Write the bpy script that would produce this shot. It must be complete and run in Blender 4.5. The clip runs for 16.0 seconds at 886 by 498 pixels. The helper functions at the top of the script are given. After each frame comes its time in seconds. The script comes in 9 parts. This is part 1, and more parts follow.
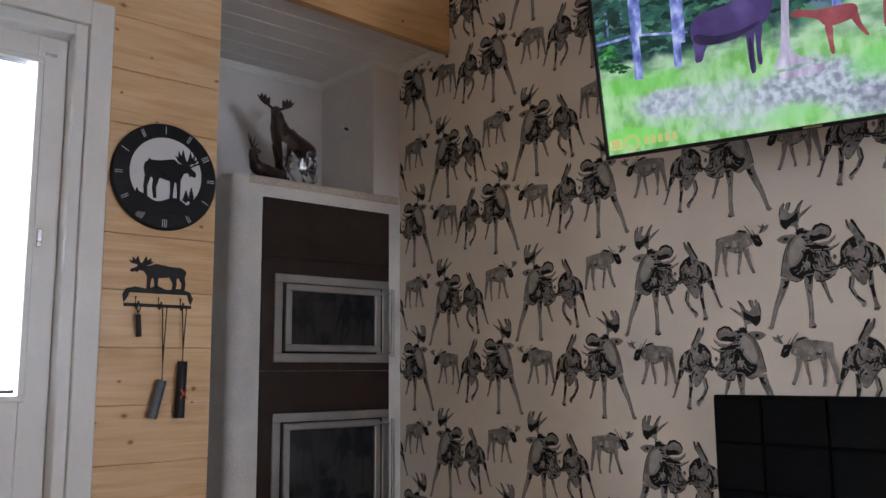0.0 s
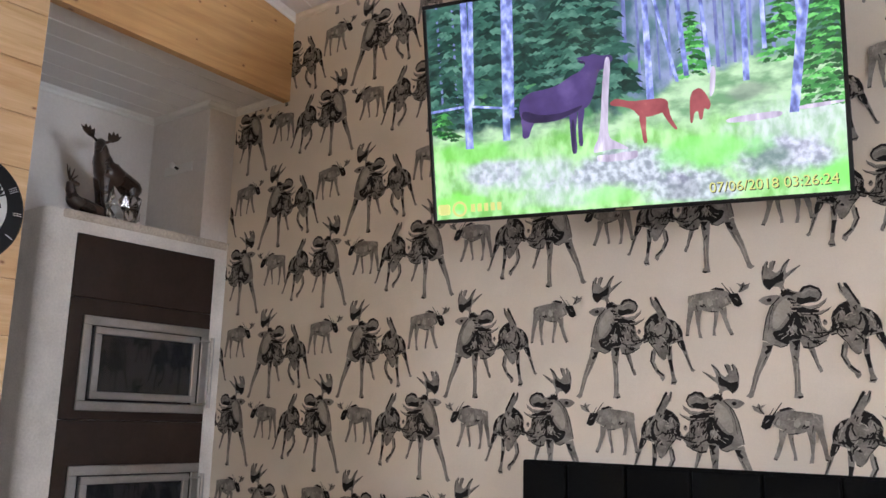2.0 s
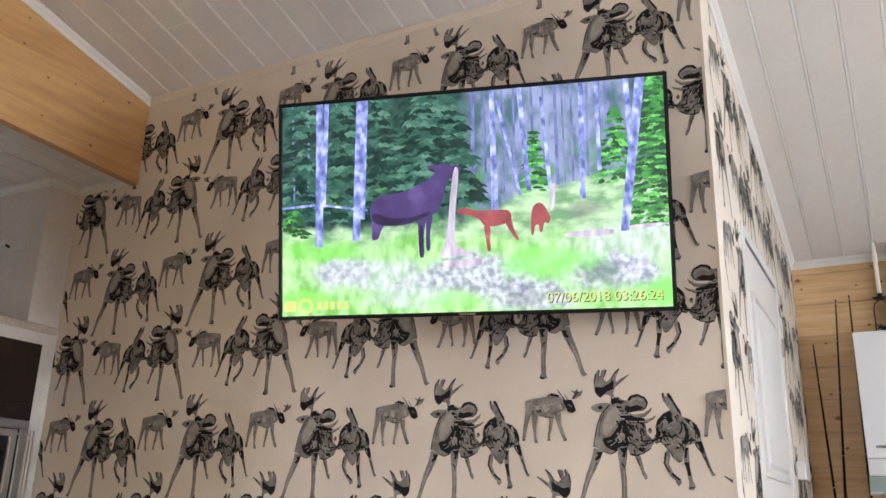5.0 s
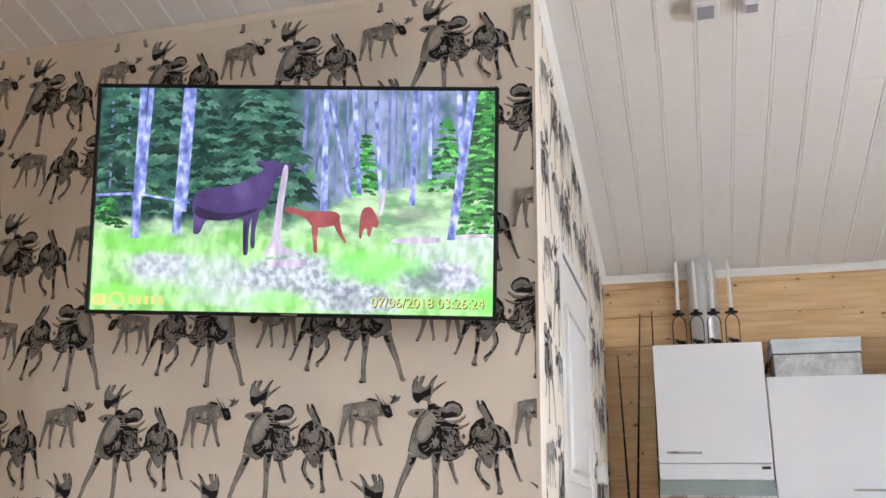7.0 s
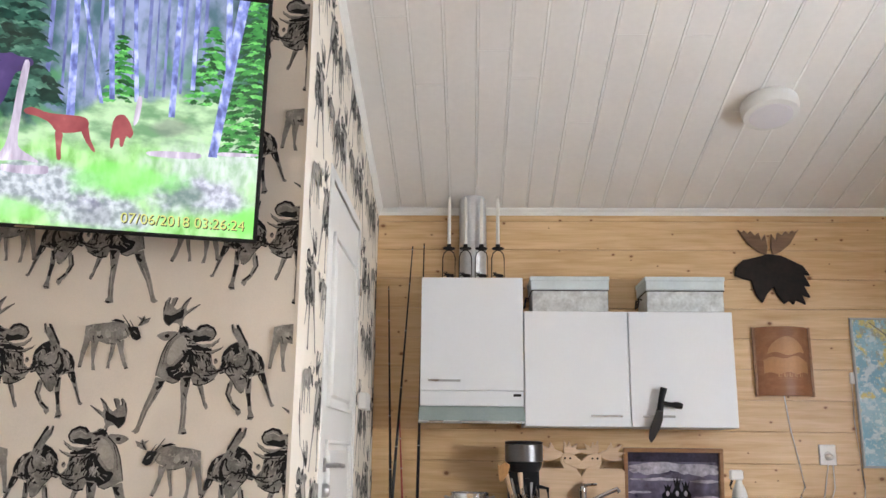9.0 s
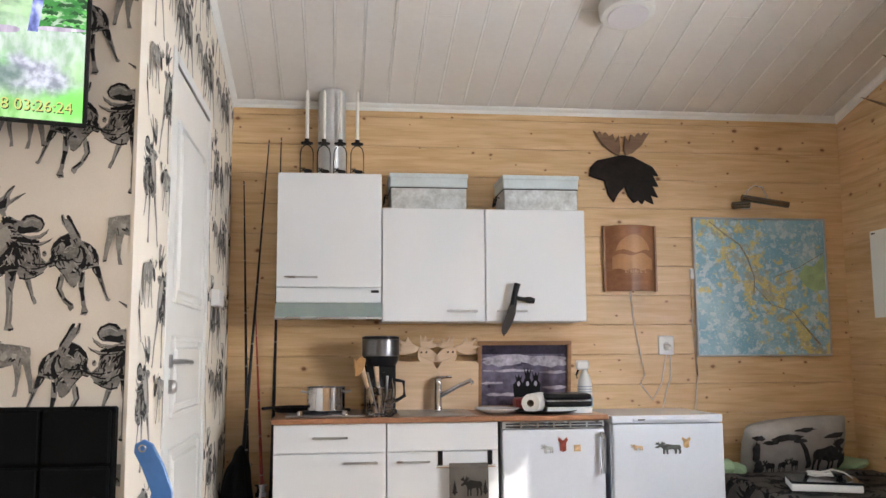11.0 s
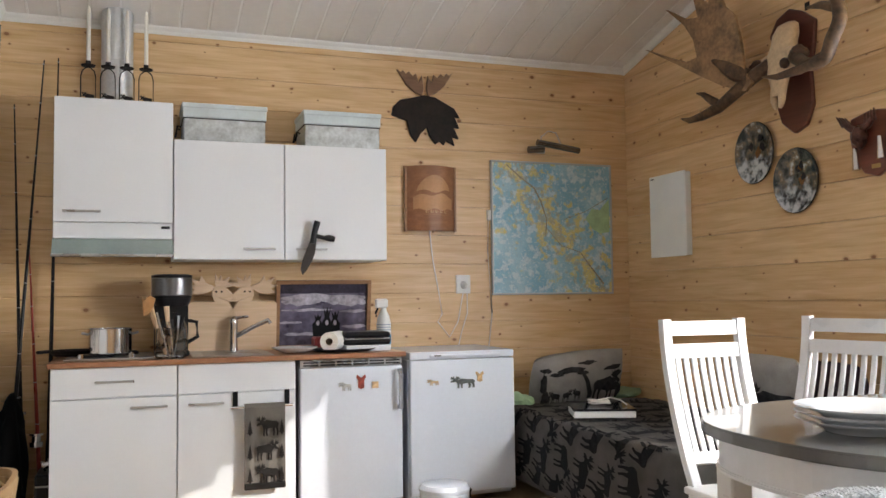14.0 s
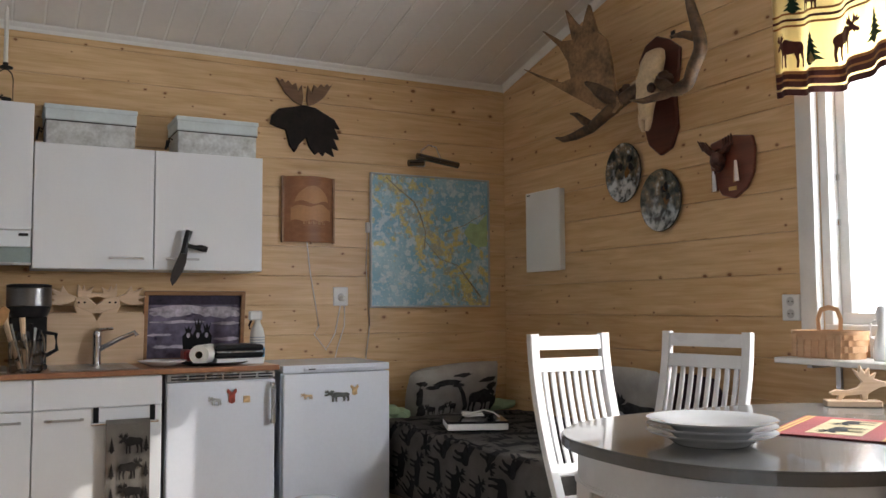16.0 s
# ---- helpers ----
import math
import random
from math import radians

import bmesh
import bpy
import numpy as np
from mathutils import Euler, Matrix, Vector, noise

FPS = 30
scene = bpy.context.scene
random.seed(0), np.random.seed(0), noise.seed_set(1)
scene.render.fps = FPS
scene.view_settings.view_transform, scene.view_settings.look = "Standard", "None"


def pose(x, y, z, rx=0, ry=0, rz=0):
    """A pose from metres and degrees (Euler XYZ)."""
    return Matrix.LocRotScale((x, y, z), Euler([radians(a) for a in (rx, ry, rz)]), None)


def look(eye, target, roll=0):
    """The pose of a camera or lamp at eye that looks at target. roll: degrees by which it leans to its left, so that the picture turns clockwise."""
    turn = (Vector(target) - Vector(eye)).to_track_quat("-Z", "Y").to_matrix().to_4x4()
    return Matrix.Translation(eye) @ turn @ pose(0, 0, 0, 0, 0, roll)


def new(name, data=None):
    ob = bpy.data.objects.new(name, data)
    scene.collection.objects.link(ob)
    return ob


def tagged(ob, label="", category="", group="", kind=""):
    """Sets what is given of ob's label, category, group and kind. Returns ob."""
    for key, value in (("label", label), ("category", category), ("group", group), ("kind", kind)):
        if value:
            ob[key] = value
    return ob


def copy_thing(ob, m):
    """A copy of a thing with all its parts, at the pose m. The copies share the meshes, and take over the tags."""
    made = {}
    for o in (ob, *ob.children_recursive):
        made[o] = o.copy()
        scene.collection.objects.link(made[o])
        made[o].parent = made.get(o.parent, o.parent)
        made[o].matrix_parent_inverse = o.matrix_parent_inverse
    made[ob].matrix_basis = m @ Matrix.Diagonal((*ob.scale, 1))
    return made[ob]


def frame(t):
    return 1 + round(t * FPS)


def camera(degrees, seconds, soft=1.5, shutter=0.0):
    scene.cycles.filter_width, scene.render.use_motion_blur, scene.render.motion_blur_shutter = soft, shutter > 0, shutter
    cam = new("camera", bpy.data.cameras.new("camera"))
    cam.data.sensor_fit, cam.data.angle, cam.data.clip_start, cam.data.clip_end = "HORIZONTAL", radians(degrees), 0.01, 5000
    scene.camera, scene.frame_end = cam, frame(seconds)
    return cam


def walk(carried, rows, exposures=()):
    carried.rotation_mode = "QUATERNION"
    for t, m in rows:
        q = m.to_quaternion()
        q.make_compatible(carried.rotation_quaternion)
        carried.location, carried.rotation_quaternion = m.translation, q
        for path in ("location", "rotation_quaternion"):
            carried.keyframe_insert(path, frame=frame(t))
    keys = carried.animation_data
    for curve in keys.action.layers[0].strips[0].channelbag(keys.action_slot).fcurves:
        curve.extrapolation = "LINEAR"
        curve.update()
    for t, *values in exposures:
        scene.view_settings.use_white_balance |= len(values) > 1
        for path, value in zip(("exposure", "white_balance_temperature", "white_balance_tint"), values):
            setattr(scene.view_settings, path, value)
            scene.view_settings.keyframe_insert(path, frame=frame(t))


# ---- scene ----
cam = camera(54.73, 16.0, soft=1.5)
# seconds, place, pitch above level, roll, yaw
PATH = [
    (0.0, 0.026, -0.002, 1.130, 8.32, 0.46, -40.77),
    (0.5, 0.033, -0.016, 1.143, 8.92, 0.17, -42.41),
    (1.0, 0.043, -0.028, 1.156, 10.18, -0.39, -45.44),
    (1.5, 0.054, -0.033, 1.164, 11.02, -0.89, -49.07),
    (2.0, 0.059, -0.037, 1.172, 11.56, -1.32, -52.02),
    (2.5, 0.058, -0.044, 1.178, 12.41, -1.30, -53.41),
    (3.0, 0.054, -0.053, 1.182, 13.46, -1.15, -55.07),
    (3.5, 0.052, -0.063, 1.188, 14.68, -1.12, -57.43),
    (4.0, 0.052, -0.078, 1.191, 16.47, -1.30, -59.41),
    (6.5, 0.041, -0.084, 1.235, 17.44, -1.19, -69.21),
    (7.0, 0.055, -0.083, 1.232, 17.83, -1.06, -73.94),
    (7.5, 0.075, -0.088, 1.235, 17.19, -0.70, -77.83),
    (8.0, 0.086, -0.106, 1.237, 16.22, -0.48, -81.03),
    (8.5, 0.098, -0.134, 1.236, 15.07, -0.56, -84.36),
    (9.0, 0.112, -0.168, 1.232, 13.35, -0.61, -88.23),
    (9.5, 0.120, -0.204, 1.229, 11.50, -0.30, -91.44),
    (12.0, 0.196, -0.249, 1.186, 4.70, 0.37, -99.87),
    (12.5, 0.207, -0.260, 1.176, 4.01, 0.37, -101.93),
    (13.0, 0.215, -0.267, 1.170, 3.58, 0.80, -103.90),
    (13.5, 0.221, -0.271, 1.165, 3.30, 0.89, -106.66),
    (14.0, 0.218, -0.280, 1.162, 3.17, 0.70, -109.81),
    (14.5, 0.214, -0.293, 1.164, 3.02, 0.42, -112.32),
    (15.0, 0.211, -0.310, 1.169, 2.92, 0.25, -114.66),
    (15.5, 0.206, -0.323, 1.172, 3.33, 0.24, -116.41),
    (16.0, 0.199, -0.335, 1.175, 3.81, 0.29, -117.38),
]
# seconds, stops, kelvin, tint
EXPOSURES = [(0.0, -0.72, 5750, 14), (0.5, -0.48, 5700, 14), (1.0, -0.32, 5750, 14), (2.0, -0.06, 6000, 14), (3.5, 0.06, 6300, 13), (6.5, 0.04, 6150, 12), (7.5, -0.06, 6150, 12), (9.5, -0.03, 6350, 11), (12.5, -0.09, 6380, 11), (14.0, -0.16, 6400, 10), (15.0, -0.40, 6400, 10), (15.5, -0.74, 6400, 10), (16.0, -0.85, 6400, 11)]
walk(cam, [(t, pose(x, y, z, 90 + pitch, roll, yaw)) for t, x, y, z, pitch, roll, yaw in PATH], EXPOSURES)

# ---- world and light ----
world = bpy.data.worlds.new("world")
scene.world = world
world.use_nodes = True
wn = world.node_tree.nodes
sky = wn.new("ShaderNodeTexSky")
sky.sky_type, sky.sun_disc = "NISHITA", False
SUN_WAY = Vector((0.90, 1.0, -0.67)).normalized()
sky.sun_elevation = math.asin(-SUN_WAY.z)
sky.sun_rotation = math.atan2(-SUN_WAY.x, -SUN_WAY.y)
wn["Background"].inputs[1].default_value = 0.12
world.node_tree.links.new(sky.outputs[0], wn["Background"].inputs[0])
sun = new("sun", bpy.data.lights.new("sun", "SUN"))
sun.data.energy, sun.data.angle, sun.data.color = 4.2, radians(0.53), (1.0, 0.94, 0.84)
sun.matrix_world = look((0, 0, 0), SUN_WAY)


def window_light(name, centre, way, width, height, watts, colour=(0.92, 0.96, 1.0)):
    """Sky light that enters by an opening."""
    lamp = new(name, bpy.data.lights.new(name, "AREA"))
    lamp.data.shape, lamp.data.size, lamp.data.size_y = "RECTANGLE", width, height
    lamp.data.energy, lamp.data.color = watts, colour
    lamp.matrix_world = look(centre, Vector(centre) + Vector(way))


window_light("sky_light_dining_window", (1.90, -4.05, 1.30), (0, 1, 0), 3.2, 2.9, 640)
window_light("sky_light_glass_door", (0.60, 3.80, 1.70), (0, -1, 0), 1.3, 1.9, 185)
# fill lamp at an added, unseen opening in the west wall
window_light("fill_light_west_opening", (-3.25, -1.5, 1.75), (1, 0, 0), 1.8, 1.6, 12)

# ---- plan ----
X_WEST, X_TV, X_KITCHEN = -3.0, 2.993, 5.435
Y_DINING, Y_DOOR, Y_CLOCK, Y_OVEN, Y_NICHE = -3.55, 0.43, 3.358, 3.80, 4.35
X_RIDGE, SLOPE, Z_EAVE = 1.2, 0.25, 2.759
Z_RIDGE = Z_EAVE + SLOPE * (X_KITCHEN - X_RIDGE)
Z_BEAM, X_NICHE = 2.88, 1.645


def z_roof(x):
    """Height of the sloping ceiling."""
    return Z_EAVE + SLOPE * (X_KITCHEN - x) if x > X_RIDGE else Z_RIDGE - SLOPE * (X_RIDGE - x)


# ---- materials ----
def nodes_of(m):
    return m.node_tree.nodes, m.node_tree.links


def plain(name, colour, rough=0.5, metal=0.0, vary=0.08, scale=6.0, bump=0.0, grain=60.0, coat=0.0, per_object=0.0):
    """A surface with mottling at two scales, fine relief and uneven gloss."""
    m = bpy.data.materials.new(name)
    m.use_nodes = True
    n, l = nodes_of(m)
    b = n["Principled BSDF"]
    co = n.new("ShaderNodeTexCoord")
    big, small = n.new("ShaderNodeTexNoise"), n.new("ShaderNodeTexNoise")
    big.inputs["Scale"].default_value, small.inputs["Scale"].default_value = scale, grain
    big.inputs["Detail"].default_value = 4
    l.new(co.outputs["Object"], big.inputs["Vector"]), l.new(co.outputs["Object"], small.inputs["Vector"])
    add = n.new("ShaderNodeMath")
    add.operation = "MULTIPLY_ADD"
    l.new(small.outputs["Fac"], add.inputs[0])
    add.inputs[1].default_value = 0.5
    l.new(big.outputs["Fac"], add.inputs[2])
    src = add.outputs[0]
    if per_object:
        info = n.new("ShaderNodeObjectInfo")
        mul = n.new("ShaderNodeMath")
        mul.operation = "MULTIPLY_ADD"
        l.new(info.outputs["Random"], mul.inputs[0])
        mul.inputs[1].default_value = per_object
        l.new(src, mul.inputs[2])
        src = mul.outputs[0]
    ramp = n.new("ShaderNodeValToRGB")
    lo = [max(0.0, c * (1 - vary * 2)) for c in colour]
    hi = [min(1.0, c * (1 + vary)) for c in colour]
    ramp.color_ramp.elements[0].position, ramp.color_ramp.elements[1].position = 0.45, 1.05 + per_object * 0.5
    ramp.color_ramp.elements[0].color, ramp.color_ramp.elements[1].color = (*lo, 1), (*hi, 1)
    l.new(src, ramp.inputs[0]), l.new(ramp.outputs[0], b.inputs["Base Color"])
    rr = n.new("ShaderNodeMapRange")
    rr.inputs["To Min"].default_value, rr.inputs["To Max"].default_value = max(0.02, rough - 0.1), min(1, rough + 0.1)
    l.new(big.outputs["Fac"], rr.inputs["Value"]), l.new(rr.outputs[0], b.inputs["Roughness"])
    b.inputs["Metallic"].default_value = metal
    b.inputs["Coat Weight"].default_value = coat
    if max(colour) < 0.06 and not metal and not coat:
        b.inputs["Specular IOR Level"].default_value = 0.2
    if bump:
        bp = n.new("ShaderNodeBump")
        bp.inputs["Strength"].default_value, bp.inputs["Distance"].default_value = bump, 0.004
        l.new(small.outputs["Fac"], bp.inputs["Height"]), l.new(bp.outputs[0], b.inputs["Normal"])
    return m


def wood(name, light, dark, rough=0.45, knots=True, grain=1.0, coat=0.15, tone=0.30):
    """Pine or birch with grain along the piece's own x, knots and a tone of its own for each piece."""
    m = bpy.data.materials.new(name)
    m.use_nodes = True
    n, l = nodes_of(m)
    b = n["Principled BSDF"]
    co, info = n.new("ShaderNodeTexCoord"), n.new("ShaderNodeObjectInfo")
    off = n.new("ShaderNodeVectorMath")
    off.operation = "MULTIPLY_ADD"
    comb = n.new("ShaderNodeCombineXYZ")
    for i in range(3):
        l.new(info.outputs["Random"], comb.inputs[i])
    l.new(comb.outputs[0], off.inputs[0])
    off.inputs[1].default_value = (37.0, 11.0, 53.0)
    l.new(co.outputs["Object"], off.inputs[2])
    mp = n.new("ShaderNodeMapping")
    mp.inputs["Scale"].default_value = (1.2 * grain, 14 * grain, 14 * grain)
    l.new(off.outputs[0], mp.inputs[0])
    no = n.new("ShaderNodeTexNoise")
    no.inputs["Scale"].default_value, no.inputs["Detail"].default_value, no.inputs["Distortion"].default_value = 2.2, 6, 0.6
    l.new(mp.outputs[0], no.inputs["Vector"])
    fine = n.new("ShaderNodeTexNoise")
    mp2 = n.new("ShaderNodeMapping")
    mp2.inputs["Scale"].default_value = (3, 90, 90)
    l.new(off.outputs[0], mp2.inputs[0]), l.new(mp2.outputs[0], fine.inputs["Vector"])
    fine.inputs["Scale"].default_value = 1.5
    mixf = n.new("ShaderNodeMath")
    mixf.operation = "MULTIPLY_ADD"
    l.new(fine.outputs["Fac"], mixf.inputs[0])
    mixf.inputs[1].default_value = 0.35
    l.new(no.outputs["Fac"], mixf.inputs[2])
    shade = n.new("ShaderNodeMath")
    shade.operation = "MULTIPLY_ADD"
    l.new(info.outputs["Random"], shade.inputs[0])
    shade.inputs[1].default_value = tone
    l.new(mixf.outputs[0], shade.inputs[2])
    ramp = n.new("ShaderNodeValToRGB")
    ramp.color_ramp.elements[0].position, ramp.color_ramp.elements[1].position = 0.48, 1.10
    ramp.color_ramp.elements[0].color, ramp.color_ramp.elements[1].color = (*light, 1), (*dark, 1)
    l.new(shade.outputs[0], ramp.inputs[0])
    last = ramp.outputs[0]
    if knots:
        mk = n.new("ShaderNodeMapping")
        mk.inputs["Scale"].default_value = (6.5, 9.0, 1.0)
        sxyz, flat_xz, depth = n.new("ShaderNodeSeparateXYZ"), n.new("ShaderNodeCombineXYZ"), n.new("ShaderNodeMath")
        l.new(off.outputs[0], sxyz.inputs[0])
        l.new(sxyz.outputs[0], flat_xz.inputs[0])
        l.new(sxyz.outputs[1], depth.inputs[0]), l.new(sxyz.outputs[2], depth.inputs[1])
        l.new(depth.outputs[0], flat_xz.inputs[1])
        l.new(flat_xz.outputs[0], mk.inputs[0])
        warp = n.new("ShaderNodeTexNoise")
        warp.inputs["Scale"].default_value = 14
        l.new(off.outputs[0], warp.inputs["Vector"])
        wv = n.new("ShaderNodeVectorMath")
        wv.operation = "MULTIPLY_ADD"
        l.new(warp.outputs["Color"], wv.inputs[0])
        wv.inputs[1].default_value = (0.12, 0.12, 0.12)
        l.new(mk.outputs[0], wv.inputs[2])
        vo = n.new("ShaderNodeTexVoronoi")
        vo.voronoi_dimensions = "2D"
        vo.inputs["Scale"].default_value = 1.0
        l.new(wv.outputs[0], vo.inputs["Vector"])
        kr = n.new("ShaderNodeValToRGB")
        e = kr.color_ramp.elements
        e[0].position, e[0].color = 0.05, (1, 1, 1, 1)
        e[1].position, e[1].color = 0.15, (0, 0, 0, 1)
        mid = e.new(0.085)
        mid.color = (0.28, 0.28, 0.28, 1)
        sep = n.new("ShaderNodeSeparateColor")
        l.new(vo.outputs["Color"], sep.inputs[0])
        girth, sized = n.new("ShaderNodeMapRange"), n.new("ShaderNodeMath")
        girth.inputs[3].default_value, girth.inputs[4].default_value = 0.75, 2.6
        sized.operation = "MULTIPLY"
        l.new(sep.outputs[1], girth.inputs[0])
        l.new(vo.outputs["Distance"], sized.inputs[0]), l.new(girth.outputs[0], sized.inputs[1])
        l.new(sized.outputs[0], kr.inputs[0])
        few = n.new("ShaderNodeMath")
        few.operation = "GREATER_THAN"
        few.inputs[1].default_value = 0.66
        l.new(sep.outputs[0], few.inputs[0])
        kf = n.new("ShaderNodeMath")
        kf.operation = "MULTIPLY"
        l.new(kr.outputs[0], kf.inputs[0]), l.new(few.outputs[0], kf.inputs[1])
        mx = n.new("ShaderNodeMix")
        mx.data_type = "RGBA"
        l.new(kf.outputs[0], mx.inputs[0]), l.new(last, mx.inputs[6])
        mx.inputs[7].default_value = (dark[0] * 0.42, dark[1] * 0.28, dark[2] * 0.20, 1)
        last = mx.outputs[2]
    l.new(last, b.inputs["Base Color"])
    b.inputs["Roughness"].default_value = rough
    b.inputs["Coat Weight"].default_value = coat
    b.inputs["Coat Roughness"].default_value = 0.3
    bp = n.new("ShaderNodeBump")
    bp.inputs["Strength"].default_value, bp.inputs["Distance"].default_value = 0.25, 0.002
    l.new(mixf.outputs[0], bp.inputs["Height"]), l.new(bp.outputs[0], b.inputs["Normal"])
    return m


def glow(name, colour, strength):
    m = bpy.data.materials.new(name)
    m.use_nodes = True
    b = m.node_tree.nodes["Principled BSDF"]
    b.inputs["Base Color"].default_value = (0.02, 0.02, 0.02, 1)
    b.inputs["Roughness"].default_value = 0.35
    b.inputs["Emission Color"].default_value = (*colour, 1)
    b.inputs["Emission Strength"].default_value = strength
    return m


def glassy(name, colour=(1, 1, 1), rough=0.0, ior=1.45):
    m = bpy.data.materials.new(name)
    m.use_nodes = True
    b = m.node_tree.nodes["Principled BSDF"]
    b.inputs["Base Color"].default_value = (*colour, 1)
    b.inputs["Transmission Weight"].default_value = 1.0
    b.inputs["Roughness"].default_value, b.inputs["IOR"].default_value = rough, ior
    return m


PINE = wood("pine_panel", (0.74, 0.525, 0.295), (0.54, 0.325, 0.145), coat=0.08, tone=0.20)
GLULAM = wood("pine_beam", (0.66, 0.40, 0.17), (0.47, 0.25, 0.09), grain=0.8, coat=0.25)
BIRCH = wood("birch", (0.78, 0.59, 0.42), (0.62, 0.44, 0.28), knots=False)
COUNTER = wood("counter_laminate", (0.36, 0.17, 0.085), (0.24, 0.10, 0.05), knots=False, rough=0.35)
MAHOGANY = wood("mahogany", (0.13, 0.035, 0.022), (0.06, 0.014, 0.010), knots=False, rough=0.3, coat=0.4)
VENEER = wood("lamp_veneer", (0.42, 0.20, 0.10), (0.28, 0.12, 0.055), knots=False)
OAK_FRAME = wood("picture_frame_wood", (0.36, 0.19, 0.08), (0.22, 0.10, 0.04), knots=False)
FLOOR_WOOD = wood("floor_laminate", (0.60, 0.44, 0.28), (0.44, 0.30, 0.18))
WHITE = plain("white_paint", (0.74, 0.74, 0.725), 0.38, vary=0.03)
CABINET = plain("white_cabinet_laminate", (0.76, 0.785, 0.82), 0.36, vary=0.012, scale=2)
APPLIANCE = plain("white_enamel", (0.73, 0.78, 0.87), 0.22, vary=0.025, scale=2, coat=0.3)
CHAIR_WHITE = plain("white_lacquer", (0.76, 0.76, 0.77), 0.3, vary=0.03, coat=0.2)
PANEL = plain("ceiling_panel", (0.80, 0.785, 0.77), 0.5, vary=0.03, scale=2, grain=30)
# paler than the boards: colours in the light caught by bevelled joints
LIT_JOINT = plain("ceiling_joint_highlight", (0.93, 0.93, 0.92), 0.35, vary=0.02)
CORNICE = plain("white_cornice", (0.82, 0.82, 0.80), 0.45, vary=0.03)
PAPER = plain("wallpaper_ground", (0.80, 0.735, 0.645), 0.75, vary=0.04, scale=3, bump=0.12, grain=220)
PLASTER = plain("oven_plaster", (0.68, 0.655, 0.625), 0.85, vary=0.12, scale=5, bump=0.5, grain=90)
NICHE = plain("niche_paint", (0.76, 0.73, 0.71), 0.8, vary=0.06, scale=2)
DARK_TILE = plain("dark_brown_tile", (0.026, 0.015, 0.011), 0.45, vary=0.15, scale=9)
STEEL = plain("brushed_steel", (0.48, 0.48, 0.49), 0.32, 1.0, vary=0.12, grain=140)
CHROME = plain("chrome", (0.72, 0.72, 0.74), 0.12, 1.0, vary=0.03)
ALU = plain("aluminium_handle", (0.48, 0.49, 0.51), 0.28, 1.0, vary=0.04)
DARK_GLASS = plain("oven_glass", (0.012, 0.014, 0.018), 0.08, vary=0.2, coat=0.5)
BLACK = plain("black_paint", (0.006, 0.006, 0.008), 0.55, vary=0.2)
BLACK_PLASTIC = plain("black_plastic", (0.016, 0.016, 0.018), 0.35, vary=0.15)
BLACK_CLOTH = plain("black_leatherette", (0.004, 0.0045, 0.005), 0.75, vary=0.2, bump=0.2, grain=160)
IRON = plain("blackened_iron", (0.02, 0.018, 0.018), 0.55, 0.5, vary=0.2)
INK_GREY = plain("wallpaper_grey_ink", (0.285, 0.268, 0.245), 0.8, vary=0.30, scale=22, grain=160)
INK_LIGHT = plain("wallpaper_light_ink", (0.42, 0.39, 0.35), 0.75, vary=0.15, scale=24, grain=120)
INK_DARK = plain("wallpaper_dark_ink", (0.016, 0.015, 0.016), 0.75, vary=0.3, scale=30, grain=140)
GREY_TOP = plain("grey_table_top", (0.13, 0.125, 0.12), 0.22, vary=0.06, scale=3, coat=0.35)
PORCELAIN = plain("white_porcelain", (0.80, 0.81, 0.82), 0.1, vary=0.02, coat=0.5)
ANTLER = plain("antler", (0.29, 0.172, 0.084), 0.55, vary=0.40, scale=9, bump=0.4, grain=45)
ANTLER_DARK = plain("antler_base", (0.075, 0.035, 0.018), 0.5, vary=0.3, scale=9, bump=0.5, grain=40)
ANTLER_BROWN = plain("weathered_antler", (0.115, 0.066, 0.034), 0.5, vary=0.45, scale=14, bump=0.5, grain=50)
BONE = plain("bone", (0.60, 0.46, 0.29), 0.5, vary=0.15, scale=14, bump=0.2)
BLANKET = plain("grey_blanket", (0.095, 0.088, 0.082), 0.95, vary=0.2, scale=8, bump=0.5, grain=260)
BLANKET_DARK = plain("black_blanket_print", (0.010, 0.010, 0.012), 0.95, vary=0.2, bump=0.5, grain=260)
GREEN_SHEET = plain("green_sheet", (0.33, 0.46, 0.28), 0.9, vary=0.08)
ZINC = plain("galvanised_tin", (0.60, 0.64, 0.66), 0.38, 0.65, vary=0.18, scale=16)
TIN_BLUE = plain("pale_blue_tin", (0.60, 0.68, 0.71), 0.45, 0.2, vary=0.06, scale=10)
CLEAR = glassy("clear_glass")
for matt in (BLACK, BLACK_CLOTH, INK_GREY, INK_LIGHT, INK_DARK, DARK_TILE, BLANKET, BLANKET_DARK, PAPER):
    matt.node_tree.nodes["Principled BSDF"].inputs["Specular IOR Level"].default_value = 0.22
BLACK_CLOTH.node_tree.nodes["Principled BSDF"].inputs["Specular IOR Level"].default_value = 0.1


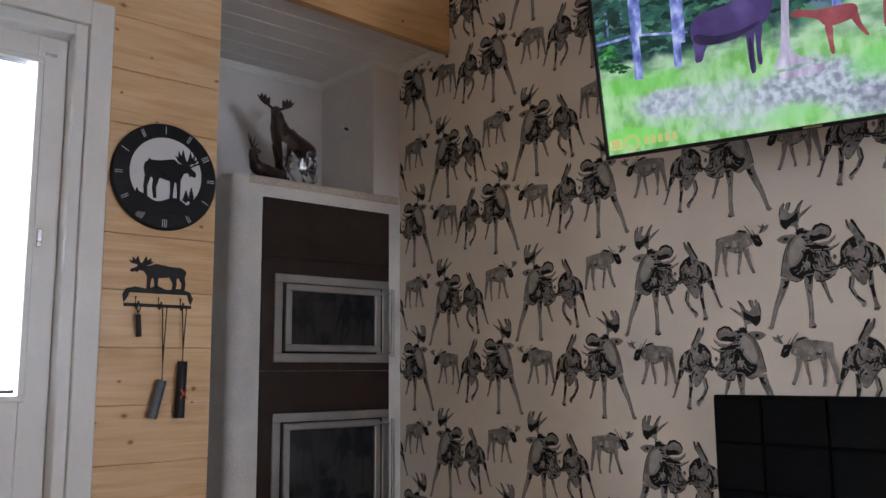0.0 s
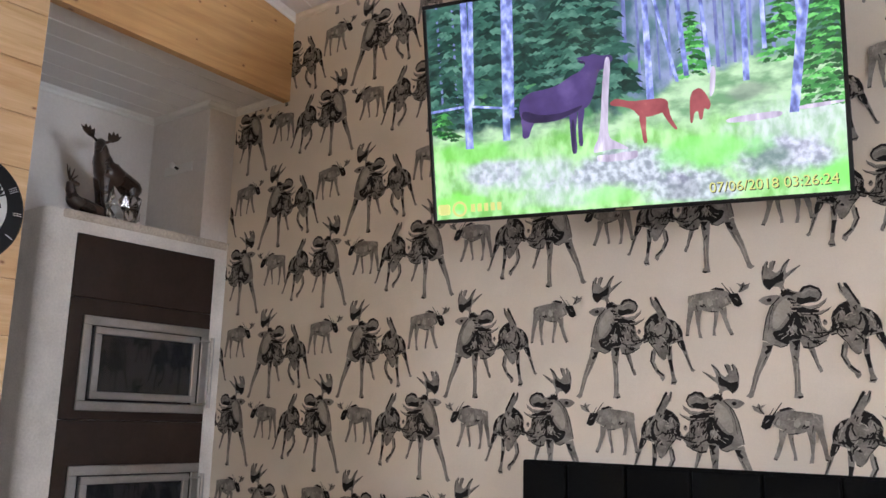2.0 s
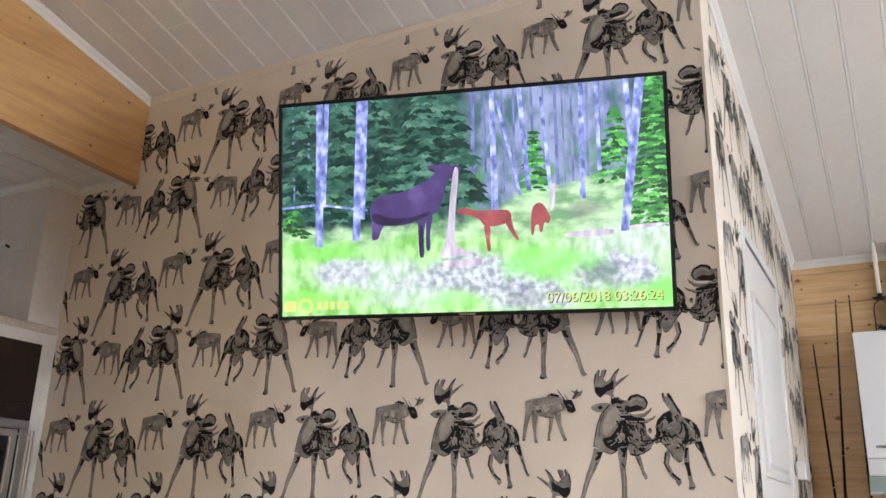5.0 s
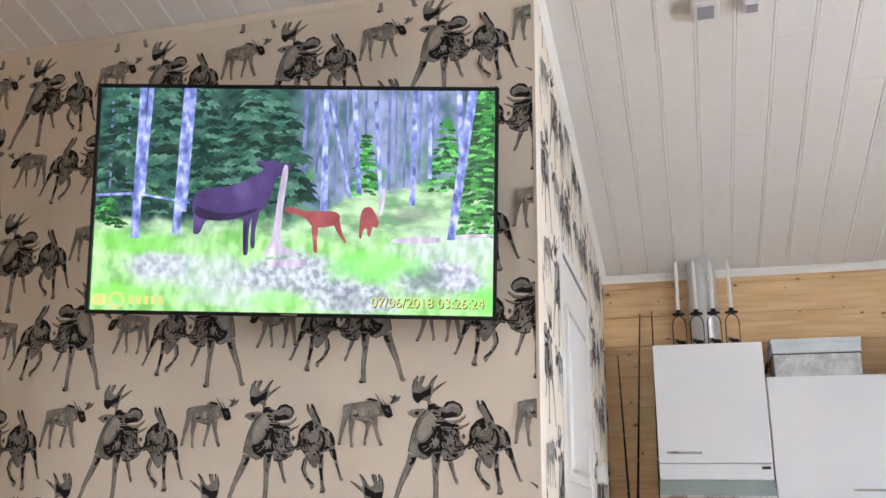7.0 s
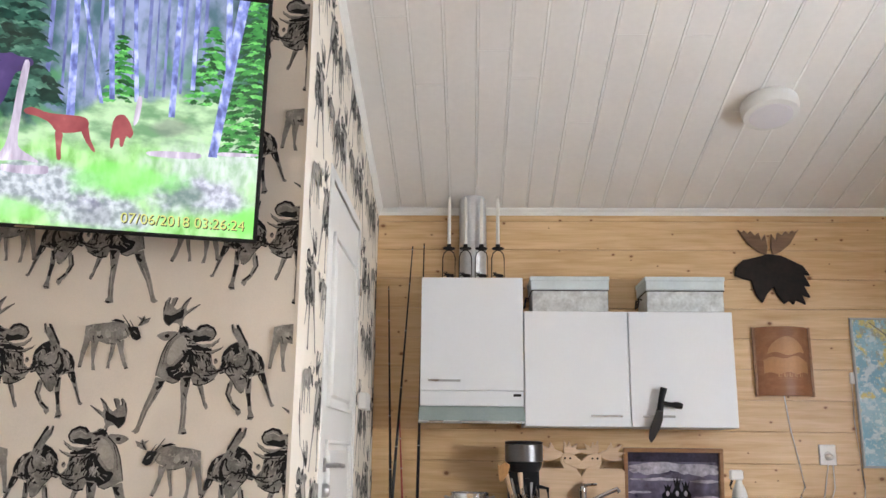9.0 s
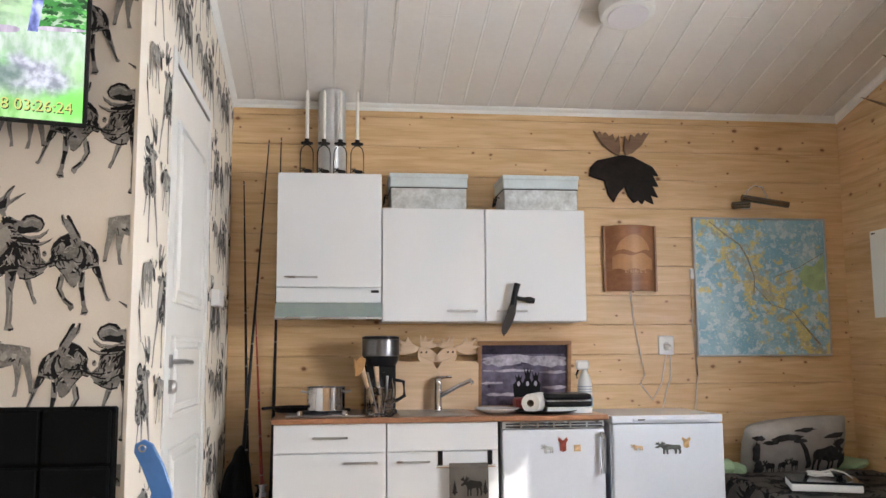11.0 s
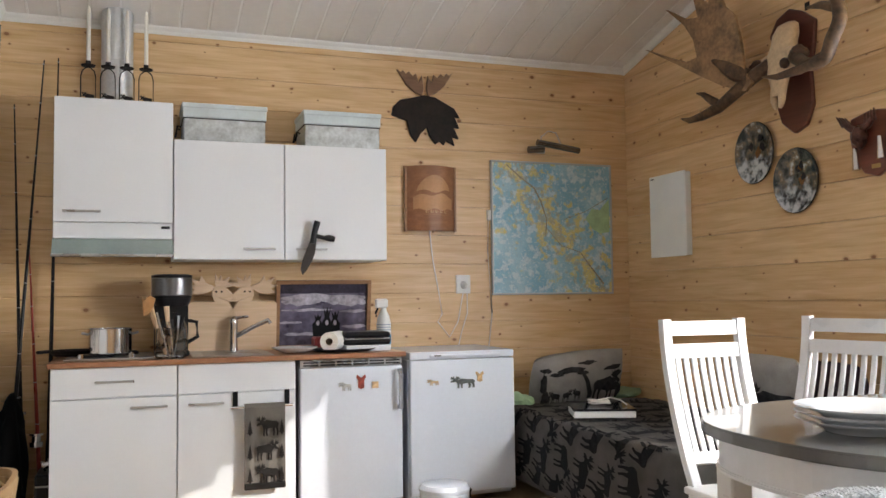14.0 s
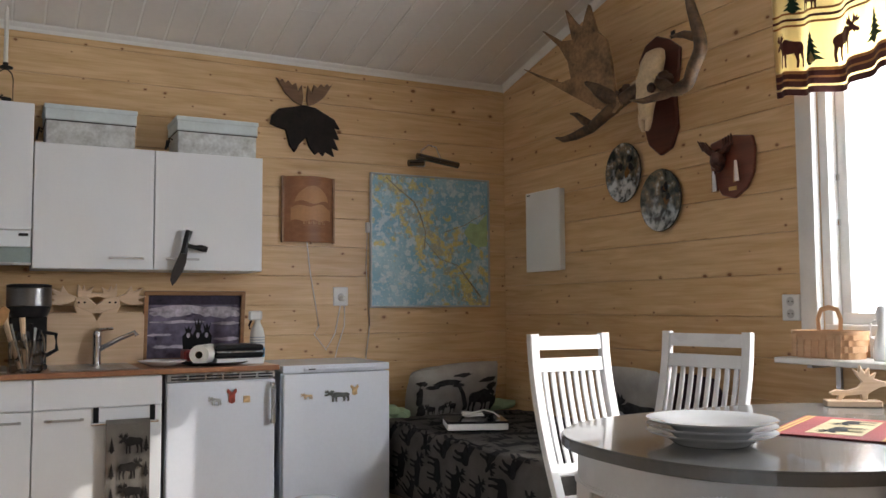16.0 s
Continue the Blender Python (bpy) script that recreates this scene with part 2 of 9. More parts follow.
# ---- mesh helpers ----
def part(name, bm, material, parent=None, label="", m=None, smooth=False):
    """Links a bmesh as one mesh object, under a thing or a part."""
    me = bpy.data.meshes.new(name)
    bmesh.ops.recalc_face_normals(bm, faces=bm.faces)
    bm.to_mesh(me)
    bm.free()
    for mt in material if isinstance(material, (list, tuple)) else [material]:
        me.materials.append(mt)
    if smooth:
        me.shade_smooth()
        me.set_sharp_from_angle(angle=radians(40))
    ob = new(name, me)
    if parent:
        ob.parent = parent
    if m is not None:
        ob.matrix_basis = m
    if label:
        ob["label"] = label
    return ob


def thing(name, m, label, category, group="", kind=""):
    return_ob = new(name)
    return_ob.empty_display_size = 0.05
    return_ob.matrix_basis = m
    return tagged(return_ob, label, category, group, kind)


def box(x0, x1, y0, y1, z0, z1, bevel=0.0, segments=1, bm=None, mat=0, m=None):
    """Adds a box, with rounded edges if asked, to bm or to a new bmesh."""
    one = bmesh.new()
    bmesh.ops.create_cube(one, size=1)
    for v in one.verts:
        v.co = Vector(((x0 + x1) / 2 + v.co.x * (x1 - x0), (y0 + y1) / 2 + v.co.y * (y1 - y0), (z0 + z1) / 2 + v.co.z * (z1 - z0)))
    if bevel:
        bmesh.ops.bevel(one, geom=one.edges[:], offset=bevel, segments=segments, affect="EDGES", profile=0.5)
    return merge(bm, one, mat, m)


def merge(bm, one, mat=0, m=None):
    if m is not None:
        bmesh.ops.transform(one, matrix=m, verts=one.verts)
    for f in one.faces:
        f.material_index = mat
    if bm is None:
        return one
    tmp = bpy.data.meshes.new("tmp")
    one.to_mesh(tmp)
    one.free()
    bm.from_mesh(tmp)
    bpy.data.meshes.remove(tmp)
    return bm


def lathe(profile, n=24, bm=None, mat=0, m=None):
    """A turned shape from (radius, height) pairs; ends at radius 0 are closed."""
    one = bmesh.new()
    rings = []
    for r, z in profile:
        if r < 1e-6:
            rings.append([one.verts.new((0, 0, z))])
        else:
            rings.append([one.verts.new((r * math.cos(2 * math.pi * i / n), r * math.sin(2 * math.pi * i / n), z)) for i in range(n)])
    for a, b in zip(rings, rings[1:]):
        for i in range(n):
            q = [a[i % len(a)], a[(i + 1) % len(a)], b[(i + 1) % len(b)], b[i % len(b)]]
            q = list(dict.fromkeys(q))
            if len(q) > 2:
                one.faces.new(q)
    return merge(bm, one, mat, m)


def tube(points, radii, n=8, bm=None, mat=0, flat=1.0, flat_axis=(0, 0, 1), m=None):
    """A round or flattened limb along points, with closed ends."""
    one = bmesh.new()
    pts = [Vector(p) for p in points]
    if not isinstance(radii, (list, tuple)):
        radii = [radii] * len(pts)
    rings = []
    up = Vector(flat_axis)
    for i, p in enumerate(pts):
        d = (pts[min(i + 1, len(pts) - 1)] - pts[max(i - 1, 0)]).normalized()
        side = d.cross(up)
        if side.length < 1e-3:
            side = d.cross(Vector((0.3, 1, 0.1)))
        side.normalize()
        nor = side.cross(d)
        rings.append([one.verts.new(p + radii[i] * (math.cos(2 * math.pi * k / n) * side + flat * math.sin(2 * math.pi * k / n) * nor)) for k in range(n)])
    for a, b in zip(rings, rings[1:]):
        for k in range(n):
            one.faces.new((a[k], a[(k + 1) % n], b[(k + 1) % n], b[k]))
    one.faces.new(rings[0][::-1]), one.faces.new(rings[-1])
    return merge(bm, one, mat, m)


def slab(outline, thick, bm=None, mat=0, m=None, bevel=0.0):
    """A flat outline in x and z, with a thickness along y from 0 to -thick."""
    one = bmesh.new()
    f = one.faces.new([one.verts.new((x, 0, z)) for x, z in outline])
    g = bmesh.ops.extrude_face_region(one, geom=[f])
    bmesh.ops.translate(one, vec=(0, -thick, 0), verts=[v for v in g["geom"] if isinstance(v, bmesh.types.BMVert)])
    if bevel:
        bmesh.ops.bevel(one, geom=one.edges[:], offset=bevel, segments=1, affect="EDGES")
    one.normal_update()
    bmesh.ops.triangulate(one, faces=[f for f in one.faces if len(f.verts) > 4])
    return merge(bm, one, mat, m)


def blob(rx, ry, rz, seed=0, rough=0.15, bm=None, mat=0, m=None, sub=3):
    """An uneven rounded lump."""
    one = bmesh.new()
    bmesh.ops.create_icosphere(one, subdivisions=sub, radius=1)
    for v in one.verts:
        k = 1 + rough * noise.noise(v.co * 1.7 + Vector((seed, 0, 0)))
        v.co = Vector((v.co.x * rx * k, v.co.y * ry * k, v.co.z * rz * k))
    return merge(bm, one, mat, m)


def ring_band(rx, ry, z0, z1, thick, waves=0, n=56):
    """A rounded-rectangle hoop of thin wood, slightly wavy where it passes the splints."""
    bm = bmesh.new()
    rows = []
    for i in range(n):
        a = 2 * math.pi * i / n
        c, sn = math.cos(a), math.sin(a)
        k = 0.003 * math.sin(waves * a) if waves else 0.0
        px, py = math.copysign(abs(c) ** 0.55, c), math.copysign(abs(sn) ** 0.55, sn)
        rows.append([bm.verts.new(((rx + k + d) * px, (ry + k + d) * py, z)) for d, z in ((0, z0), (0, z1), (-thick, z1), (-thick, z0))])
    for a, b in zip(rows, rows[1:] + rows[:1]):
        for q in range(4):
            bm.faces.new((a[q], a[(q + 1) % 4], b[(q + 1) % 4], b[q]))
    return bm


def disc_pts(cx, cz, rx, rz, n=20, a0=0.0):
    return [(cx + rx * math.cos(a0 + 2 * math.pi * i / n), cz + rz * math.sin(a0 + 2 * math.pi * i / n)) for i in range(n)]


# ---- structure: walls, floor, ceiling ----
def wall_of_boxes(name, boxes, material, label):
    bm = bmesh.new()
    for b in boxes:
        box(*b, bm=bm)
    return tagged(part(name, bm, material), label, "wall", kind="structure")


floor = tagged(part("floor", box(X_WEST - 0.2, X_KITCHEN + 0.2, Y_DINING - 0.2, Y_NICHE + 0.2, -0.2, -0.012), FLOOR_WOOD), "brown laminate floor of the cottage room", "floor", kind="structure")
wall_east = wall_of_boxes("wall_east", [(X_KITCHEN + 0.02, X_KITCHEN + 0.2, Y_DINING - 0.2, Y_DOOR + 0.2, -0.2, 3.1)], PINE, "kitchen wall of knotty pine panelling")
WIN = (1.05, 2.79, 1.04, 2.50)
wall_south = wall_of_boxes("wall_south", [
    (X_WEST, WIN[0], Y_DINING - 0.22, Y_DINING - 0.02, -0.2, 4.0), (WIN[1], X_KITCHEN + 0.02, Y_DINING - 0.22, Y_DINING - 0.02, -0.2, 4.0),
    (WIN[0], WIN[1], Y_DINING - 0.22, Y_DINING - 0.02, -0.2, WIN[2]), (WIN[0], WIN[1], Y_DINING - 0.22, Y_DINING - 0.02, WIN[3], 4.0)], PINE, "pine panelled wall with the dining window")
DOOR = (0.13, 1.085, 2.51)
wall_north = wall_of_boxes("wall_north", [
    (X_WEST, DOOR[0], Y_CLOCK + 0.02, Y_CLOCK + 0.22, -0.2, 4.0), (DOOR[1], X_NICHE - 0.003, Y_CLOCK + 0.02, Y_CLOCK + 0.22, -0.2, 4.0),
    (DOOR[0], DOOR[1], Y_CLOCK + 0.02, Y_CLOCK + 0.22, DOOR[2], 4.0)], PINE, "pine panelled wall beside the glazed door")
wall_tv = wall_of_boxes("wall_tv", [(X_TV, X_TV + 0.14, Y_DOOR, Y_NICHE + 0.2, -0.2, 3.6)], PAPER, "cream wallpapered wall printed with grey antlered shapes")
LEAF = (3.64, 4.55, 2.385)
wall_door = wall_of_boxes("wall_door", [
    (X_TV + 0.14, LEAF[0], Y_DOOR, Y_DOOR + 0.12, -0.2, 3.4), (LEAF[1], X_KITCHEN + 0.02, Y_DOOR, Y_DOOR + 0.12, -0.2, 3.4),
    (LEAF[0], LEAF[1], Y_DOOR, Y_DOOR + 0.12, LEAF[2], 3.4)], PAPER, "cream wallpapered wall with a white panelled door")
# out of view: wall and its opening are added, to admit fill light
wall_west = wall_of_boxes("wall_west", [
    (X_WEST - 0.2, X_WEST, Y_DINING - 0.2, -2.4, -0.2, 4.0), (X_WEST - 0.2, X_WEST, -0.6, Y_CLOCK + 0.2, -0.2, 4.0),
    (X_WEST - 0.2, X_WEST, -2.4, -0.6, -0.2, 0.95), (X_WEST - 0.2, X_WEST, -2.4, -0.6, 2.55, 4.0)], PINE, "unseen pine wall added to close the room, with an added light opening")
wall_niche = wall_of_boxes("wall_niche", [
    (X_NICHE - 0.1, X_TV, Y_NICHE, Y_NICHE + 0.2, -0.2, 3.2), (X_NICHE - 0.12, X_NICHE - 0.004, Y_CLOCK + 0.225, Y_NICHE, -0.2, 3.2),
    (2.81, X_TV - 0.003, Y_OVEN + 0.012, Y_NICHE, 2.12, 2.915)], NICHE, "greyish white painted oven niche with a chimney pier")

# sloping ceiling of narrow white boards that run down the slope
bm = bmesh.new()
BOARD = 0.162
rng = random.Random(3)
y = Y_DINING - 0.05
slope_down = Matrix.Translation((X_RIDGE, 0, Z_RIDGE)) @ Matrix.Rotation(math.atan(SLOPE), 4, "Y")
long_side = (X_KITCHEN + 0.05 - X_RIDGE) * math.sqrt(1 + SLOPE ** 2)
while y < Y_CLOCK + 0.05:
    cuts = [0.0, rng.uniform(0.8, long_side - 0.6), long_side]
    for a, b in zip(cuts, cuts[1:]):
        box(a + 0.001, b - 0.001, y + 0.0065, y + BOARD - 0.0065, 0, 0.015, bevel=0.002, bm=bm, m=slope_down)
    # joint strips carry the bevels' highlight in their paler colour
    box(0, long_side, y - 0.0045, y + 0.0045, -0.0015, 0.015, bm=bm, m=slope_down, mat=1)
    box(cuts[1] - 0.0016, cuts[1] + 0.0016, y + 0.006, y + BOARD - 0.006, 0.0003, 0.015, bm=bm, m=slope_down, mat=1)
    y += BOARD
box(-0.02, long_side + 0.1, Y_DINING - 0.2, Y_CLOCK + 0.2, 0.016, 0.10, bm=bm, m=slope_down)
slope_back = Matrix.Translation((X_RIDGE, 0, Z_RIDGE)) @ Matrix.Rotation(-math.atan(SLOPE), 4, "Y")
box(-4.5, 0.02, Y_DINING - 0.2, Y_CLOCK + 0.2, 0.0, 0.10, bm=bm, m=slope_back)
ceiling = tagged(part("ceiling", bm, [PANEL, LIT_JOINT]), "sloping ceiling of narrow white tongued boards", "ceiling", kind="structure")
bm = bmesh.new()
y = Y_CLOCK + 0.052
while y < Y_NICHE - 0.02:
    box(X_NICHE - 0.1, X_TV, y + 0.006, y + 0.156, 2.915, 2.93, bevel=0.003, bm=bm)
    # same painted highlight along the soffit joints
    box(X_NICHE - 0.1, X_TV, y - 0.003, y + 0.003, 2.914, 2.93, bm=bm, mat=1)
    y += 0.162
box(X_NICHE - 0.1, X_TV, Y_CLOCK + 0.05, Y_NICHE + 0.1, 2.931, 3.1, bm=bm)
tagged(part("ceiling_niche", bm, [PANEL, LIT_JOINT]), "low boarded soffit over the oven niche", "ceiling", kind="structure")
# laminated beam over the niche, cut to the slope
bm = slab([(X_NICHE, Z_BEAM + 0.028), (X_TV - 0.003, Z_BEAM - 0.008), (X_TV - 0.003, z_roof(X_TV) - 0.004), (X_NICHE, z_roof(X_NICHE) - 0.004)], 0.05, bm=bmesh.new())
tagged(part("beam", bm, GLULAM, m=pose(0, Y_CLOCK + 0.05, 0)), "varnished laminated pine beam over the oven niche", "beam", kind="structure")


def strip(name, a, b, w, material, label, drop=True):
    """A moulding from a to b with a chamfered section of size w, under the ceiling."""
    a, b = Vector(a), Vector(b)
    d = b - a
    out = Vector((-d.y, d.x, 0)).normalized()
    bm = bmesh.new()
    prof = [(0, 0), (w, 0), (w * 0.85, -w * 0.35), (w * 0.35, -w * 0.85), (w * 0.22, -w * 1.5), (0, -w * 1.5)]
    r0 = [bm.verts.new(a + out * u + Vector((0, 0, v))) for u, v in prof]
    r1 = [bm.verts.new(b + out * u + Vector((0, 0, v))) for u, v in prof]
    for i in range(len(prof)):
        j = (i + 1) % len(prof)
        bm.faces.new((r0[i], r0[j], r1[j], r1[i]))
    bm.faces.new(r0), bm.faces.new(r1[::-1])
    return tagged(part(name, bm, material), label, "moulding", kind="structure")


strip("trim_kitchen", (X_KITCHEN, Y_DINING, Z_EAVE + 0.004), (X_KITCHEN, Y_DOOR, Z_EAVE + 0.004), 0.03, CORNICE, "white cornice along the kitchen wall")
strip("trim_south", (X_RIDGE, Y_DINING, z_roof(X_RIDGE)), (X_KITCHEN, Y_DINING, z_roof(X_KITCHEN)), 0.03, CORNICE, "white cornice that follows the slope")
strip("trim_tv", (X_TV, Y_DOOR, z_roof(X_TV)), (X_TV, Y_CLOCK, z_roof(X_TV)), 0.022, PAPER, "thin cream cornice over the wallpaper")
strip("trim_door_wall", (X_KITCHEN, Y_DOOR, z_roof(X_KITCHEN)), (X_TV, Y_DOOR, z_roof(X_TV)), 0.03, CORNICE, "white cornice over the door wall")
strip("trim_beam", (X_TV, Y_CLOCK, z_roof(X_TV)), (X_NICHE - 0.6, Y_CLOCK, z_roof(X_NICHE - 0.6)), 0.028, CORNICE, "white cornice over the beam")
strip("trim_niche_back", (2.81, Y_NICHE, 2.915), (X_NICHE, Y_NICHE, 2.915), 0.025, CORNICE, "white cornice in the niche")
strip("trim_pier_side", (2.81, Y_OVEN + 0.012, 2.915), (2.81, Y_NICHE, 2.915), 0.025, CORNICE, "white cornice on the chimney pier")
strip("trim_pier_front", (X_TV, Y_OVEN + 0.012, 2.915), (2.79, Y_OVEN + 0.012, 2.915), 0.025, CORNICE, "white cornice on the chimney pier")
strip("trim_soffit_tv", (X_TV, Y_CLOCK + 0.055, 2.915), (X_TV, Y_OVEN, 2.915), 0.025, CORNICE, "white cornice in the niche")
bm = box(X_TV - 0.002, X_TV + 0.10, Y_DOOR - 0.008, Y_DOOR + 0.0, 0, z_roof(X_TV + 0.1), bm=bmesh.new())
tagged(part("trim_corner", bm, PAPER), "cream corner strip where the wallpaper turns", "trim", kind="structure")

# ---- oven ----
def curve_corner(x0, x1, y0, y1, z0, z1, r, n=6):
    """A block whose front left upright edge is rounded."""
    pts = [(x1, y0), (x1, y1), (x0, y1)] + [(x0 + r - r * math.cos(a), y0 + r - r * math.sin(a)) for a in [math.pi / 2 * i / n for i in range(n + 1)]]
    bm = bmesh.new()
    f = bm.faces.new([bm.verts.new((x, y, z0)) for x, y in pts])
    g = bmesh.ops.extrude_face_region(bm, geom=[f])
    bmesh.ops.translate(bm, vec=(0, 0, z1 - z0), verts=[v for v in g["geom"] if isinstance(v, bmesh.types.BMVert)])
    return bm


def oven_door(parent, x0, x1, z0, z1):
    y = Y_OVEN - 0.012
    door = part("oven_door", frame_bars(x0, x1, z0, z1, 0.045, y - 0.012, y), STEEL, parent, "brushed steel oven door with dark glass")
    part("door_rim", frame_bars(x0 + 0.055, x1 - 0.07, z0 + 0.055, z1 - 0.05, 0.035, y - 0.03, y - 0.004), STEEL, door)
    part("seal", frame_bars(x0 + 0.045, x1 - 0.045, z0 + 0.045, z1 - 0.04, 0.012, y - 0.006, y - 0.001), BLACK, door)
    part("glass", box(x0 + 0.088, x1 - 0.103, y - 0.016, y - 0.008, z0 + 0.088, z1 - 0.083), DARK_GLASS, door, "dark oven glass")
    bm = tube([(x1 - 0.005, y - 0.05, z0 + 0.03), (x1 - 0.005, y - 0.05, z1 - 0.05)], 0.011, n=8, bm=bmesh.new())
    for z in (z0 + 0.05, z1 - 0.07):
        tube([(x1 - 0.09, y - 0.02, z), (x1 - 0.005, y - 0.05, z)], 0.006, n=6, bm=bm)
    part("handle", bm, STEEL, door, smooth=True)


def frame_bars(x0, x1, z0, z1, w, y0, y1):
    """A rectangular frame in x and z of bar width w."""
    bm = bmesh.new()
    for a, b, c, d in ((x0, x1, z1 - w, z1), (x0, x1, z0, z0 + w), (x0, x0 + w, z0 + w, z1 - w), (x1 - w, x1, z0 + w, z1 - w)):
        box(a, b, y0, y1, c, d, bevel=0.003, bm=bm)
    return bm


oven = thing("masonry_oven", pose(0, 0, 0), "white plastered masonry oven with dark tiles and steel doors", "oven")
part("body", curve_corner(1.955, X_TV - 0.004, Y_OVEN, Y_NICHE - 0.002, 0, 2.13, 0.06), PLASTER, oven, smooth=True)
for i, (za, zb) in enumerate(((0.02, 0.4515), (0.4525, 1.1515), (1.1525, 1.7215), (1.7225, 2.026))):
    part("tile", box(2.112, 2.904, Y_OVEN - 0.010, Y_OVEN + 0.004, za, zb, bevel=0.002), DARK_TILE, oven, "dark brown smooth tile")
SOOTY = plain("sooty_plaster", (0.52, 0.46, 0.39), 0.9, vary=0.25, scale=5, bump=0.5, grain=90)
part("sooty_edge", box(2.03, X_TV - 0.006, Y_OVEN - 0.003, Y_NICHE - 0.05, 2.085, 2.133, bevel=0.01, segments=2), SOOTY, oven, "plaster edge browned by soot")
oven_door(oven, 2.180, 2.895, 1.195, 1.640)
oven_door(oven, 2.180, 2.895, 0.30, 0.945)

# ---- glazed outer door in the clock wall ----
outer = thing("door_outer", pose(0, 0, 0), "white outer door with a large pane and a drawn blind", "door", kind="structure")
bm = bmesh.new()
for a, b, c, d in ((DOOR[0] - 0.09, DOOR[0], 0, DOOR[2] + 0.1), (DOOR[1], DOOR[1] + 0.09, 0, DOOR[2] + 0.1), (DOOR[0], DOOR[1], DOOR[2], DOOR[2] + 0.1)):
    box(a, b, Y_CLOCK - 0.02, Y_CLOCK + 0.02, c, d, bevel=0.003, bm=bm)
part("casing", bm, WHITE, outer)
bm = bmesh.new()
for a, b, c, d in ((DOOR[0] + 0.001, DOOR[0] + 0.05, 0, DOOR[2]), (DOOR[1] - 0.05, DOOR[1] - 0.001, 0, DOOR[2]), (DOOR[0] + 0.05, DOOR[1] - 0.05, DOOR[2] - 0.05, DOOR[2] - 0.001)):
    box(a, b, Y_CLOCK + 0.0, Y_CLOCK + 0.20, c, d, bevel=0.004, bm=bm)
part("frame", bm, WHITE, outer)
GX0, GX1, GZ0, GZ1 = 0.30, 0.925, 1.06, 2.345
bm = bmesh.new()
for a, b, c, d in ((DOOR[0] + 0.052, GX0, 0, 2.455), (GX1, DOOR[1] - 0.052, 0, 2.455), (GX0, GX1, 0, GZ0), (GX0, GX1, GZ1, 2.455)):
    box(a, b, Y_CLOCK + 0.075, Y_CLOCK + 0.135, c, d, bevel=0.004, bm=bm)
leaf = part("leaf", bm, WHITE, outer)
part("pane", box(GX0, GX1, Y_CLOCK + 0.10, Y_CLOCK + 0.106, GZ0, GZ1), CLEAR, leaf).visible_shadow = False
bm = frame_bars(GX0 - 0.02, GX1 + 0.02, GZ0 - 0.02, GZ1 + 0.02, 0.024, Y_CLOCK + 0.065, Y_CLOCK + 0.078)
part("glazing_bead", bm, WHITE, leaf)
part("rail", tube([(GX0, Y_CLOCK + 0.062, GZ0 + 0.02), (GX1 - 0.02, Y_CLOCK + 0.062, GZ0 + 0.02)], 0.008, bm=bmesh.new()), ALU, leaf, "thin metal rail of the blind")
BLIND = plain("blind_slat", (0.85, 0.85, 0.85), 0.5, vary=0.02)
z = GZ0 + 0.03
while z < GZ1:
    part("blind_slat", box(GX0 + 0.01, GX1 - 0.03, -0.011, 0.011, -0.0006, 0.0006), BLIND, leaf, m=pose(0, Y_CLOCK + 0.118, z, 35, 0, 0))
    z += 0.024
part("latch", box(0.955, 0.975, Y_CLOCK + 0.068, Y_CLOCK + 0.076, 1.62, 1.69, bevel=0.003), ALU, leaf)
part("label_plate", box(0.945, 0.99, Y_CLOCK + 0.071, Y_CLOCK + 0.076, 2.375, 2.388), ALU, leaf)

# ---- inner door ----
inner = thing("door_inner", pose(0, 0, 0), "white inner door with moulded panels, shut", "door", kind="structure")
bm = bmesh.new()
for a, b, c, d in ((LEAF[0] - 0.075, LEAF[0] + 0.005, 0, LEAF[2] + 0.045), (LEAF[1] - 0.005, LEAF[1] + 0.03, 0, LEAF[2] + 0.045), (LEAF[0] + 0.005, LEAF[1] - 0.005, LEAF[2], LEAF[2] + 0.045)):
    box(a, b, Y_DOOR - 0.006, Y_DOOR + 0.03, c, d, bevel=0.002, bm=bm)
part("casing", bm, WHITE, inner)
leaf = part("leaf", box(LEAF[0] + 0.006, LEAF[1] - 0.006, Y_DOOR + 0.004, Y_DOOR + 0.044, 0.008, LEAF[2] - 0.004, bevel=0.002), WHITE, inner)
cx = (LEAF[0] + LEAF[1]) / 2
for za, zb in ((0.18, 0.83), (0.95, 1.28), (1.41, 2.17)):
    for xa, xb in ((3.73, LEAF[1] - 0.15),):
        part("panel", box(xa + 0.045, xb - 0.045, Y_DOOR - 0.012, Y_DOOR + 0.012, za + 0.045, zb - 0.045, bevel=0.011), WHITE, leaf)
        part("moulding", frame_bars(xa, xb, za, zb, 0.02, Y_DOOR - 0.011, Y_DOOR + 0.006), WHITE, leaf)
bm = tube([(3.70, Y_DOOR - 0.0, 1.175), (3.70, Y_DOOR - 0.055, 1.175), (3.715, Y_DOOR - 0.06, 1.175), (3.84, Y_DOOR - 0.06, 1.17)], 0.010, bm=bmesh.new())
lathe([(0, 0), (0.028, 0), (0.028, 0.012), (0, 0.014)], 20, bm=bm, m=pose(3.70, Y_DOOR + 0.004, 1.175, 90, 0, 0))
lathe([(0, 0), (0.028, 0), (0.028, 0.02), (0.02, 0.032), (0, 0.034)], 20, bm=bm, m=pose(3.70, Y_DOOR + 0.004, 1.075, 90, 0, 0))
part("door_handle", bm, STEEL, inner, "brushed steel lever handle")
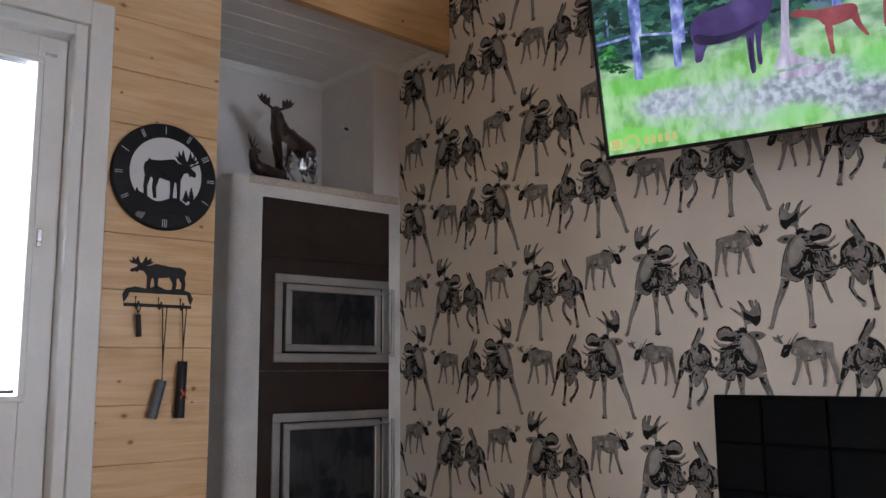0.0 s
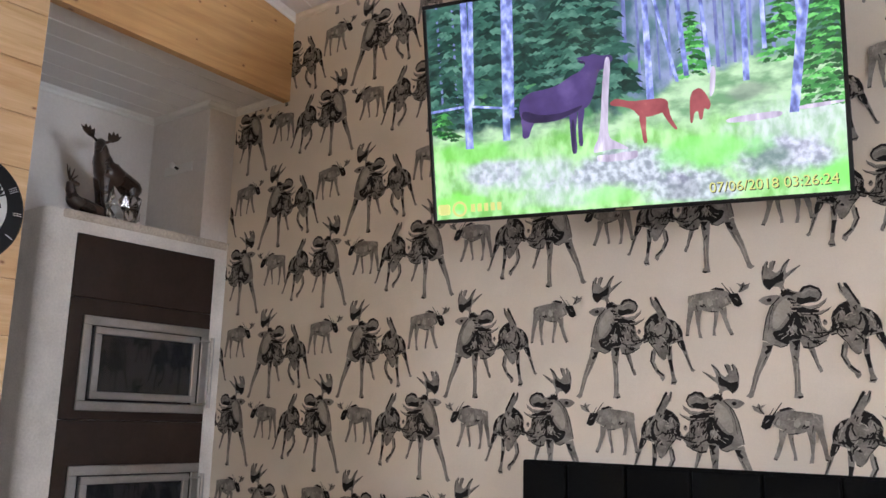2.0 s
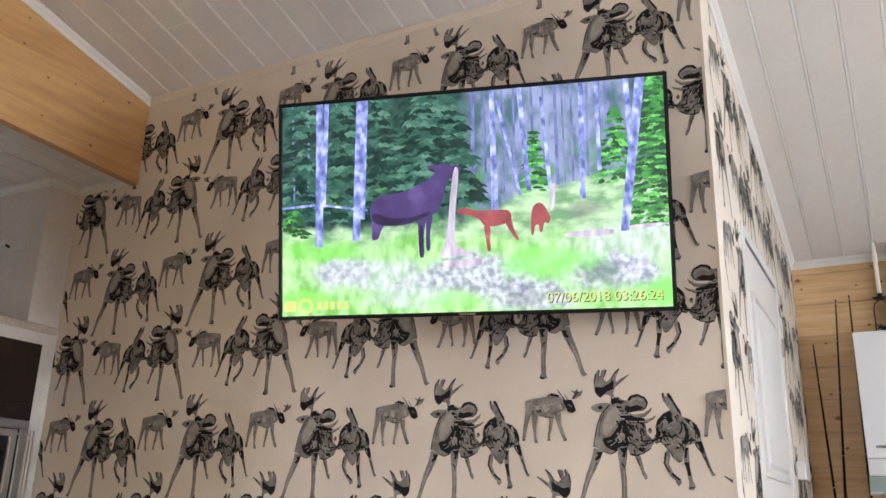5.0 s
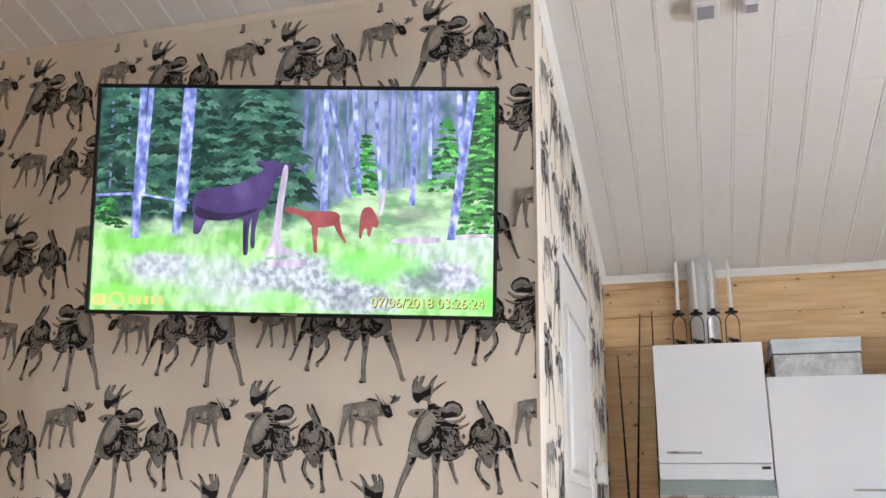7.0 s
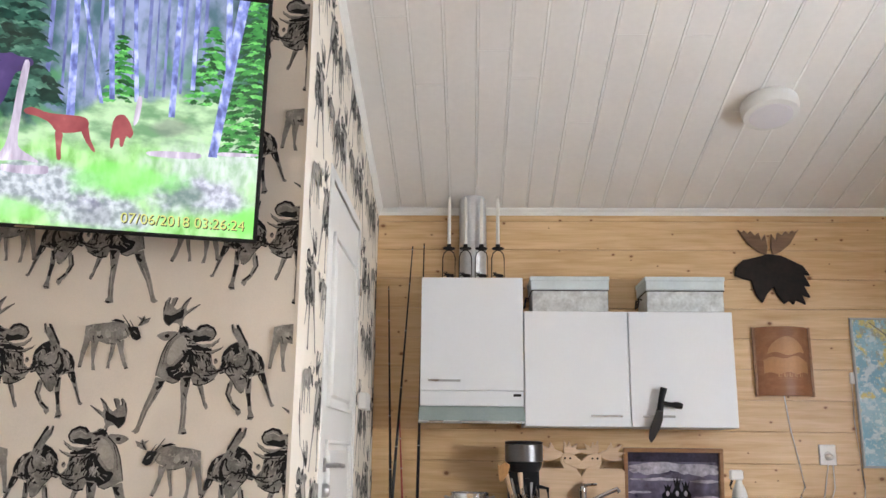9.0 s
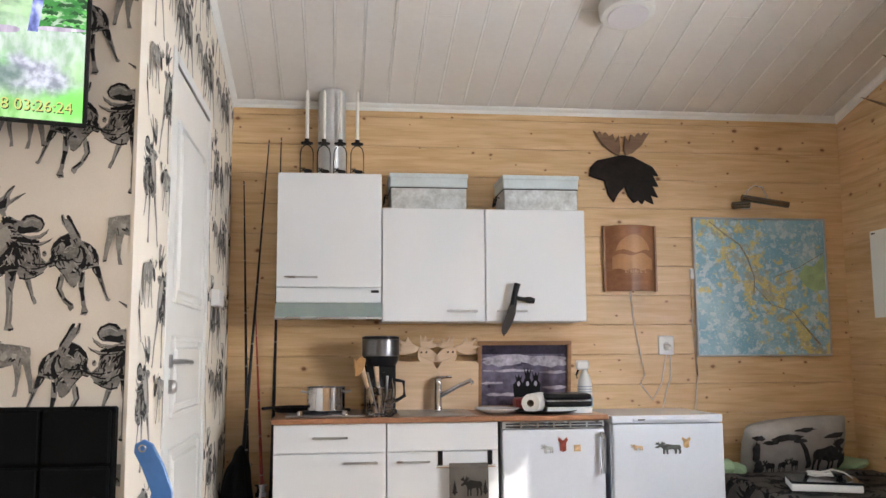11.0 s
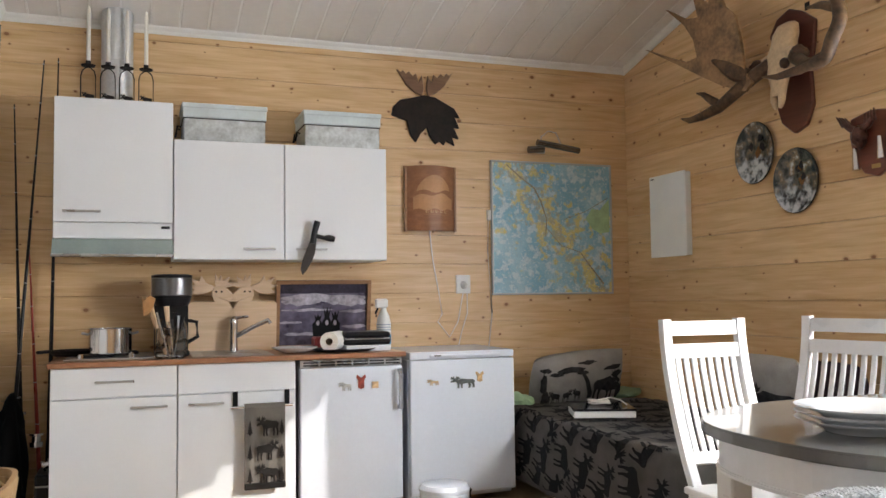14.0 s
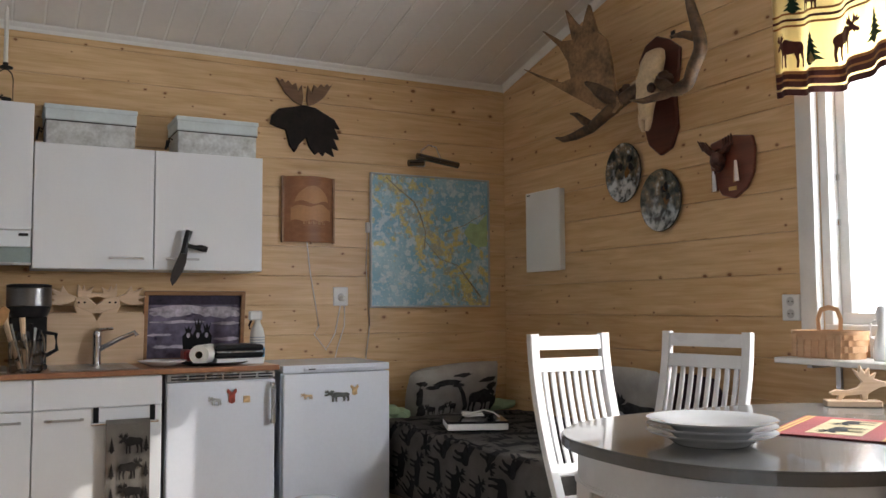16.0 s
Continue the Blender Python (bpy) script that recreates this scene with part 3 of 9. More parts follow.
for z in (0.35, 2.03):
    part("hinge", tube([(LEAF[1] - 0.002, Y_DOOR - 0.012, z), (LEAF[1] - 0.002, Y_DOOR - 0.012, z + 0.09)], 0.008, bm=bmesh.new()), CHROME, inner)
part("light_switch", box(4.72, 4.90, Y_DOOR - 0.045, Y_DOOR, 1.45, 1.54, bevel=0.006), WHITE, inner)

# ---- dining window ----
win = thing("window_dining", pose(0, 0, 0), "white framed window over a sill, bright daylight outside", "window", kind="structure")
bm = bmesh.new()
x0, x1, z0, z1 = WIN
for a, b, c, d in ((x0 - 0.09, x0, z0 - 0.02, z1 + 0.09), (x1, x1 + 0.09, z0 - 0.02, z1 + 0.09), (x0, x1, z1, z1 + 0.09), (x0, x1, z0 - 0.09, z0)):
    box(a, b, Y_DINING - 0.02, Y_DINING + 0.02, c, d, bevel=0.003, bm=bm)
part("casing", bm, WHITE, win)
part("window_frame", frame_bars(x0 + 0.001, x1 - 0.001, z0 + 0.001, z1 - 0.001, 0.045, Y_DINING - 0.19, Y_DINING - 0.021), WHITE, win)
part("sash", frame_bars(x0 + 0.047, x1 - 0.047, z0 + 0.047, z1 - 0.047, 0.05, Y_DINING - 0.13, Y_DINING - 0.08), WHITE, win)
part("pane", box(x0 + 0.09, x1 - 0.09, Y_DINING - 0.11, Y_DINING - 0.105, z0 + 0.09, z1 - 0.09), CLEAR, win).visible_shadow = False
for z in (1.52, 1.72):
    part("catch", box(x1 - 0.06, x1 - 0.045, Y_DINING - 0.082, Y_DINING - 0.06, z, z + 0.03, bevel=0.004), CHROME, win)

# ---- television ----
def tv_set():
    w, h = 1.45, 0.831
    m = pose(2.634, 1.233, 2.320, 12.1, 0.28, -75.26)
    tv = thing("television", m, "large flat television showing a forest clearing, on a wall arm", "television")
    part("housing", box(-w / 2 + 0.01, w / 2 - 0.01, 0.002, 0.035, -h / 2 + 0.01, h / 2 - 0.01, bevel=0.006), BLACK_PLASTIC, tv)
    part("bezel", frame_bars(-w / 2, w / 2, -h / 2, h / 2, 0.014, -0.008, 0.02), BLACK_PLASTIC, tv)
    part("back_box", box(-0.45, 0.45, 0.035, 0.07, -0.36, 0.05, bevel=0.01), BLACK_PLASTIC, tv)
    # the arm reaches back to the wall
    part("wall_arm", tube([(0.0, 0.07, -0.05), (0.05, 0.20, -0.05), (0.02, 0.33, -0.12)], 0.02, bm=bmesh.new()), IRON, tv)
    part("badge", box(-0.03, 0.03, -0.010, -0.0075, -h / 2 + 0.003, -h / 2 + 0.010), ALU, tv)
    return tv, w, h


tv, TV_W, TV_H = tv_set()


def screen_noise(name, stops, scale, strength, stretch=(1, 1, 1), seed=0.0, detail=6):
    """A glowing mottled patch of the screen picture."""
    m = bpy.data.materials.new(name)
    m.use_nodes = True
    n, l = nodes_of(m)
    b = n["Principled BSDF"]
    b.inputs["Base Color"].default_value = (0.01, 0.01, 0.01, 1)
    b.inputs["Roughness"].default_value = 0.3
    co, mp, no, ramp = n.new("ShaderNodeTexCoord"), n.new("ShaderNodeMapping"), n.new("ShaderNodeTexNoise"), n.new("ShaderNodeValToRGB")
    mp.inputs["Scale"].default_value, mp.inputs["Location"].default_value = stretch, (seed, seed, seed)
    l.new(co.outputs["Object"], mp.inputs[0]), l.new(mp.outputs[0], no.inputs["Vector"])
    no.inputs["Scale"].default_value, no.inputs["Detail"].default_value = scale, detail
    e = ramp.color_ramp.elements
    e[0].position, e[0].color = stops[0][0], (*stops[0][1], 1)
    e[1].position, e[1].color = stops[-1][0], (*stops[-1][1], 1)
    for p, c in stops[1:-1]:
        e.new(p).color = (*c, 1)
    l.new(no.outputs["Fac"], ramp.inputs[0]), l.new(ramp.outputs[0], b.inputs["Emission Color"])
    b.inputs["Emission Strength"].default_value = strength
    return m


S = 1.3
SCR_SPRUCE = [screen_noise("screen_spruce_%d" % k, st, 26, S, (1, 1, 1.6), 3 + k) for k, st in enumerate((
    [(0.35, (0.004, 0.020, 0.018)), (0.65, (0.014, 0.060, 0.045))], [(0.35, (0.018, 0.070, 0.055)), (0.65, (0.05, 0.155, 0.11))], [(0.35, (0.045, 0.14, 0.10)), (0.65, (0.13, 0.29, 0.21))]))]
SCR_LEAF = [screen_noise("screen_leaves_%d" % k, st, 26, S, (1, 1, 1.6), 8 + k) for k, st in enumerate((
    [(0.35, (0.008, 0.045, 0.016)), (0.65, (0.025, 0.13, 0.035))], [(0.35, (0.03, 0.19, 0.04)), (0.65, (0.08, 0.36, 0.08))], [(0.35, (0.09, 0.42, 0.08)), (0.65, (0.22, 0.68, 0.18))]))]
SCR_TRUNK = screen_noise("screen_birch_trunk", [(0.36, (0.10, 0.12, 0.34)), (0.5, (0.24, 0.29, 0.66)), (0.66, (0.62, 0.68, 0.95))], 34, S, (1, 1, 0.6), 17)
SCR_FAR_TRUNK = screen_noise("screen_far_trunk", [(0.36, (0.10, 0.12, 0.30)), (0.64, (0.24, 0.27, 0.56))], 30, S, (1, 1, 0.5), 27)
SCR_VIOLET = screen_noise("screen_violet_shape", [(0.3, (0.045, 0.028, 0.10)), (0.55, (0.085, 0.055, 0.18)), (0.75, (0.16, 0.11, 0.30))], 8, S, (1, 1, 1), 19)
SCR_VIOLET_DARK = screen_noise("screen_violet_shade", [(0.3, (0.018, 0.014, 0.045)), (0.7, (0.05, 0.035, 0.10))], 12, S, (1, 1, 1), 20)
SCR_RUST = screen_noise("screen_rust_shape", [(0.3, (0.26, 0.055, 0.065)), (0.6, (0.40, 0.10, 0.105)), (0.75, (0.58, 0.24, 0.22))], 16, S, (1, 1, 1), 23)
SCR_PALE = screen_noise("screen_pale_stump", [(0.3, (0.34, 0.28, 0.38)), (0.55, (0.62, 0.55, 0.66)), (0.7, (0.90, 0.86, 0.94))], 16, S, (2, 1, 0.5), 29)
SCR_YELLOW = glow("screen_yellow_caption", (0.70, 0.70, 0.22), 1.2)


def meadow_material(w, h):
    """The screen's ground layer: dark wood, violet haze and a bright meadow with pale scrub, by place on the screen."""
    m = bpy.data.materials.new("screen_meadow")
    m.use_nodes = True
    n, l = nodes_of(m)
    b = n["Principled BSDF"]
    b.inputs["Base Color"].default_value = (0.01, 0.01, 0.01, 1)
    b.inputs["Roughness"].default_value = 0.3
    co, sep = n.new("ShaderNodeTexCoord"), n.new("ShaderNodeSeparateXYZ")
    l.new(co.outputs["Object"], sep.inputs[0])

    def calc(op, a, c, d=None):
        q = n.new("ShaderNodeMath")
        q.operation = op
        for i, v in enumerate((a, c, d)):
            if isinstance(v, (int, float)):
                q.inputs[i].default_value = v
            elif v is not None:
                l.new(v, q.inputs[i])
        return q.outputs[0]

    u = calc("MULTIPLY_ADD", sep.outputs[0], 1 / w, 0.5)
    v = calc("MULTIPLY_ADD", sep.outputs[2], -1 / h, 0.5)

    def mottle(scale, detail, seed, sx=1.0, sz=1.0):
        mp, no = n.new("ShaderNodeMapping"), n.new("ShaderNodeTexNoise")
        mp.inputs["Location"].default_value, mp.inputs["Scale"].default_value = (seed, seed * 0.7, seed * 1.3), (sx, 1, sz)
        l.new(co.outputs["Object"], mp.inputs[0]), l.new(mp.outputs[0], no.inputs["Vector"])
        no.inputs["Scale"].default_value, no.inputs["Detail"].default_value = scale, detail
        return no.outputs["Fac"]

    def ease(val, lo, hi, top=1.0):
        q = n.new("ShaderNodeMapRange")
        q.interpolation_type = "SMOOTHSTEP"
        for k, x in ((1, lo), (2, hi), (4, top)):
            q.inputs[k].default_value = x
        l.new(val, q.inputs[0])
        return q.outputs[0]

    def blend(fac, a, c):
        mx = n.new("ShaderNodeMix")
        mx.data_type = "RGBA"
        l.new(fac, mx.inputs[0])
        for k, x in ((6, a), (7, c)):
            if isinstance(x, tuple):
                mx.inputs[k].default_value = (*x, 1)
            else:
                l.new(x, mx.inputs[k])
        return mx.outputs[2]

    def near(cu, cv, ru, rv, seed, top=1.0):
        """A soft patch round a place on the screen, with a ragged edge."""
        du, dv = calc("MULTIPLY_ADD", u, 1 / ru, -cu / ru), calc("MULTIPLY_ADD", v, 1 / rv, -cv / rv)
        d = calc("SQRT", calc("ADD", calc("MULTIPLY", du, du), calc("MULTIPLY", dv, dv)), 0)
        d = calc("MULTIPLY_ADD", mottle(11, 5, seed), 1.6, calc("SUBTRACT", d, 0.8))
        q = calc("SUBTRACT", 1.25, d)
        return ease(q, 0.0, 0.7, top)

    wood_tone = blend(ease(mottle(13, 6, 1.0), 0.35, 0.68), (0.006, 0.030, 0.024), (0.06, 0.15, 0.13))
    haze = blend(ease(mottle(14, 8, 2.0, 1.3, 0.8), 0.32, 0.70), (0.08, 0.16, 0.20), (0.38, 0.43, 0.68))
    c = blend(calc("MULTIPLY", ease(u, 0.47, 0.56, 0.85), ease(calc("SUBTRACT", 0.95, u), 0.0, 0.06)), wood_tone, haze)
    c = blend(calc("MULTIPLY", ease(mottle(9, 6, 3.0), 0.50, 0.62, 0.8), ease(calc("SUBTRACT", v, calc("MULTIPLY", u, 0.1)), 0.02, 0.35)), c, (0.10, 0.30, 0.12))
    far = blend(ease(mottle(10, 6, 4.0, 1, 2.0), 0.36, 0.62), (0.18, 0.36, 0.18), (0.54, 0.76, 0.46))
    rise = calc("MULTIPLY_ADD", ease(u, 0.46, 0.74), 0.17, calc("SUBTRACT", v, 0.60))
    c = blend(ease(calc("MULTIPLY_ADD", mottle(15, 5, 5.0), 0.16, rise), 0.05, 0.12), c, far)
    lush = blend(ease(mottle(15, 9, 6.0, 1.5, 0.8), 0.32, 0.68), (0.20, 0.52, 0.11), (0.54, 0.88, 0.40))
    c = blend(ease(calc("MULTIPLY_ADD", mottle(8, 5, 7.0), 0.3, v), 0.76, 0.86), c, lush)
    scrub = blend(ease(mottle(42, 9, 8.0), 0.34, 0.68), (0.27, 0.26, 0.38), (0.76, 0.75, 0.88))
    mist = blend(ease(mottle(34, 9, 9.0, 1.4, 0.8), 0.32, 0.70), (0.42, 0.56, 0.44), (0.80, 0.82, 0.86))
    for k, (cu, cv, ru, rv, col, top) in enumerate((
            (0.90, 0.74, 0.16, 0.13, mist, 0.75), (0.25, 0.82, 0.16, 0.09, mist, 0.8), (0.50, 0.84, 0.18, 0.10, scrub, 0.85), (0.16, 0.80, 0.10, 0.06, scrub, 0.6), (0.36, 0.93, 0.14, 0.05, mist, 0.7),
            (0.88, 0.84, 0.12, 0.09, scrub, 0.85), (0.66, 0.94, 0.12, 0.07, scrub, 0.8), (0.645, 0.95, 0.04, 0.05, (0.16, 0.15, 0.22), 0.4), (0.84, 0.83, 0.05, 0.05, (0.10, 0.22, 0.14), 0.6), (0.80, 0.56, 0.05, 0.04, (0.22, 0.24, 0.22), 0.6),
            (0.70, 0.79, 0.12, 0.07, (0.28, 0.84, 0.18), 0.65), (0.99, 0.93, 0.08, 0.07, (0.24, 0.86, 0.14), 0.8), (0.08, 0.93, 0.07, 0.05, (0.26, 0.86, 0.10), 0.7), (0.45, 0.95, 0.08, 0.04, (0.36, 0.86, 0.24), 0.6), (0.10, 0.70, 0.12, 0.05, (0.20, 0.70, 0.08), 0.6))):
        c = blend(near(cu, cv, ru, rv, 20.0 + k, top), c, col)
    l.new(c, b.inputs["Emission Color"])
    b.inputs["Emission Strength"].default_value = S
    return m


def flat_shapes(shapes, y, w, h):
    """Flat outlines in shares of the screen, x from the left edge and z from the top."""
    bm = bmesh.new()
    for sh in shapes:
        f = bm.faces.new([bm.verts.new(((min(1, max(0, u)) - 0.5) * w, y, (0.5 - min(1, max(0, v))) * h)) for u, v in sh])
        f.normal_update()
        bmesh.ops.triangulate(bm, faces=[f])
    return bm


def ragged(left, right, top, bottom, seed, n=26, amp=0.03, bottom_amp=0.0):
    """A patch with an uneven upper edge."""
    pts = []
    for i in range(n + 1):
        u = left + (right - left) * i / n
        pts.append((u, top + amp * noise.noise(Vector((u * 14, seed, 0))) + 0.5 * amp * noise.noise(Vector((u * 47, seed, 5)))))
    if bottom_amp:
        for i in range(n, -1, -1):
            u = left + (right - left) * i / n
            pts.append((u, bottom + bottom_amp * noise.noise(Vector((u * 14, seed, 9)))))
    else:
        pts += [(right, bottom), (left, bottom)]
    return pts


def stem(u0, v0, u1, v1, w0, w1):
    return [(u0 - w0, v0), (u0 + w0, v0), (u1 + w1, v1), (u1 - w1, v1)]


def rounded(pts, times=2):
    """An outline with its corners cut to curves."""
    for _ in range(times):
        out = []
        for (ax, ay), (bx, by) in zip(pts, pts[1:] + pts[:1]):
            out += [(0.78 * ax + 0.22 * bx, 0.78 * ay + 0.22 * by), (0.22 * ax + 0.78 * bx, 0.22 * ay + 0.78 * by)]
        pts = out
    return pts


def boughs(u, top, bottom, half, rows, seed, bare=0.0, size=1.0):
    """Drooping boughs of one spruce on the screen: (tone, outline) pairs, the upper rows over the lower."""
    r, out = random.Random(seed), []
    for i in range(rows, -1, -1):
        v = top + (bottom - top) * i / rows
        k = half * (0.12 + 0.88 * (i / rows) ** 0.8)
        count = 3 + round(14 * k / 0.16 / size)
        for j in range(count):
            q = (j + r.uniform(0.1, 0.9)) / count * 2 - 1
            if r.random() < bare:
                continue
            cu, cv, ln, th = u + q * k, v + r.uniform(-0.012, 0.012), size * r.uniform(0.015, 0.032), size * r.uniform(0.012, 0.026)
            d = math.copysign(1, q)
            out.append((r.choice((0, 0, 1, 1, 2)), [(cu - d * ln, cv - th * 0.2), (cu - d * ln * 0.3, cv - th * 0.8), (cu + d * ln * 0.5, cv - th * 0.3), (cu + d * ln, cv + th * 0.9), (cu + d * ln * 0.45, cv + th * 0.55), (cu + d * ln * 0.2, cv + th), (cu - d * ln * 0.3, cv + th * 0.5), (cu - d * ln * 0.6, cv + th * 0.8)]))
    return out


def bough_patch(shapes, depth, w, h):
    """All boughs of one tree as a mesh of flat pieces, one a hair before the other."""
    verts, faces = [], []
    for k, (tone, pts) in enumerate(shapes):
        base = len(verts)
        verts += [((min(1, max(0, p)) - 0.5) * w, depth - 0.000003 * k, (0.5 - min(1, max(0, q))) * h) for p, q in pts]
        faces.append(list(range(base, len(verts))))
    me = bpy.data.meshes.new("boughs")
    me.from_pydata(verts, [], faces)
    bm = bmesh.new()
    bm.from_mesh(me)
    bpy.data.meshes.remove(me)
    for f, (tone, pts) in zip(bm.faces, shapes):
        f.material_index = tone
    bmesh.ops.triangulate(bm, faces=bm.faces[:])
    return bm


W, Hh = TV_W - 0.028, TV_H - 0.028
picture = part("screen", flat_shapes([[(0, 0), (1, 0), (1, 1), (0, 1)]], 0.0, W, Hh), meadow_material(W, Hh), tv, "lit screen with birches, meadow and plain dark shapes")
for k, (u, top, low, half, rows, tones, bare) in enumerate((
        (0.06, -0.10, 0.56, 0.10, 18, SCR_SPRUCE, 0.25), (0.17, -0.06, 0.54, 0.07, 16, SCR_SPRUCE, 0.2), (0.27, 0.0, 0.55, 0.07, 15, SCR_SPRUCE, 0.3), (0.40, -0.14, 0.50, 0.15, 22, SCR_SPRUCE, 0.08), (0.49, 0.12, 0.50, 0.05, 10, SCR_SPRUCE, 0.3),
        (0.68, 0.22, 0.46, 0.035, 8, SCR_LEAF, 0.45), (0.88, 0.14, 0.44, 0.05, 10, SCR_LEAF, 0.35), (0.985, -0.04, 0.64, 0.08, 18, SCR_LEAF, 0.12), (0.03, 0.50, 0.62, 0.05, 4, SCR_LEAF, 0.5))):
    part("spruce_patch", bough_patch(boughs(u, top, low, half, rows if tones is SCR_SPRUCE else rows * 2, 40 + k, bare, 1.0 if tones is SCR_SPRUCE else 0.6), -0.0004 - 0.0007 * (k % 3), W, Hh), tones, picture)
FAR = [stem(u, 0, u + lean, low, wd, wd) for u, lean, low, wd in ((0.525, -0.004, 0.5, 0.005), (0.555, 0.0, 0.5, 0.003), (0.63, -0.002, 0.46, 0.003), (0.675, 0.004, 0.45, 0.003), (0.735, 0.002, 0.45, 0.004), (0.752, 0.003, 0.44, 0.002), (0.775, 0.0, 0.44, 0.003), (0.815, -0.003, 0.42, 0.003), (0.86, 0.0, 0.42, 0.004), (0.845, -0.002, 0.40, 0.002), (0.03, 0.004, 0.5, 0.003), (0.075, 0.0, 0.52, 0.003), (0.60, 0.002, 0.47, 0.002), (0.705, -0.001, 0.42, 0.002))]
BIRCHES = [stem(0.108, 0, 0.105, 0.68, 0.009, 0.011), stem(0.128, 0, 0.118, 0.48, 0.007, 0.006), stem(0.222, 0, 0.208, 0.66, 0.010, 0.010), stem(0.238, 0.0, 0.226, 0.56, 0.006, 0.006), stem(0.575, 0, 0.577, 0.55, 0.006, 0.009), stem(0.588, 0.05, 0.642, 0.49, 0.004, 0.004), stem(0.645, 0, 0.664, 0.47, 0.006, 0.006), stem(0.70, 0.05, 0.718, 0.47, 0.004, 0.005), stem(0.80, 0, 0.797, 0.52, 0.006, 0.007), stem(0.838, 0, 0.84, 0.40, 0.005, 0.005), stem(0.91, 0, 0.918, 0.30, 0.007, 0.007), stem(0.945, 0, 0.895, 0.67, 0.012, 0.010), [(0, 0.485), (0.10, 0.475), (0.24, 0.515), (0.24, 0.525), (0.10, 0.487), (0, 0.497)]]
VIOLET = [
    [(0.245, 0.53), (0.25, 0.485), (0.275, 0.455), (0.315, 0.45), (0.35, 0.44), (0.385, 0.405), (0.41, 0.39), (0.425, 0.36), (0.418, 0.345), (0.398, 0.335), (0.412, 0.325), (0.43, 0.33), (0.445, 0.32), (0.46, 0.335), (0.488, 0.335), (0.494, 0.36), (0.475, 0.385), (0.455, 0.40), (0.448, 0.45), (0.438, 0.51), (0.425, 0.55), (0.40, 0.565), (0.37, 0.585), (0.33, 0.60), (0.295, 0.585), (0.275, 0.60), (0.25, 0.575)],
    [(0.375, 0.56), (0.398, 0.56), (0.39, 0.65), (0.392, 0.75), (0.378, 0.75), (0.376, 0.66)], [(0.398, 0.55), (0.418, 0.55), (0.406, 0.64), (0.408, 0.72), (0.396, 0.72), (0.396, 0.64)],
    [(0.248, 0.56), (0.29, 0.58), (0.275, 0.62), (0.268, 0.66), (0.25, 0.66), (0.252, 0.62)]]
VIOLET_SHADE = [[(0.255, 0.53), (0.30, 0.565), (0.36, 0.565), (0.415, 0.535), (0.40, 0.565), (0.33, 0.60), (0.275, 0.595), (0.25, 0.57)], [(0.380, 0.60), (0.388, 0.60), (0.386, 0.75), (0.378, 0.75)], [(0.40, 0.34), (0.418, 0.345), (0.424, 0.36), (0.412, 0.358)]]
RUST = [
    [(0.478, 0.545), (0.492, 0.53), (0.505, 0.535), (0.53, 0.55), (0.57, 0.55), (0.605, 0.55), (0.618, 0.565), (0.618, 0.60), (0.60, 0.615), (0.57, 0.625), (0.548, 0.62), (0.535, 0.585), (0.505, 0.565), (0.482, 0.56)],
    [(0.546, 0.61), (0.566, 0.62), (0.562, 0.68), (0.565, 0.735), (0.555, 0.735), (0.552, 0.68)], [(0.60, 0.60), (0.618, 0.585), (0.622, 0.635), (0.638, 0.69), (0.63, 0.69), (0.612, 0.645)],
    [(0.668, 0.57), (0.675, 0.535), (0.692, 0.525), (0.705, 0.55), (0.717, 0.60), (0.71, 0.625), (0.70, 0.61), (0.695, 0.66), (0.688, 0.66), (0.686, 0.62), (0.676, 0.63), (0.673, 0.67), (0.666, 0.67)]]
PALE = [[(0.473, 0.34), (0.487, 0.35), (0.477, 0.50), (0.470, 0.66), (0.474, 0.70), (0.50, 0.725), (0.525, 0.755), (0.475, 0.745), (0.43, 0.76), (0.435, 0.725), (0.447, 0.69), (0.455, 0.60), (0.462, 0.47)], ragged(0.44, 0.54, 0.765, 0.80, 12, amp=0.01), [(0.72, 0.44), (0.732, 0.45), (0.726, 0.55), (0.712, 0.58)], [(0.745, 0.665), (0.87, 0.655), (0.87, 0.685), (0.75, 0.69)], [(0.905, 0.645), (1.0, 0.64), (1.0, 0.652), (0.905, 0.665)]]
for i, (mt, shapes) in enumerate(((SCR_FAR_TRUNK, FAR), (SCR_TRUNK, BIRCHES), (SCR_VIOLET, VIOLET), (SCR_VIOLET_DARK, VIOLET_SHADE), (SCR_RUST, RUST), (SCR_PALE, PALE))):
    for j, sh in enumerate(shapes):
        part("picture_patch", flat_shapes([sh if i < 2 else rounded(sh)], -0.0001 if i == 0 else -0.0034 - 0.0003 * i - 0.00001 * j, W, Hh), mt, picture)


def lettering(text, size, m, material, parent, name="lettering"):
    """Flat letters in the built-in font, as a mesh."""
    cu = bpy.data.curves.new(name, "FONT")
    cu.body, cu.size, cu.extrude = text, size, 0.0002
    tmp = new("tmp_text", cu)
    me = bpy.data.meshes.new_from_object(tmp.evaluated_get(bpy.context.evaluated_depsgraph_get()))
    bpy.data.objects.remove(tmp)
    me.materials.clear()
    me.materials.append(material)
    ob = new(name, me)
    ob.parent = parent
    ob.matrix_basis = m
    return ob


lettering("07/06/2018 03:26:24", 0.048, pose(0.285, -0.0065, -0.375, 90, 0, 0), SCR_YELLOW, picture, "date_caption")
lettering("07/06/2018 03:26:24", 0.048, pose(0.2875, -0.0062, -0.378, 90, 0, 0), BLACK, picture, "caption_shade")
bm = bmesh.new()
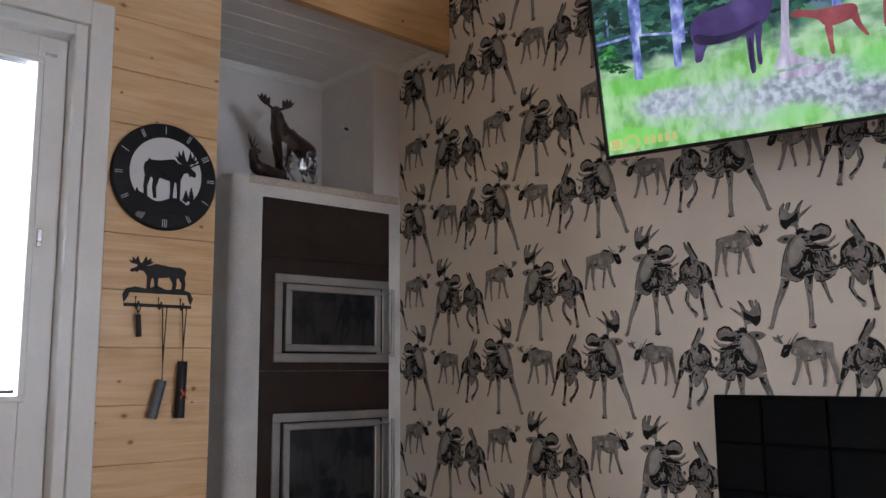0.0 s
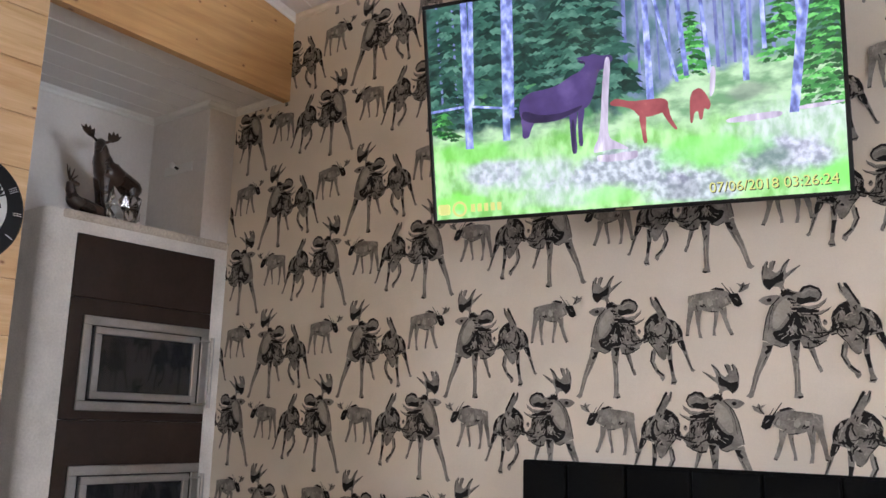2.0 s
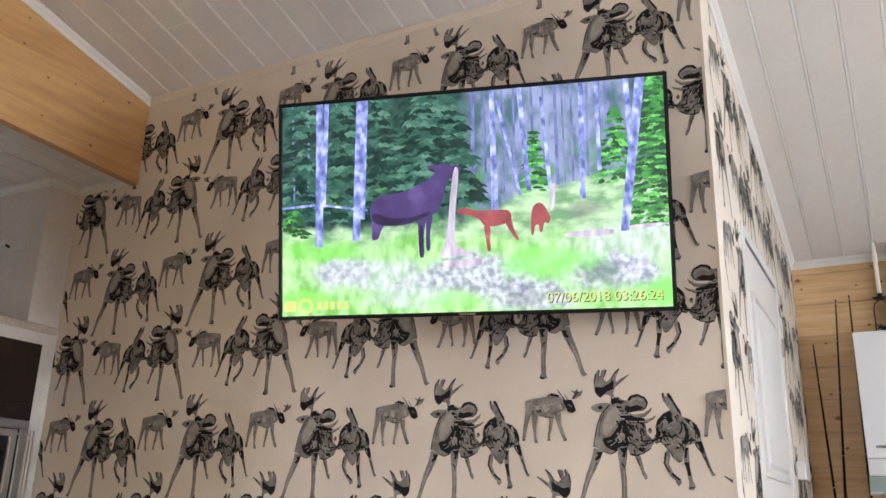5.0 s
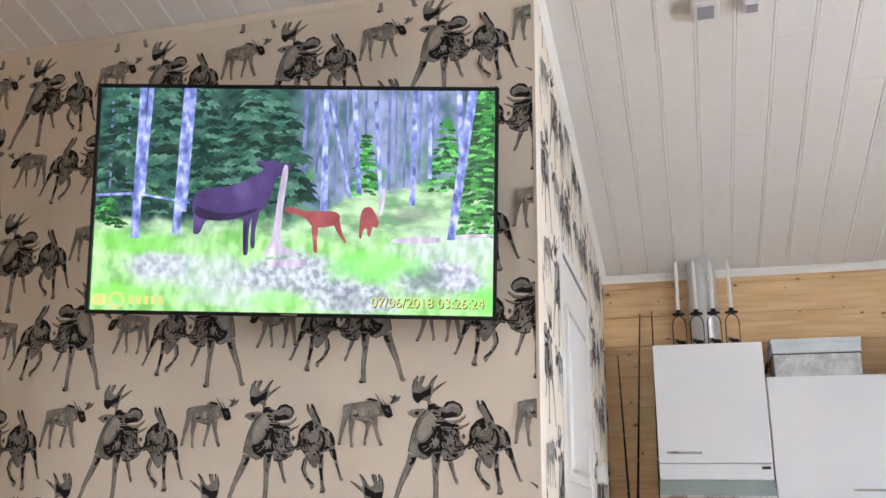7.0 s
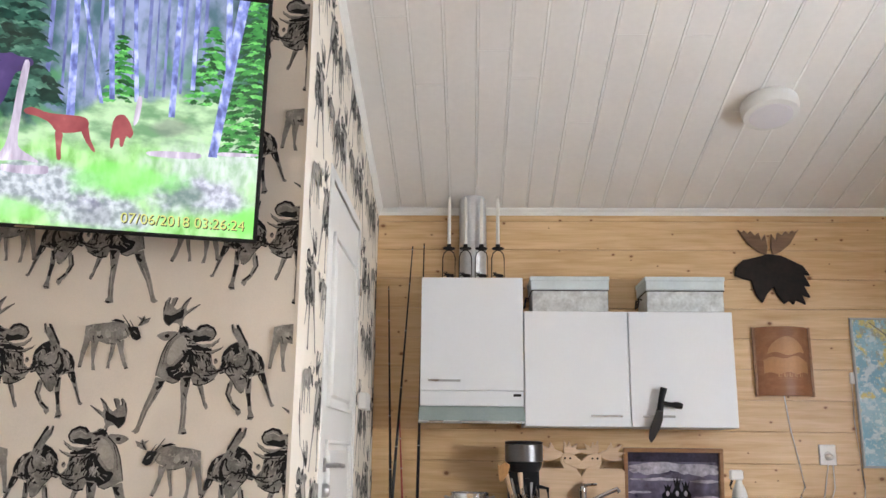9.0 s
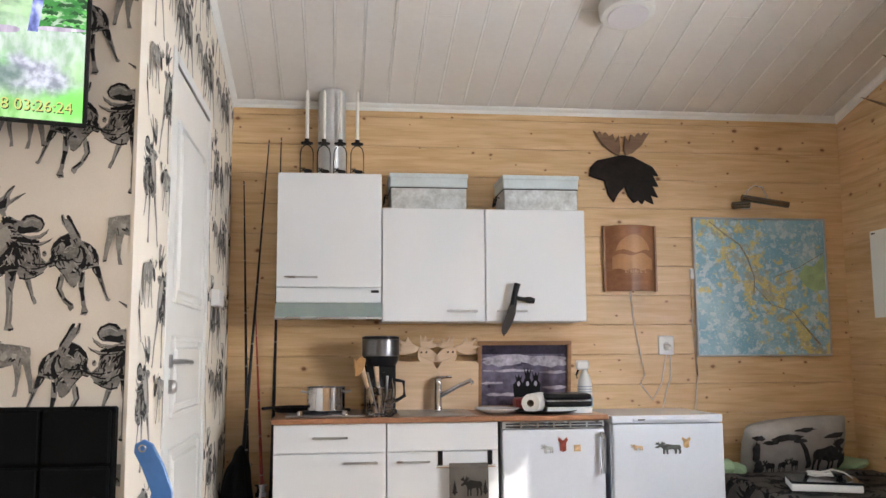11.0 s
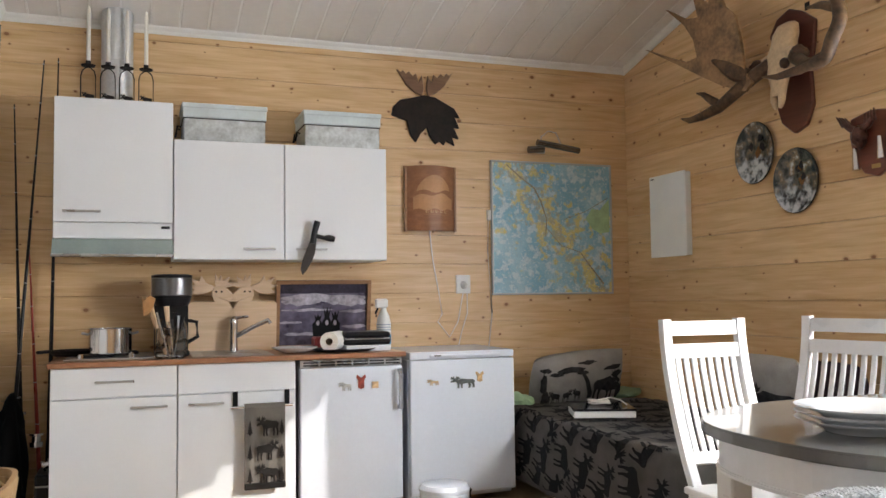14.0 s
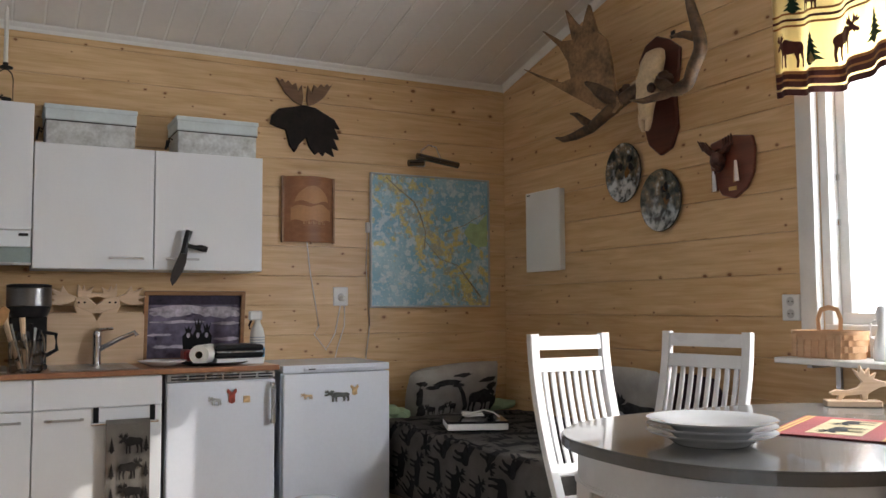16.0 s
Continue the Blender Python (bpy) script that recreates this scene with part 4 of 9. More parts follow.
box(-0.70, -0.655, -0.0066, -0.006, -0.385, -0.345, bevel=0.006, bm=bm)
for i in range(5):
    box(-0.57 + i * 0.026, -0.553 + i * 0.026, -0.0066, -0.006, -0.38, -0.35, bm=bm)
lathe([(0.02, 0), (0.03, 0.0005)], 16, bm=bm, m=pose(-0.615, -0.0066, -0.366, 90, 0, 0))
part("channel_mark", bm, SCR_YELLOW, picture)

# ---- black quilted panel under the television ----
pan = thing("quilted_headboard", pose(0, 0, 0), "black quilted headboard leaning flat against the wallpaper", "headboard")
part("board", box(X_TV - 0.05, X_TV - 0.006, 0.445, 1.82, 0.0, 1.045, bevel=0.006), BLACK_CLOTH, pan)
yy = 0.452
cols, prow = [0.452, 0.66, 0.90, 1.14, 1.38, 1.62, 1.815], 6
for ya, yb in zip(cols, cols[1:]):
    for k in range(prow):
        za = 1.04 - (k + 1) * 0.171
        part("padded_square", box(X_TV - 0.064, X_TV - 0.046, ya + 0.003, yb - 0.003, za + 0.003, za + 0.168, bevel=0.007), BLACK_CLOTH, pan)

# ---- kitchen ----
XC = 5.081          # front of the wall cabinets
XB = 4.831          # front of the base units


def bar_handle(parent, x, y0, y1, z):
    bm = box(x - 0.034, x - 0.026, y0, y1, z - 0.006, z + 0.006, bevel=0.002)
    for y in (y0 + 0.012, y1 - 0.012):
        box(x - 0.03, x, y - 0.005, y + 0.005, z - 0.005, z + 0.005, bm=bm)
    return part("handle", bm, ALU, parent, "slim aluminium bar handle")


def wall_cabinet(y_left, width, z0, z1, handle_at, label):
    """y_left is the larger y: the side towards the inner door."""
    cab = thing("wall_cabinet", pose(0, 0, 0), label, "cabinet", "wall cabinets")
    part("body", box(XC + 0.02, X_KITCHEN - 0.001, y_left - width + 0.001, y_left - 0.001, z0, z1), CABINET, cab)
    d = part("door", box(XC, XC + 0.018, y_left - width + 0.0025, y_left - 0.0025, z0 + 0.001, z1 - 0.001, bevel=0.0025), CABINET, cab)
    bar_handle(d, XC, y_left - handle_at[1], y_left - handle_at[0], z0 + handle_at[2])
    return cab


wall_cabinet(0.124, 0.60, 1.577, 2.24, (0.05, 0.235, 0.055), "white wall cabinet over the cooker hood")
wall_cabinet(-0.478, 0.602, 1.38, 2.041, (0.37, 0.55, 0.06), "white wall cabinet with a slim bar handle")
wall_cabinet(-1.081, 0.604, 1.38, 2.041, (0.06, 0.24, 0.06), "white wall cabinet with a knife hung over its handle")

hood = thing("cooker_hood", pose(0, 0, 0), "white cooker hood with a pale green glass visor", "cooker hood")
part("body", box(XC + 0.01, X_KITCHEN - 0.001, -0.474, 0.122, 1.49, 1.575, bevel=0.003), CABINET, hood)
bm = bmesh.new()
vs = [bm.verts.new(c) for c in ((XC - 0.06, -0.476, 1.40), (XC - 0.06, 0.124, 1.40), (XC + 0.01, 0.124, 1.488), (XC + 0.01, -0.476, 1.488))]
f = bm.faces.new(vs)
g = bmesh.ops.extrude_face_region(bm, geom=[f])
bmesh.ops.translate(bm, vec=(0.012, 0, -0.008), verts=[v for v in g["geom"] if isinstance(v, bmesh.types.BMVert)])
part("visor", bm, plain("hood_visor", (0.28, 0.34, 0.33), 0.15, vary=0.05, coat=0.4), hood, "pale green glass visor")
part("visor_rim", box(XC - 0.068, XC - 0.052, -0.478, 0.126, 1.39, 1.406, bevel=0.003), ALU, hood)
part("filter", box(XC + 0.02, X_KITCHEN - 0.02, -0.46, 0.11, 1.468, 1.489), STEEL, hood)
part("switch_strip", box(XC + 0.004, XC + 0.011, -0.46, -0.415, 1.545, 1.56), BLACK_PLASTIC, hood)

flue = thing("flue_duct", pose(0, 0, 0), "galvanised duct of the cooker hood against the wall", "duct")
part("duct", lathe([(0.085, 2.242), (0.085, 2.50), (0.087, 2.505), (0.085, 2.51), (0.085, 2.80)], 28, m=pose(5.34, -0.18, 0)), plain("bright_duct", (0.66, 0.68, 0.70), 0.3, 0.35, vary=0.1), flue, smooth=True)


def base_unit(y_left, width, drawer, handles, label):
    u = thing("base_cabinet", pose(0, 0, 0), label, "cabinet", "base cabinets")
    part("body", box(XB + 0.02, X_KITCHEN - 0.001, y_left - width + 0.001, y_left - 0.001, 0.09, 0.829), CABINET, u)
    part("plinth", box(XB + 0.07, XB + 0.085, y_left - width + 0.001, y_left - 0.001, 0.0, 0.089), CABINET, u)
    front = part("drawer_front", box(XB, XB + 0.018, y_left - width + 0.002, y_left - 0.002, 0.678, 0.827, bevel=0.0025), CABINET, u)
    door = part("door", box(XB, XB + 0.018, y_left - width + 0.002, y_left - 0.002, 0.095, 0.672, bevel=0.0025), CABINET, u)
    if drawer:
        bar_handle(front, XB, y_left - 0.39, y_left - 0.205, 0.757)
    bar_handle(door, XB, y_left - handles[1], y_left - handles[0], 0.625)
    return u


base_unit(0.106, 0.597, True, (0.37, 0.55), "white base cabinet with a drawer")
base_unit(-0.493, 0.605, False, (0.05, 0.23), "white sink cabinet with a towel on its door")
counter = tagged(part("worktop", box(XB - 0.025, X_KITCHEN - 0.002, -1.712, 0.119, 0.83, 0.858, bevel=0.006, segments=2), COUNTER), "brown wood-effect laminate worktop over the units", "worktop")

fridge = thing("fridge", pose(0, 0, 0), "small white fridge under the worktop with magnets on its door", "fridge")
part("body", box(XB + 0.05, X_KITCHEN - 0.03, -1.695, -1.118, 0.02, 0.822), STEEL, fridge)
d = part("door", box(XB - 0.005, XB + 0.045, -1.693, -1.121, 0.05, 0.782, bevel=0.008, segments=2), APPLIANCE, fridge)
bm = bmesh.new()
for i in range(6):
    for z in (0.797, 0.812):
        box(XB + 0.0, XB + 0.01, -1.68 + i * 0.092, -1.60 + i * 0.092, z - 0.004, z + 0.004, bm=bm)
part("vent_grille", bm, BLACK, fridge)
part("vent_panel", box(XB + 0.004, XB + 0.04, -1.693, -1.121, 0.788, 0.824), ALU, fridge)
bm = box(XB - 0.05, XB - 0.035, -1.685, -1.66, 0.545, 0.765, bevel=0.005)
for z in (0.555, 0.755):
    box(XB - 0.04, XB, -1.682, -1.664, z - 0.01, z + 0.01, bm=bm)
part("handle", bm, ALU, d, "upright grey handle")

freezer = thing("freezer", pose(0, 0, 0), "white under-counter freezer standing beside the worktop", "freezer")
part("body", box(XB + 0.035, X_KITCHEN - 0.03, -2.37, -1.735, 0.02, 0.806, bevel=0.006), APPLIANCE, freezer)
part("door", box(XB - 0.022, XB + 0.03, -2.37, -1.735, 0.05, 0.803, bevel=0.008, segments=2), APPLIANCE, freezer)
part("top", box(XB - 0.015, X_KITCHEN - 0.03, -2.372, -1.733, 0.808, 0.85, bevel=0.006, segments=2), APPLIANCE, freezer)
bm = box(XB - 0.03, XB - 0.012, -2.28, -1.85, 0.818, 0.836, bevel=0.005)
part("grip", bm, APPLIANCE, freezer)
part("badge", box(XB - 0.032, XB - 0.029, -1.915, -1.875, 0.824, 0.83), BLACK, freezer)

# ---- shared flat outlines ----
HEAD_END = [(0, .50), (.02, .57), (.09, .62), (.14, .68), (.10, .72), (.03, .73), (-.02, .82), (.04, .80), (.04, .92), (.09, .83), (.13, .96), (.16, .82), (.19, .74), (.23, .83), (.27, .97), (.30, .84), (.36, .93), (.36, .81), (.42, .83), (.36, .74), (.27, .68)]
BACK = [(.36, .70), (.44, .76), (.52, .745), (.70, .70), (.90, .69), (.98, .62), (1, .52), (.97, .40), (.99, .20), (.97, 0), (.91, 0), (.92, .20), (.86, .38), (.82, .34), (.83, .18), (.80, 0), (.74, 0), (.76, .18), (.70, .38)]
BELLY = [(.56, .35), (.50, .34), (.49, .18), (.50, 0), (.44, 0), (.43, .2), (.41, .34), (.38, .32), (.36, .16), (.36, 0), (.30, 0), (.30, .20), (.30, .38), (.24, .52), (.16, .54), (.12, .46), (.10, .50), (.04, .47)]
ANIMAL = HEAD_END + BACK + BELLY


def plain_shape(cx, z0, w, h, flip=False):
    """A plain antlered outline, w wide and h high, standing on z0."""
    return [(cx + (0.5 - u if flip else u - 0.5) * w, z0 + v * h) for u, v in ANIMAL]


def tree_shape(cx, z0, w, h, n=4):
    pts = [(cx, z0 + h)]
    for i in range(n):
        z = z0 + h - h * 0.85 * (i + 1) / n
        pts += [(cx + w / 2 * (i + 1) / n, z), (cx + w / 4 * (i + 1) / n, z)]
    pts += [(cx + w * 0.06, z0), (cx - w * 0.06, z0)]
    for i in range(n - 1, -1, -1):
        z = z0 + h - h * 0.85 * (i + 1) / n
        pts += [(cx - w / 4 * (i + 1) / n, z), (cx - w / 2 * (i + 1) / n, z)]
    return pts


FACE_KITCHEN = -90   # rz that turns a thing built facing -y to stand on the kitchen wall


# ---- clock wall ----
clock = thing("wall_clock", pose(1.410, Y_CLOCK - 0.002, 1.940), "round black wall clock with a white moonlit disc", "clock")
part("case", lathe([(0, 0), (0.218, 0), (0.222, 0.006), (0.222, 0.02), (0.216, 0.026), (0, 0.026)], 48, m=pose(0, 0, 0, 90, 0, 0)), BLACK, clock, smooth=True)
moon = plain("clock_white", (0.62, 0.62, 0.64), 0.5, vary=0.03)
part("dial", slab(disc_pts(0, 0.010, 0.152, 0.152, 40), 0.002, m=pose(0, -0.0265, 0)), moon, clock, "white round dial")
hill = [(-0.15, -0.158)] + [(-0.15 + 0.30 * i / 14, -0.088 + 0.014 * math.sin(i * 0.9) - 0.0012 * i) for i in range(15)] + [(0.15, -0.155)]
part("hill", slab(hill, 0.002, m=pose(0, -0.029, 0)), BLACK, clock)
bm = slab(plain_shape(0.015, -0.095, 0.225, 0.225, True), 0.002, bm=bmesh.new())
for cx, hh in ((0.085, 0.055), (0.108, 0.07), (-0.12, 0.04)):
    slab(tree_shape(cx, -0.10, 0.04, hh), 0.002, bm=bm)
part("plain_shape", bm, BLACK, clock, m=pose(0, -0.030, 0))
for k in range(12):
    bm = bmesh.new()
    a = radians(30 * k)
    for j in range((1, 2, 3, 2, 1, 2, 3, 4, 2, 2, 1, 2)[k]):
        box(-0.0012, 0.0012, -0.028, -0.0262, 0.178, 0.21, bm=bm, m=pose(0, 0, 0, 0, math.degrees(a), 0) @ pose((j - 1) * 0.008, 0, 0))
    part("numeral", bm, moon, clock)
for a, ln, w in ((62, 0.155, 0.0035), (-52, 0.10, 0.005)):
    part("clock_hand", box(-w, w, -0.036, -0.034, -0.01, ln), BLACK, clock, m=pose(0, 0, 0, 0, a, 0))

rack = thing("hook_rack", pose(0, Y_CLOCK - 0.001, 0), "black metal hook rack topped by a plain antlered shape", "hook rack")
part("plain_shape", slab(plain_shape(1.405, 1.478, 0.235, 0.135), 0.004), IRON, rack)
bm = slab([(1.268, 1.42), (1.262, 1.45), (1.275, 1.475), (1.31, 1.485), (1.36, 1.478), (1.40, 1.492), (1.44, 1.478), (1.50, 1.485), (1.54, 1.472), (1.555, 1.445), (1.545, 1.42), (1.535, 1.44), (1.53, 1.46), (1.29, 1.46), (1.282, 1.44)], 0.004, bm=bmesh.new())
box(1.268, 1.548, -0.006, 0, 1.405, 1.418, bevel=0.002, bm=bm)
part("bar", bm, IRON, rack)
for x in (1.315, 1.408, 1.50):
    part("hook", tube([(x, -0.004, 1.445), (x, -0.004, 1.41), (x, -0.016, 1.398), (x, -0.03, 1.405), (x, -0.034, 1.425)], 0.004, n=6, bm=bmesh.new()), IRON, rack)


def hanging(name, x, z_hook, z_top, z_low, w, material, label, lean=0.0, cord=True):
    t = thing(name, pose(x, Y_CLOCK - 0.03, 0), label, name.replace("_", " "))
    part("body", tube([(lean, 0.005, z_low), (0, 0.0, z_top)], [w, w * 0.9], n=10, bm=bmesh.new()), material, t, smooth=True)
    if cord:
        bm = bmesh.new()
        for dx in (-0.009, 0.009):
            tube([(0, 0, z_top), (0, 0, z_top + (z_hook - z_top) * 0.25), (dx, 0, z_hook)], 0.0025, n=5, bm=bm)
        part("cord", bm, BLACK, t, "black cord loop")
    return t


hanging("fire_steel", 1.318, 1.40, 1.372, 1.285, 0.011, BLACK_PLASTIC, "small black fire steel hanging from the rack", 0.008)
hanging("knife_sheath", 1.425, 1.41, 1.115, 0.968, 0.021, plain("grey_sheath", (0.09, 0.11, 0.13), 0.4, vary=0.2), "grey knife sheath on a black cord loop", -0.035)
sh = hanging("leather_sheath", 1.508, 1.41, 1.19, 0.965, 0.022, BLACK_PLASTIC, "black sheath with a red cross stitch on a cord", -0.006)
bm = bmesh.new()
for s in (-1, 1):
    tube([(-0.014, -0.022, 1.06 - s * 0.018), (0.014, -0.022, 1.06 + s * 0.018)], 0.0025, n=5, bm=bm)
part("stitch", bm, plain("red_thread", (0.45, 0.07, 0.03), 0.7), sh)

# ---- things in the niche ----
PEWTER = plain("dark_glazed_figurine", (0.035, 0.02, 0.014), 0.28, vary=0.3, scale=12, coat=0.4)


def smooth_tube(points, radii, n=14, bm=None, steps=5):
    """A limb whose path and girth glide from point to point."""
    pts, rad = [Vector(p) for p in points], list(radii)
    path, girth = [], []
    for k in range(len(pts) - 1):
        p0, p1, p2, p3 = pts[max(k - 1, 0)], pts[k], pts[k + 1], pts[min(k + 2, len(pts) - 1)]
        for q in range(steps):
            u = q / steps
            path.append(0.5 * (2 * p1 + (p2 - p0) * u + (2 * p0 - 5 * p1 + 4 * p2 - p3) * u * u + (3 * p1 - p0 - 3 * p2 + p3) * u ** 3))
            girth.append(rad[k] + (rad[k + 1] - rad[k]) * (3 * u * u - 2 * u ** 3))
    path.append(pts[-1])
    girth.append(rad[-1])
    return tube(path, girth, n=n, flat_axis=(0, 1, 0), bm=bm)


bm = bmesh.new()
smooth_tube([(2.505, 4.0, 2.31), (2.49, 4.0, 2.35), (2.42, 4.0, 2.375), (2.34, 3.99, 2.41), (2.305, 3.985, 2.455), (2.285, 3.975, 2.51), (2.272, 3.968, 2.545)], [0.02, 0.058, 0.066, 0.070, 0.052, 0.036, 0.026], bm=bm)
smooth_tube([(2.285, 3.985, 2.555), (2.262, 3.955, 2.54), (2.24, 3.925, 2.505), (2.232, 3.915, 2.488)], [0.024, 0.028, 0.021, 0.012], n=10, bm=bm)
for s in (-1, 1):
    smooth_tube([(2.275, 3.972, 2.555), (2.275 + s * 0.03, 3.972, 2.562), (2.275 + s * 0.055, 3.972, 2.578)], [0.008, 0.008, 0.007], n=6, bm=bm)
    slab([(0, 0), (s * 0.025, 0.004), (s * 0.052, 0.022), (s * 0.07, 0.052), (s * 0.052, 0.042), (s * 0.045, 0.064), (s * 0.032, 0.044), (s * 0.02, 0.064), (s * 0.012, 0.04), (s * -0.006, 0.052), (s * -0.008, 0.018)], 0.008, bm=bm, m=pose(2.275 + s * 0.045, 3.978, 2.568), bevel=0.002)
    for x, z in ((2.325, 2.36), (2.475, 2.33)):
        smooth_tube([(x, 4.0 + s * 0.025, z + 0.02), (x + 0.004, 4.0 + s * 0.028, 2.27), (x + 0.008, 4.0 + s * 0.028, 2.21), (x, 4.0 + s * 0.028, 2.135)], [0.04, 0.022, 0.013, 0.014], n=8, bm=bm)
tagged(part("figurine", bm, PEWTER, smooth=True), "dark glazed antlered figurine standing on the oven", "figurine")
tagged(part("crystal_block", blob(0.085, 0.055, 0.095, 5, rough=0.9, sub=2, m=pose(2.40, 3.905, 2.215)), glassy("rough_crystal", (0.93, 0.94, 0.96), 0.12, 1.5)), "clear rough crystal block in front of the figurine", "crystal")
bm = bmesh.new()
smooth_tube([(2.36, 3.9, 2.155), (2.32, 3.9, 2.17), (2.25, 3.9, 2.185), (2.19, 3.9, 2.20), (2.168, 3.9, 2.245), (2.16, 3.9, 2.29)], [0.014, 0.034, 0.036, 0.036, 0.024, 0.018], bm=bm)
tube([(2.16, 3.9, 2.29), (2.20, 3.885, 2.28)], [0.019, 0.010], n=7, bm=bm)
for dx, dz in ((-0.02, 0.075), (-0.005, 0.06), (0.02, 0.06), (0.04, 0.03)):
    tube([(2.158, 3.9, 2.295), (2.155 + dx * 0.6, 3.9, 2.30 + dz * 0.5), (2.155 + dx, 3.9, 2.30 + dz)], [0.005, 0.004, 0.002], n=5, bm=bm)
box(2.17, 2.34, 3.87, 3.93, 2.132, 2.15, bevel=0.006, bm=bm)
tagged(part("figurine", bm, PEWTER, m=pose(-0.06, 0, 0), smooth=True), "small dark reclining figurine with thin antlers on the oven", "figurine")
peg = thing("wall_peg", pose(0, 0, 0), "white wall peg on a small plate on the pier", "peg")
part("plate", box(2.802, 2.809, 3.93, 4.19, 2.53, 2.585, bevel=0.002), WHITE, peg)
part("pin", tube([(2.80, 4.06, 2.56), (2.765, 4.05, 2.565)], [0.008, 0.007], bm=bmesh.new()), IRON, peg)
part("knob", blob(0.016, 0.016, 0.016, 1, 0.02, m=pose(2.755, 4.048, 2.568), sub=2), WHITE, peg)

# ---- kitchen wall, above the cabinets ----
def candle_holder(y):
    t = thing("candle_holder", pose(5.235, y, 2.242), "black iron candle holder with a white taper candle", "candle holder", "candle holders on the cabinet")
    bm = bmesh.new()
    for s in (-1, 1):
        tube([(0, s * 0.038, 0.0), (0, s * 0.038, 0.15), (0, s * 0.030, 0.18), (0, s * 0.012, 0.197), (0, 0, 0.20)], 0.0035, n=6, bm=bm)
    part("arch", bm, IRON, t)
    part("base", box(-0.03, 0.03, -0.042, 0.042, 0, 0.006, bevel=0.002), IRON, t)
    part("drip_pan", lathe([(0, 0.20), (0.034, 0.205), (0.038, 0.212), (0.034, 0.21), (0, 0.206)], 18), IRON, t)
    part("socket", lathe([(0.014, 0.206), (0.014, 0.235), (0.011, 0.235), (0.011, 0.21)], 12), IRON, t)
    part("plain_shape", slab([(x, z) for x, z in plain_shape(0, 0.006, 0.066, 0.062)], 0.003, m=pose(0, 0, 0, 0, 0, FACE_KITCHEN)), IRON, t)
    part("candle", lathe([(0, 0.21), (0.0115, 0.21), (0.0105, 0.50), (0.007, 0.53), (0, 0.545)], 12), plain("candle_wax", (0.82, 0.81, 0.76), 0.4, vary=0.02), t, "white taper candle", smooth=True)
    return t


first = candle_holder(-0.034)
for y in (-0.135, -0.233, -0.334):
    copy_thing(first, pose(5.235, y, 2.242))


def tin_box(y0, y1, label):
    t = thing("tin_box", pose(0, 0, 2.043), label, "storage box", "tin boxes on the cabinets")
    part("box", box(5.12, 5.40, y0 + 0.006, y1 - 0.006, 0, 0.175, bevel=0.005), ZINC, t)
    part("lid", box(5.113, 5.407, y0, y1, 0.13, 0.205, bevel=0.005), TIN_BLUE, t, "pale blue tin lid")
    part("seam", box(5.1165, 5.4035, y0 + 0.0025, y1 - 0.0025, 0.124, 0.1295), IRON, t)
    part("lid_rim", box(5.109, 5.411, y0 - 0.004, y1 + 0.004, 0.185, 0.212, bevel=0.003), TIN_BLUE, t)
    bm = tube([(5.22, y1 + 0.004, 0.09), (5.22, y1 + 0.022, 0.10), (5.22, y1 + 0.03, 0.05), (5.30, y1 + 0.03, 0.05), (5.30, y1 + 0.022, 0.10), (5.30, y1 + 0.004, 0.09)], 0.006, n=6, bm=bmesh.new())
    part("handle", bm, IRON, t, "black side handle")


tin_box(-0.985, -0.525, "galvanised tin box with a pale blue lid")
tin_box(-1.66, -1.20, "galvanised tin box with a black side handle")

head = thing("carved_trophy", pose(X_KITCHEN - 0.001, -2.055, 2.38, 0, 0, FACE_KITCHEN), "black-stained wooden trophy head with brown carved antlers", "wall decoration")
part("plain_head", slab([(-0.235, -0.055), (-0.225, 0.0), (-0.18, 0.045), (-0.11, 0.06), (-0.02, 0.085), (0.06, 0.075), (0.12, 0.045), (0.19, 0.01), (0.228, -0.05), (0.19, -0.045), (0.225, -0.12), (0.185, -0.115), (0.22, -0.19), (0.17, -0.175), (0.19, -0.235), (0.13, -0.205), (0.115, -0.235), (0.09, -0.21), (0.06, -0.23), (0.02, -0.18), (0.0, -0.125), (-0.045, -0.17), (-0.075, -0.225), (-0.11, -0.18), (-0.135, -0.085), (-0.18, -0.075)], 0.025, bevel=0.003), plain("black_stain", (0.016, 0.010, 0.008), 0.5, vary=0.3, scale=14), head)
CARVED = wood("carved_antler_wood", (0.26, 0.15, 0.08), (0.12, 0.06, 0.03), knots=False)
for s in (-1, 1):
    part("antler", slab([(s * 0.02, 0.08), (s * 0.07, 0.10), (s * 0.13, 0.15), (s * 0.19, 0.245), (s * 0.165, 0.225), (s * 0.15, 0.24), (s * 0.13, 0.215), (s * 0.11, 0.235), (s * 0.085, 0.205), (s * 0.06, 0.225), (s * 0.045, 0.17), (s * 0.02, 0.215), (s * 0.01, 0.13)], 0.022, m=pose(-0.01, -0.003, 0), bevel=0.003), CARVED, head)

lamp = thing("wall_lamp", pose(X_KITCHEN - 0.001, -2.073, 1.79, 0, 0, FACE_KITCHEN), "curved brown veneer wall lamp with a fretted landscape", "lamp")


